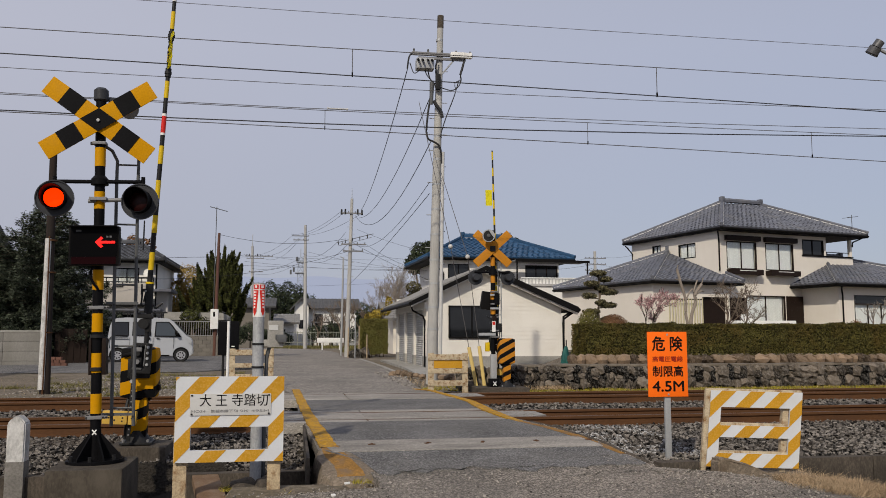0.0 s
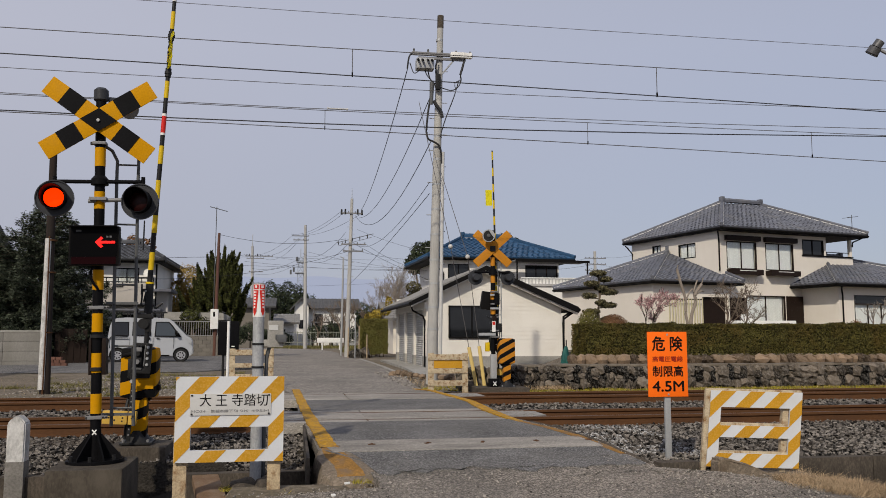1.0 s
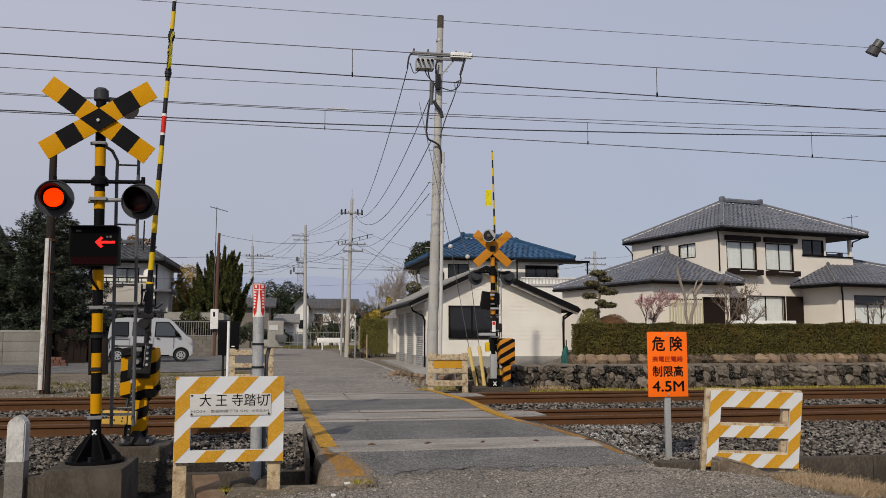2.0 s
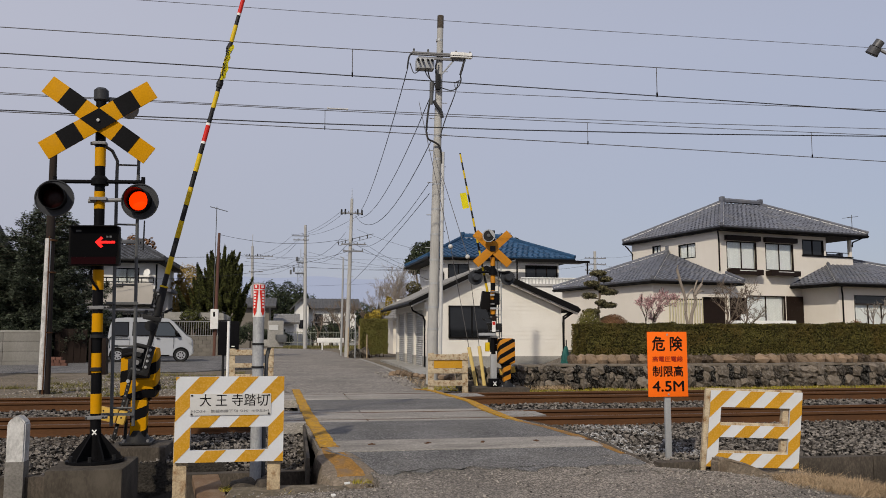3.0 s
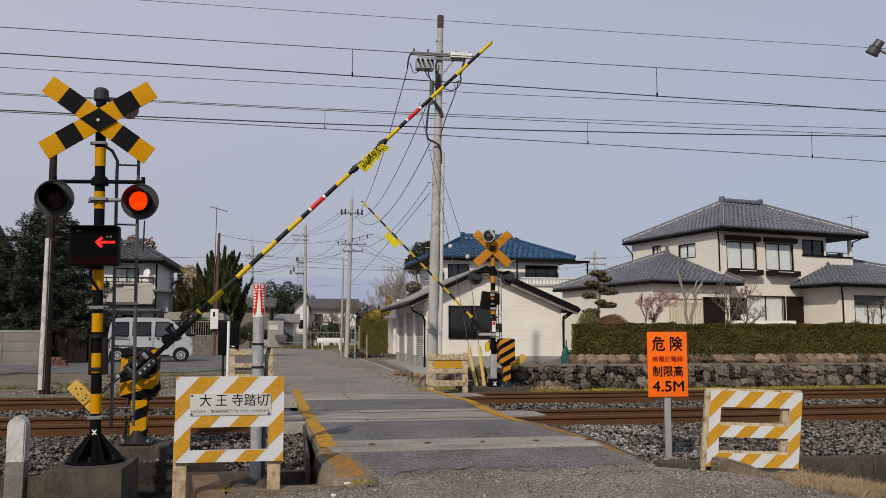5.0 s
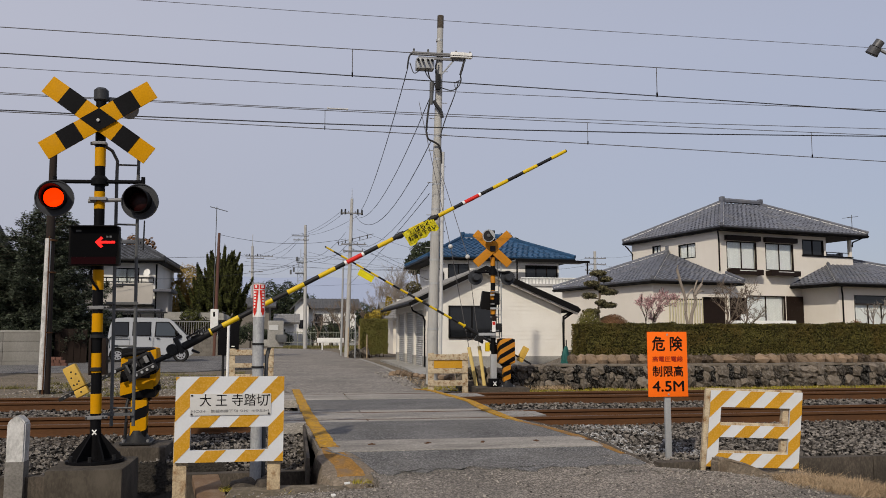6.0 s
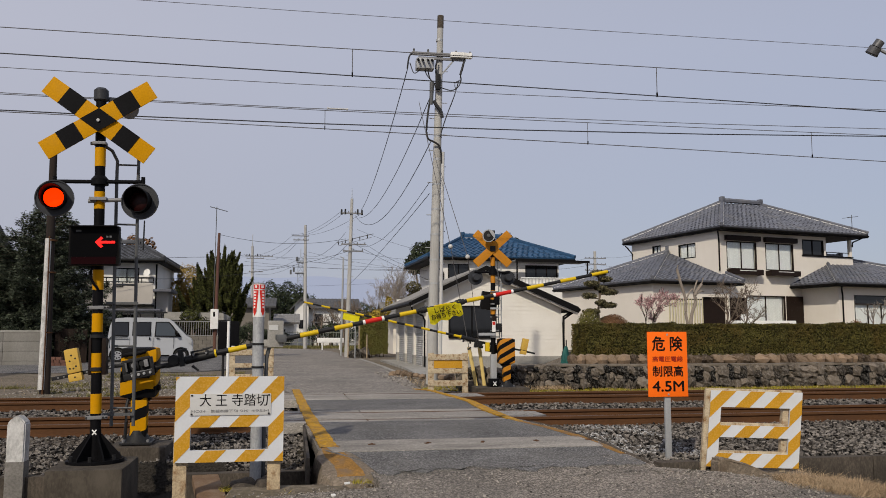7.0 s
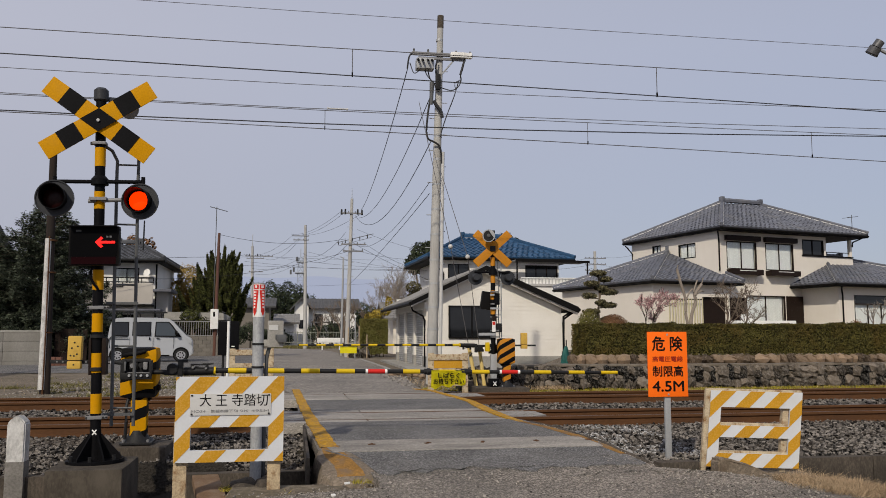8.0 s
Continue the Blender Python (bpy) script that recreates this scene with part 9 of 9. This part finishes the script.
# far woods
for i, (x, y, h, w) in enumerate(((-8, 150, 8.5, 3.4), (-3.6, 150, 10.8, 3.4), (-0.4, 152, 10.9, 3.2), (2.2, 155, 9.0, 2.6), (-13, 155, 9.5, 3.5), (-19, 160, 9.0, 4.0), (9, 165, 7.5, 3.0), (14, 170, 8.0, 4.0))):
    clump_tree((x, y, -0.1), h, [(0, 0, h * 0.62, w, h * 0.36), (w * 0.5, 0, h * 0.5, w * 0.7, h * 0.3), (-w * 0.5, 0, h * 0.48, w * 0.7, h * 0.3)], 5200, 0.27, FAR_LEAF, 40 + i, "distant dark evergreen tree", trunk=True)
clump_tree((10.3, 68, -0.1), 9.0, [(0, 0, 7.8, 1.0, 1.0), (0.9, 0, 8.2, 0.9, 0.8), (-0.6, 0, 7.0, 0.8, 0.8)], 3500, 0.14, FAR_LEAF, 50, "evergreen tree behind the blue roof")
clump_tree((17.8, 70, -0.1), 10, [(0, 0, 9.4, 0.7, 0.6), (0.8, 0, 9.0, 0.6, 0.6), (0.2, 0, 8.2, 0.9, 0.8)], 2600, 0.13, FAR_LEAF, 51, "evergreen tree behind the blue roof")
clump_tree((6.6, 46.6, -0.1), 4.8, [(0, 0, 3.9, 0.45, 0.35), (0.2, 0, 3.3, 0.6, 0.4), (-0.3, 0, 3.0, 0.5, 0.3)], 2200, 0.07, PINE_LEAF, 52, "small garden pine beside the blue-roofed house")
for i, (x, y, h, rr, lab) in enumerate(((7.4, 62, 7.4, 0.085, 1), (6.3, 63, 5.8, 0.07, 1), (8.5, 64, 7.2, 0.08, 1), (7.9, 61, 6.0, 0.07, 1), (6.9, 66, 6.6, 0.075, 1), (3.6, 64, 4.4, 0.09, 0), (5.0, 85, 6.0, 0.12, 0), (7.5, 95, 6.5, 0.12, 0), (2.6, 90, 5.0, 0.10, 0))):
    bare_tree((x, y, -0.1), h, rr, 7 if lab else 6, 60 + i, "leafless grey-brown winter tree by the road", bark=BARK_PALE if lab else BARK, spread=0.72)
for i, (x, y, w, h) in enumerate(((-5.6, 88, 0.9, 2.3), (-4.2, 89, 1.0, 2.7), (-2.9, 90, 0.8, 2.0), (2.6, 105, 1.2, 2.6), (4.6, 106, 1.3, 3.0), (6.6, 105, 1.2, 2.5), (8.6, 104, 1.4, 3.2), (-0.9, 103, 0.8, 1.6))):
    clump_tree((x, y, -0.1), h, [(0, 0, h * 0.62, w, h * 0.36), (w * 0.6, 0, h * 0.5, w * 0.7, h * 0.32)], 1500, 0.11, FAR_LEAF, 120 + i, "dense shrub by the far houses", name="shrub")
YELLOW_GREEN = material("yellow_green_leaf", (0.30, 0.22, 0.035), 0.75, vary=0.4, scale=2, fine=20, bump=0, per_island=1.0)
clump_tree((5.15, 52.6, -0.1), 3.0, [(0, 0, 2.55, 0.40, 0.35), (0.55, 0, 2.75, 0.30, 0.30), (-0.45, 0, 2.4, 0.35, 0.25), (0.75, 0, 3.3, 0.22, 0.4)], 2200, 0.06, YELLOW_GREEN, 55, "yellow-leaved shrub behind the clipped hedge", name="shrub")
# house garden
plum = bare_tree((12.72, 29, 0.45), 2.55, 0.05, 6, 71, "small plum tree in pale pink blossom", bark=BARK_DARK, blossom=BLOSSOM, spread=0.9, name="plum_tree", n_bloom=6, bloom_size=0.034)
pt = thing("pollard_tree", (14.5, 29.5, 0.45), "pollarded tree with thick pale bare limbs", "tree", "garden and roadside trees")
part("trunk", tubes(((0, 0, 0), (0.02, 0, 1.15), 0.15, 0.13), seg=10), BARK_PALE, pt)
for pts, r0 in (([(-0.02, 0, 1.0), (-0.12, 0, 1.5), (-0.10, 0.02, 2.0), (-0.28, 0, 2.6), (-0.42, 0, 3.15)], 0.085), ([(0.05, 0, 1.0), (0.14, 0.03, 1.5), (0.28, 0, 1.9), (0.30, 0, 2.25), (0.55, 0, 2.6)], 0.10),
                ([(0.28, 0, 1.9), (0.22, 0, 2.3), (0.38, 0, 2.75)], 0.05), ([(-0.10, 0, 2.0), (0.06, 0, 2.3), (0.18, 0, 2.42)], 0.05), ([(0.30, 0, 2.2), (0.52, 0, 2.35), (0.68, 0.1, 2.32)], 0.045),
                ([(-0.28, 0, 2.6), (-0.38, 0, 2.75), (-0.50, 0, 2.78)], 0.03), ([(-0.42, 0, 3.15), (-0.38, 0, 3.3)], 0.03), ([(0.55, 0, 2.6), (0.62, 0, 2.85)], 0.035)):
    part("limb", path_tube(smooth(pts, 5), r0 * 0.62, 8), BARK_PALE, pt)
bare_tree((16.3, 30, 0.45), 3.3, 0.06, 6, 73, "leafless twiggy garden shrub", bark=BARK, spread=1.15)
bare_tree((17.2, 30.4, 0.45), 2.9, 0.05, 6, 75, "leafless twiggy garden shrub", bark=BARK, spread=1.15)
bare_tree((17.9, 24, 0.45), 2.3, 0.05, 5, 74, "leafless twiggy garden shrub", bark=BARK_PALE, spread=0.9)


def cloud_pine():
    t = thing("garden_pine", (12.3, 33, 0.45), "cloud-pruned garden pine with layered pads", "tree", "garden and roadside trees")
    part("trunk", path_tube([(0, 0, 0), (0.08, 0, 0.8), (-0.05, 0, 1.6), (0.06, 0, 2.4), (0, 0, 3.2)], 0.07, 8), BARK, t)
    for i, (x, z, w) in enumerate(((0.0, 3.22, 0.30), (0.30, 2.98, 0.22), (-0.30, 2.80, 0.26), (0.45, 2.46, 0.32), (-0.40, 2.30, 0.26), (0.10, 2.62, 0.22), (0.40, 1.92, 0.30), (-0.32, 1.66, 0.30), (0.1, 2.02, 0.2), (0.38, 1.35, 0.26))):
        r = np.random.default_rng(80 + i)
        d = r.normal(size=(700, 3))
        d /= np.linalg.norm(d, axis=1, keepdims=True)
        p = d * np.array([w * 1.0, w * 1.0, 0.10]) * r.uniform(0.45, 1.28, (700, 1)) + np.array([x, 0, z])
        tagged(part("pad", leaf_mesh(p, 0.05, d, 2.0, 1.0, i), PINE_LEAF, t), kind="stuff")
        part("branch", tubes(((0, 0, z - 0.12), (x, 0, z - 0.05), 0.03), seg=5), BARK, t)


cloud_pine()


def dome(at, rx, rz, n, size, leaf, seed, label):
    s = thing("shrub", at, label, "shrub", "garden shrubs")
    r = np.random.default_rng(seed)
    d = r.normal(size=(n, 3))
    d[:, 2] = np.abs(d[:, 2])
    d /= np.linalg.norm(d, axis=1, keepdims=True)
    part("stems", tubes(((0, 0, 0), (0, 0, rz * 0.6), 0.06), seg=6), BARK, s)
    tagged(part("foliage", leaf_mesh(d * np.array([rx, rx, rz]) * r.uniform(0.86, 1.03, (n, 1)), size, d, 1.4, 0.7, seed), leaf, s), kind="stuff")


dome((11.36, 29, 0.45), 0.86, 1.42, 30000, 0.026, BROWN_LEAF, 90, "rounded reddish-brown clipped azalea")
dome((9.35, 26, 0.0), 0.62, 1.95, 6000, 0.05, HEDGE_OLIVE, 91, "dark green garden shrub beside the shed")
dome((19.6, 27, 0.45), 0.45, 1.25, 2000, 0.04, BROWN_LEAF, 93, "rounded reddish-brown clipped azalea")
wb = box(bmesh.new(), (19.5, 33, 1.68), (2.7, 0.8, 0.16), bevel=0.04)
wt = thing("garden_bench", (0, 0, 0), "white garden bench top above the hedge", "bench")
part("top", wb, WHITE, wt)
for x in (18.5, 20.7):
    part("leg", boxes(((x, 33, 1.03), (0.08, 0.5, 1.16))), WHITE, wt)
tagged(part("storage_box", box(bmesh.new(), (18.85, 33, 1.90), (0.42, 0.35, 0.28), bevel=0.03), WHITE), "small white box standing on the garden bench", "box")
nt = thing("garden_net", (6.80, 20.75, 0.40), "folded teal netting draped over a stake by the shed corner", "net")
nb = bmesh.new()
rings = []
for k, (z, r) in enumerate(((0.0, 0.095), (0.12, 0.085), (0.26, 0.075), (0.36, 0.06), (0.44, 0.04), (0.47, 0.015))):
    rings.append([nb.verts.new((r * (1 + 0.22 * math.sin(5 * a + k)) * math.cos(a) + 0.03 * k * 0.3, r * (1 + 0.22 * math.sin(5 * a + k)) * math.sin(a), z)) for a in [2 * math.pi * i / 20 for i in range(20)]])
for a, b in zip(rings, rings[1:]):
    for i in range(20):
        nb.faces.new((a[i], a[(i + 1) % 20], b[(i + 1) % 20], b[i]))
nb.faces.new(rings[-1])
part("net", nb, TEAL, nt)
part("stake", tubes(((0.04, 0, -0.1), (0.05, 0, 0.62), 0.015), seg=6), BROWN_FRAME, nt)


def tufts(name, patches, h, mat, label, seed, width=0.006, lean=0.45, clump=0.0):
    r = np.random.default_rng(seed)
    pts = []
    for x0, x1, y0, y1, z, n in patches:
        for _ in range(n):
            x, y = r.uniform(x0, x1), r.uniform(y0, y1)
            if clump and noise.noise((x * 0.9, y * 0.9, seed)) < clump:
                continue
            if noise.noise((x * 1.6, y * 1.6, seed)) + 0.15 > r.uniform(-0.25, 0.5):
                pts.append((x, y, z))
    tagged(part(name, blade_mesh(pts, h, lean, seed, width), mat), label, "grass", kind="stuff")


tufts("dry_grass", [(4.76 - (8.13 - y) * 0.35 if y > 7.04 else 4.38 + (7.04 - y) * 0.7, 5.06 + (8.0 - y) * 0.2, y, y + 0.1, -0.25, 1500) for y in [6.2 + 0.1 * k for k in range(19)]], 0.060, DRY_GRASS, "dry straw-coloured grass on the near verge", 101, 0.003, 1.1)
tufts("weeds", [(5.2, 17, 18.45, 19.05, -0.14, 32000), (3.0, 4.6, 19.0, 20.6, -0.12, 1500)], 0.055, GREEN_GRASS, "yellow-green weeds at the foot of the stone wall", 102, 0.009, 0.7)
tufts("dry_grass", [(5.0, 6.4, 18.75, 19.1, -0.10, 1500), (4.9, 17.0, 18.4, 19.1, -0.15, 2200), (-9, -1.3, 18.6, 26, -0.12, 300), (3.0, 4.8, 20.5, 25, -0.08, 900)], 0.10, DRY_GRASS, "dry grass tufts beyond the tracks", 103, 0.006, 0.7)
tufts("weeds", [(-9, -1.5, 18.7, 22, -0.13, 16000), (-7, -1.5, 22, 29, -0.10, 14000)], 0.09, WEED_DULL, "low green weeds beyond the tracks", 104, 0.009, 0.8, clump=0.16)
tufts("weeds", [(0.55, 0.72, 7.60, 7.74, -0.17, 260), (-0.62, -0.42, 7.95, 8.15, -0.26, 160), (-0.30, 0.0, 7.55, 7.75, -0.24, 120)], 0.035, GREEN_GRASS, "small green weeds in the broken road edge", 106, 0.004, 0.9)
tufts("weeds", [(-2, 9, 84, 92, -0.1, 9000), (3.8, 5.5, 55, 70, -0.1, 1500)], 0.25, WEED_DULL, "dull green verge at the road bend", 105, 0.05, 0.4)


# ---------------------------------------------------------------- far end of the road
gr = thing("guard_rail", (0, 75, -0.1), "white steel guard rail across the road bend", "guard rail")
part("beam", box(bmesh.new(), (3.3, 0, 0.85), (2.3, 0.10, 0.42), bevel=0.06), WHITE, gr)
for x in (2.6, 4.1):
    part("post", tubes(((x, 0.08, 0), (x, 0.08, 0.9), 0.06), seg=10), WHITE, gr)
FENCE_DULL = material("dull_green_mesh", (0.20, 0.21, 0.18), 0.7, vary=0.15, bump=0)
fn = thing("far_fence", (0, 98, -0.1), "low pale mesh fence along the far field", "fence", kind="structure")
part("rail", boxes(((2, 0, 1.6), (26, 0.06, 0.07)), ((2, 0, 0.5), (26, 0.06, 0.07))), FENCE_DULL, fn)
for k in range(19):
    part("post", boxes(((-11 + k * 1.45, 0, 0.85), (0.08, 0.08, 1.7))), FENCE_DULL, fn)
for k in range(90):
    part("bar", boxes(((-11 + k * 0.29, 0, 1.1), (0.03, 0.03, 1.3))), FENCE_DULL, fn)


def gable_house(at, w, d, eave, ridge_z, wall_mat, roof_mat, label, rz=0.0, windows=()):
    """Small gabled house, gable to -y."""
    h = thing("house", at, label, "house", "houses", rz=rz)
    bm = bmesh.new()
    prism(bm, [(0, 0), (w, 0), (w, eave), (w / 2, ridge_z), (0, eave)], d, Matrix.Translation((0, d, 0)) @ UPRIGHT)
    part("wall", bm, wall_mat, h, smooth=False)
    k = (ridge_z - eave) / (w / 2)
    o = 0.6
    quad_roof("roof_plane", ((-o, d + o, eave - o * k + 0.12), (-o, -o, eave - o * k + 0.12), (w / 2, -o, ridge_z + 0.12), (w / 2, d + o, ridge_z + 0.12)), roof_mat, h, 0.12)
    quad_roof("roof_plane", ((w + o, -o, eave - o * k + 0.12), (w + o, d + o, eave - o * k + 0.12), (w / 2, d + o, ridge_z + 0.12), (w / 2, -o, ridge_z + 0.12)), roof_mat, h, 0.12)
    for x, z, ww, hh in windows:
        window(h, fr_front(x, -0.02, z), ww, hh, 2, TRIM_DARK, curtain=False, glass_mat=GLASS_DARK)
    return h


def side_gable_house(at, w, d, eave, rise, wall_mat, roof_mat, label, windows=()):
    """House with the ridge along x."""
    h = thing("house", at, label, "house", "houses")
    wall_boxes(h, wall_mat, 0, w, 0, d, 0, eave)
    for x in (0.0, w - 0.15):
        part("gable", prism(bmesh.new(), [(0, eave), (d, eave), (d / 2, eave + rise)], 0.15, Matrix(((0, 0, 1, x), (1, 0, 0, 0), (0, 1, 0, 0), (0, 0, 0, 1)))), wall_mat, h, smooth=False)
    o = 0.7
    k = rise / (d / 2)
    pl = ((-o, -o, eave - o * k + 0.12), (w + o, -o, eave - o * k + 0.12), (w + o, d / 2, eave + rise + 0.12), (-o, d / 2, eave + rise + 0.12))
    quad_roof("roof_plane", pl, roof_mat, h, 0.14)
    tiled_plane(pl, roof_mat, h, 0.45, 0.5)
    quad_roof("roof_plane", ((w + o, d + o, eave - o * k + 0.12), (-o, d + o, eave - o * k + 0.12), (-o, d / 2, eave + rise + 0.12), (w + o, d / 2, eave + rise + 0.12)), roof_mat, h, 0.14)
    for x, z, ww, hh in windows:
        window(h, fr_front(x, -0.02, z), ww, hh, 2, TRIM_DARK, curtain=False, glass_mat=GLASS_DARK)
    return h


gable_house((0.25, 109.2, -0.1), 1.75, 9, 5.1, 6.05, STUCCO_WHITE, FAR_ROOF, "distant white gabled farmhouse", rz=0, windows=((0.6, 2.2, 0.8, 1.0),))
side_gable_house((2.0, 110.5, -0.1), 6.0, 6, 4.9, 1.1, STUCCO_WHITE, FAR_ROOF, "distant farmhouse with a long grey tiled roof", windows=((0.8, 2.6, 1.0, 1.4), (2.6, 1.0, 2.4, 1.8)))
ph = thing("porch", (2.4, 108.6, -0.1), "low porch roof before the far farmhouse", "porch")
part("roof", boxes(((1.2, 0.6, 2.95), (2.6, 1.6, 0.16))), FAR_ROOF, ph)
for x in (0.1, 2.3):
    part("post", boxes(((x, 0, 1.45), (0.12, 0.12, 2.9))), BROWN_FRAME, ph)
side_gable_house((-1.55, 103.5, -0.1), 1.75, 3.4, 3.0, 0.75, STUCCO_WHITE, ROOF_SHEET, "distant small white outbuilding", windows=((0.2, 1.2, 0.5, 0.8),))
side_gable_house((-6.6, 95, -0.1), 4.1, 7, 4.5, 0.9, BLOCK_GREY, FAR_ROOF, "distant house with a dark grey roof", windows=((0.6, 1.0, 1.2, 1.2),))
for i, (x, y, h) in enumerate(((3.4, 106.5, 4.4), (4.9, 107, 4.9), (6.4, 107.5, 4.6))):
    bare_tree((x, y, -0.1), h, 0.13, 6, 160 + i, "leafless dark winter tree before the farmhouse", bark=BARK_DARK, spread=0.8)
lt = thing("lattice_tower", (1.7, 205, -0.1), "far grey lattice pylon behind the farmhouse", "pylon")
for dx, dy in ((-1, -1), (1, -1), (1, 1), (-1, 1)):
    part("leg", tubes(((dx * 1.3, dy * 1.3, 0), (dx * 0.5, dy * 0.5, 20.0), 0.10, 0.07), seg=6), STEEL_FAR, lt)
for k in range(11):
    z0, z1 = 1.8 * k, 1.8 * (k + 1)
    w0, w1 = 1.3 - 0.04 * z0, 1.3 - 0.04 * z1
    part("brace", tubes(((-w0, -w0, z0), (w1, -w1, z1), 0.06), ((w0, -w0, z0), (-w1, -w1, z1), 0.06), ((-w1, -w1, z1), (w1, -w1, z1), 0.05), seg=5), STEEL_FAR, lt)
for z, w, h in ((16.2, 2.6, 0.25), (18.8, 1.9, 0.25)):
    part("platform", boxes(((0, 0, z), (w, w, h))), STEEL_FAR, lt)
for x, z in ((-1.6, 16.9), (1.2, 17.2), (-0.9, 19.4), (0.9, 19.2), (-2.3, 16.3)):
    part("antenna", tubes(((x, -0.8, z - 0.5), (x, -0.8, z + 0.6), 0.22), seg=8), GREY_METAL, lt)
part("mast", tubes(((0, 0, 20), (0, 0, 22.0), 0.10), seg=6), STEEL_FAR, lt)
side_gable_house((6.8, 58, -0.1), 6, 6, 2.5, 1.0, STUCCO, ROOF_SHEET, "low roadside outbuilding with a grey roof", windows=((1, 0.8, 1.5, 1.2),))
side_gable_house((-24.25, 39, -0.1), 9.2, 9, 5.2, 2.0, STUCCO, TILE_GREY, "neighbouring house with a dark roof edge", windows=())
# stakes and stones where the road narrows
for x, y, h in ((3.1, 48, 1.6), (3.75, 48.5, 1.7), (4.1, 47.4, 1.2)):
    tagged(part("road_stake", tubes(((x, y, -0.1), (x, y, h), 0.035), seg=8), PEELED if x < 3.5 else WOOD_OLD), "slim weathered stake by the roadside", "stake", "roadside stakes")
for x, y, s in ((3.5, 47.8, 0.6), (4.0, 48.0, 0.7), (3.45, 49, 0.45)):
    o = tagged(part("garden_rock", STONES[int(x * 10) % 8], WALL_STONE), "dark rounded rock by the roadside", "rock", "roadside rocks")
    o.matrix_basis = Matrix.Translation((x, y, 0.1)) @ Matrix.Diagonal((s, s, s * 0.9, 1))
# distant hills, their haze painted as an even glow
hb = bmesh.new()
prev = None
for i in range(90):
    x = -2400 + i * 60
    z = 232 + 26 * noise.noise((x * 0.0012, 2, 0)) + 14 * noise.noise((x * 0.005, 5, 0))
    pair = [hb.verts.new((x, 3300, -5)), hb.verts.new((x, 3400, max(z, 20)))]
    if prev:
        hb.faces.new((prev[0], pair[0], pair[1], prev[1]))
    prev = pair
tagged(part("backdrop_hills", hb, HAZE_HILL), "faint blue hazy hills on the horizon", "hills", kind="structure")


# ---------------------------------------------------------------- what moves
LEFT_TO_RIGHT = (0.05, 1.27, 2.50, 3.74, 4.97, 6.17, 7.43)
RIGHT_TO_LEFT = (0.65, 1.88, 3.08, 4.34, 5.58, 6.84)


def lamp_rows(on_first, ons, offs):
    """The glowing face stands before its dark lens while lit and sinks behind it when dark."""
    front, back = pose(0, -0.066, 0), pose(0, 0.03, 0)
    rows = [(0.0, front if on_first else back)]
    for t, m in sorted([(t, front) for t in ons] + [(t, back) for t in offs], key=lambda r: r[0]):
        rows += [(t - 1 / 60, rows[-1][1]), (t + 1 / 60, m)]
    rows.append((8.0, rows[-1][1]))
    return rows


def motions():
    near = [(0, 87.1), (2.0, 87.1), (2.4, 84.7), (2.8, 79.9), (3.0, 76.9), (3.5, 68.4), (4, 60.4), (4.5, 52.4), (4.7, 49.3), (5.25, 40.3), (5.8, 31.4), (6, 28.0), (6.5, 20.0), (7, 11.9), (7.3, 7.1), (7.5, 3.9), (7.7, 0.8), (7.85, -0.5), (8, -0.7)]
    far = [(0, 88.6), (2, 88.6), (2.4, 86.5), (2.8, 81.8), (3, 78.8), (3.5, 70.4), (4, 62.0), (4.5, 53.7), (4.7, 50.6), (5.25, 41.5), (5.8, 32.3), (6, 29.0), (6.5, 20.6), (7, 12.2), (7.3, 7.7), (7.5, 4.5), (7.7, 1.4), (7.85, 0.3), (8, 0.1)]
    walk(NEAR_ARM, [(t, pose(*NEAR_SHAFT, 0, -a, 0)) for t, a in near])
    walk(FAR_ARM, [(t, pose(*FAR_SHAFT, 0, a, 0) @ pose(0, 0, 0, 0, 0, 180)) for t, a in far])
    walk(BANNER_OB, [(t, pose(*BANNER_AT, rx, 0, 0)) for t, rx in ((0, -72), (2.0, -72), (3.0, -66), (4.5, -56), (6.0, -22), (7.0, -8), (7.7, 0), (8.0, 0))])
    walk(LAMP_GLOWS[0], lamp_rows(True, RIGHT_TO_LEFT, LEFT_TO_RIGHT))
    walk(LAMP_GLOWS[1], lamp_rows(False, LEFT_TO_RIGHT, RIGHT_TO_LEFT))


motions()
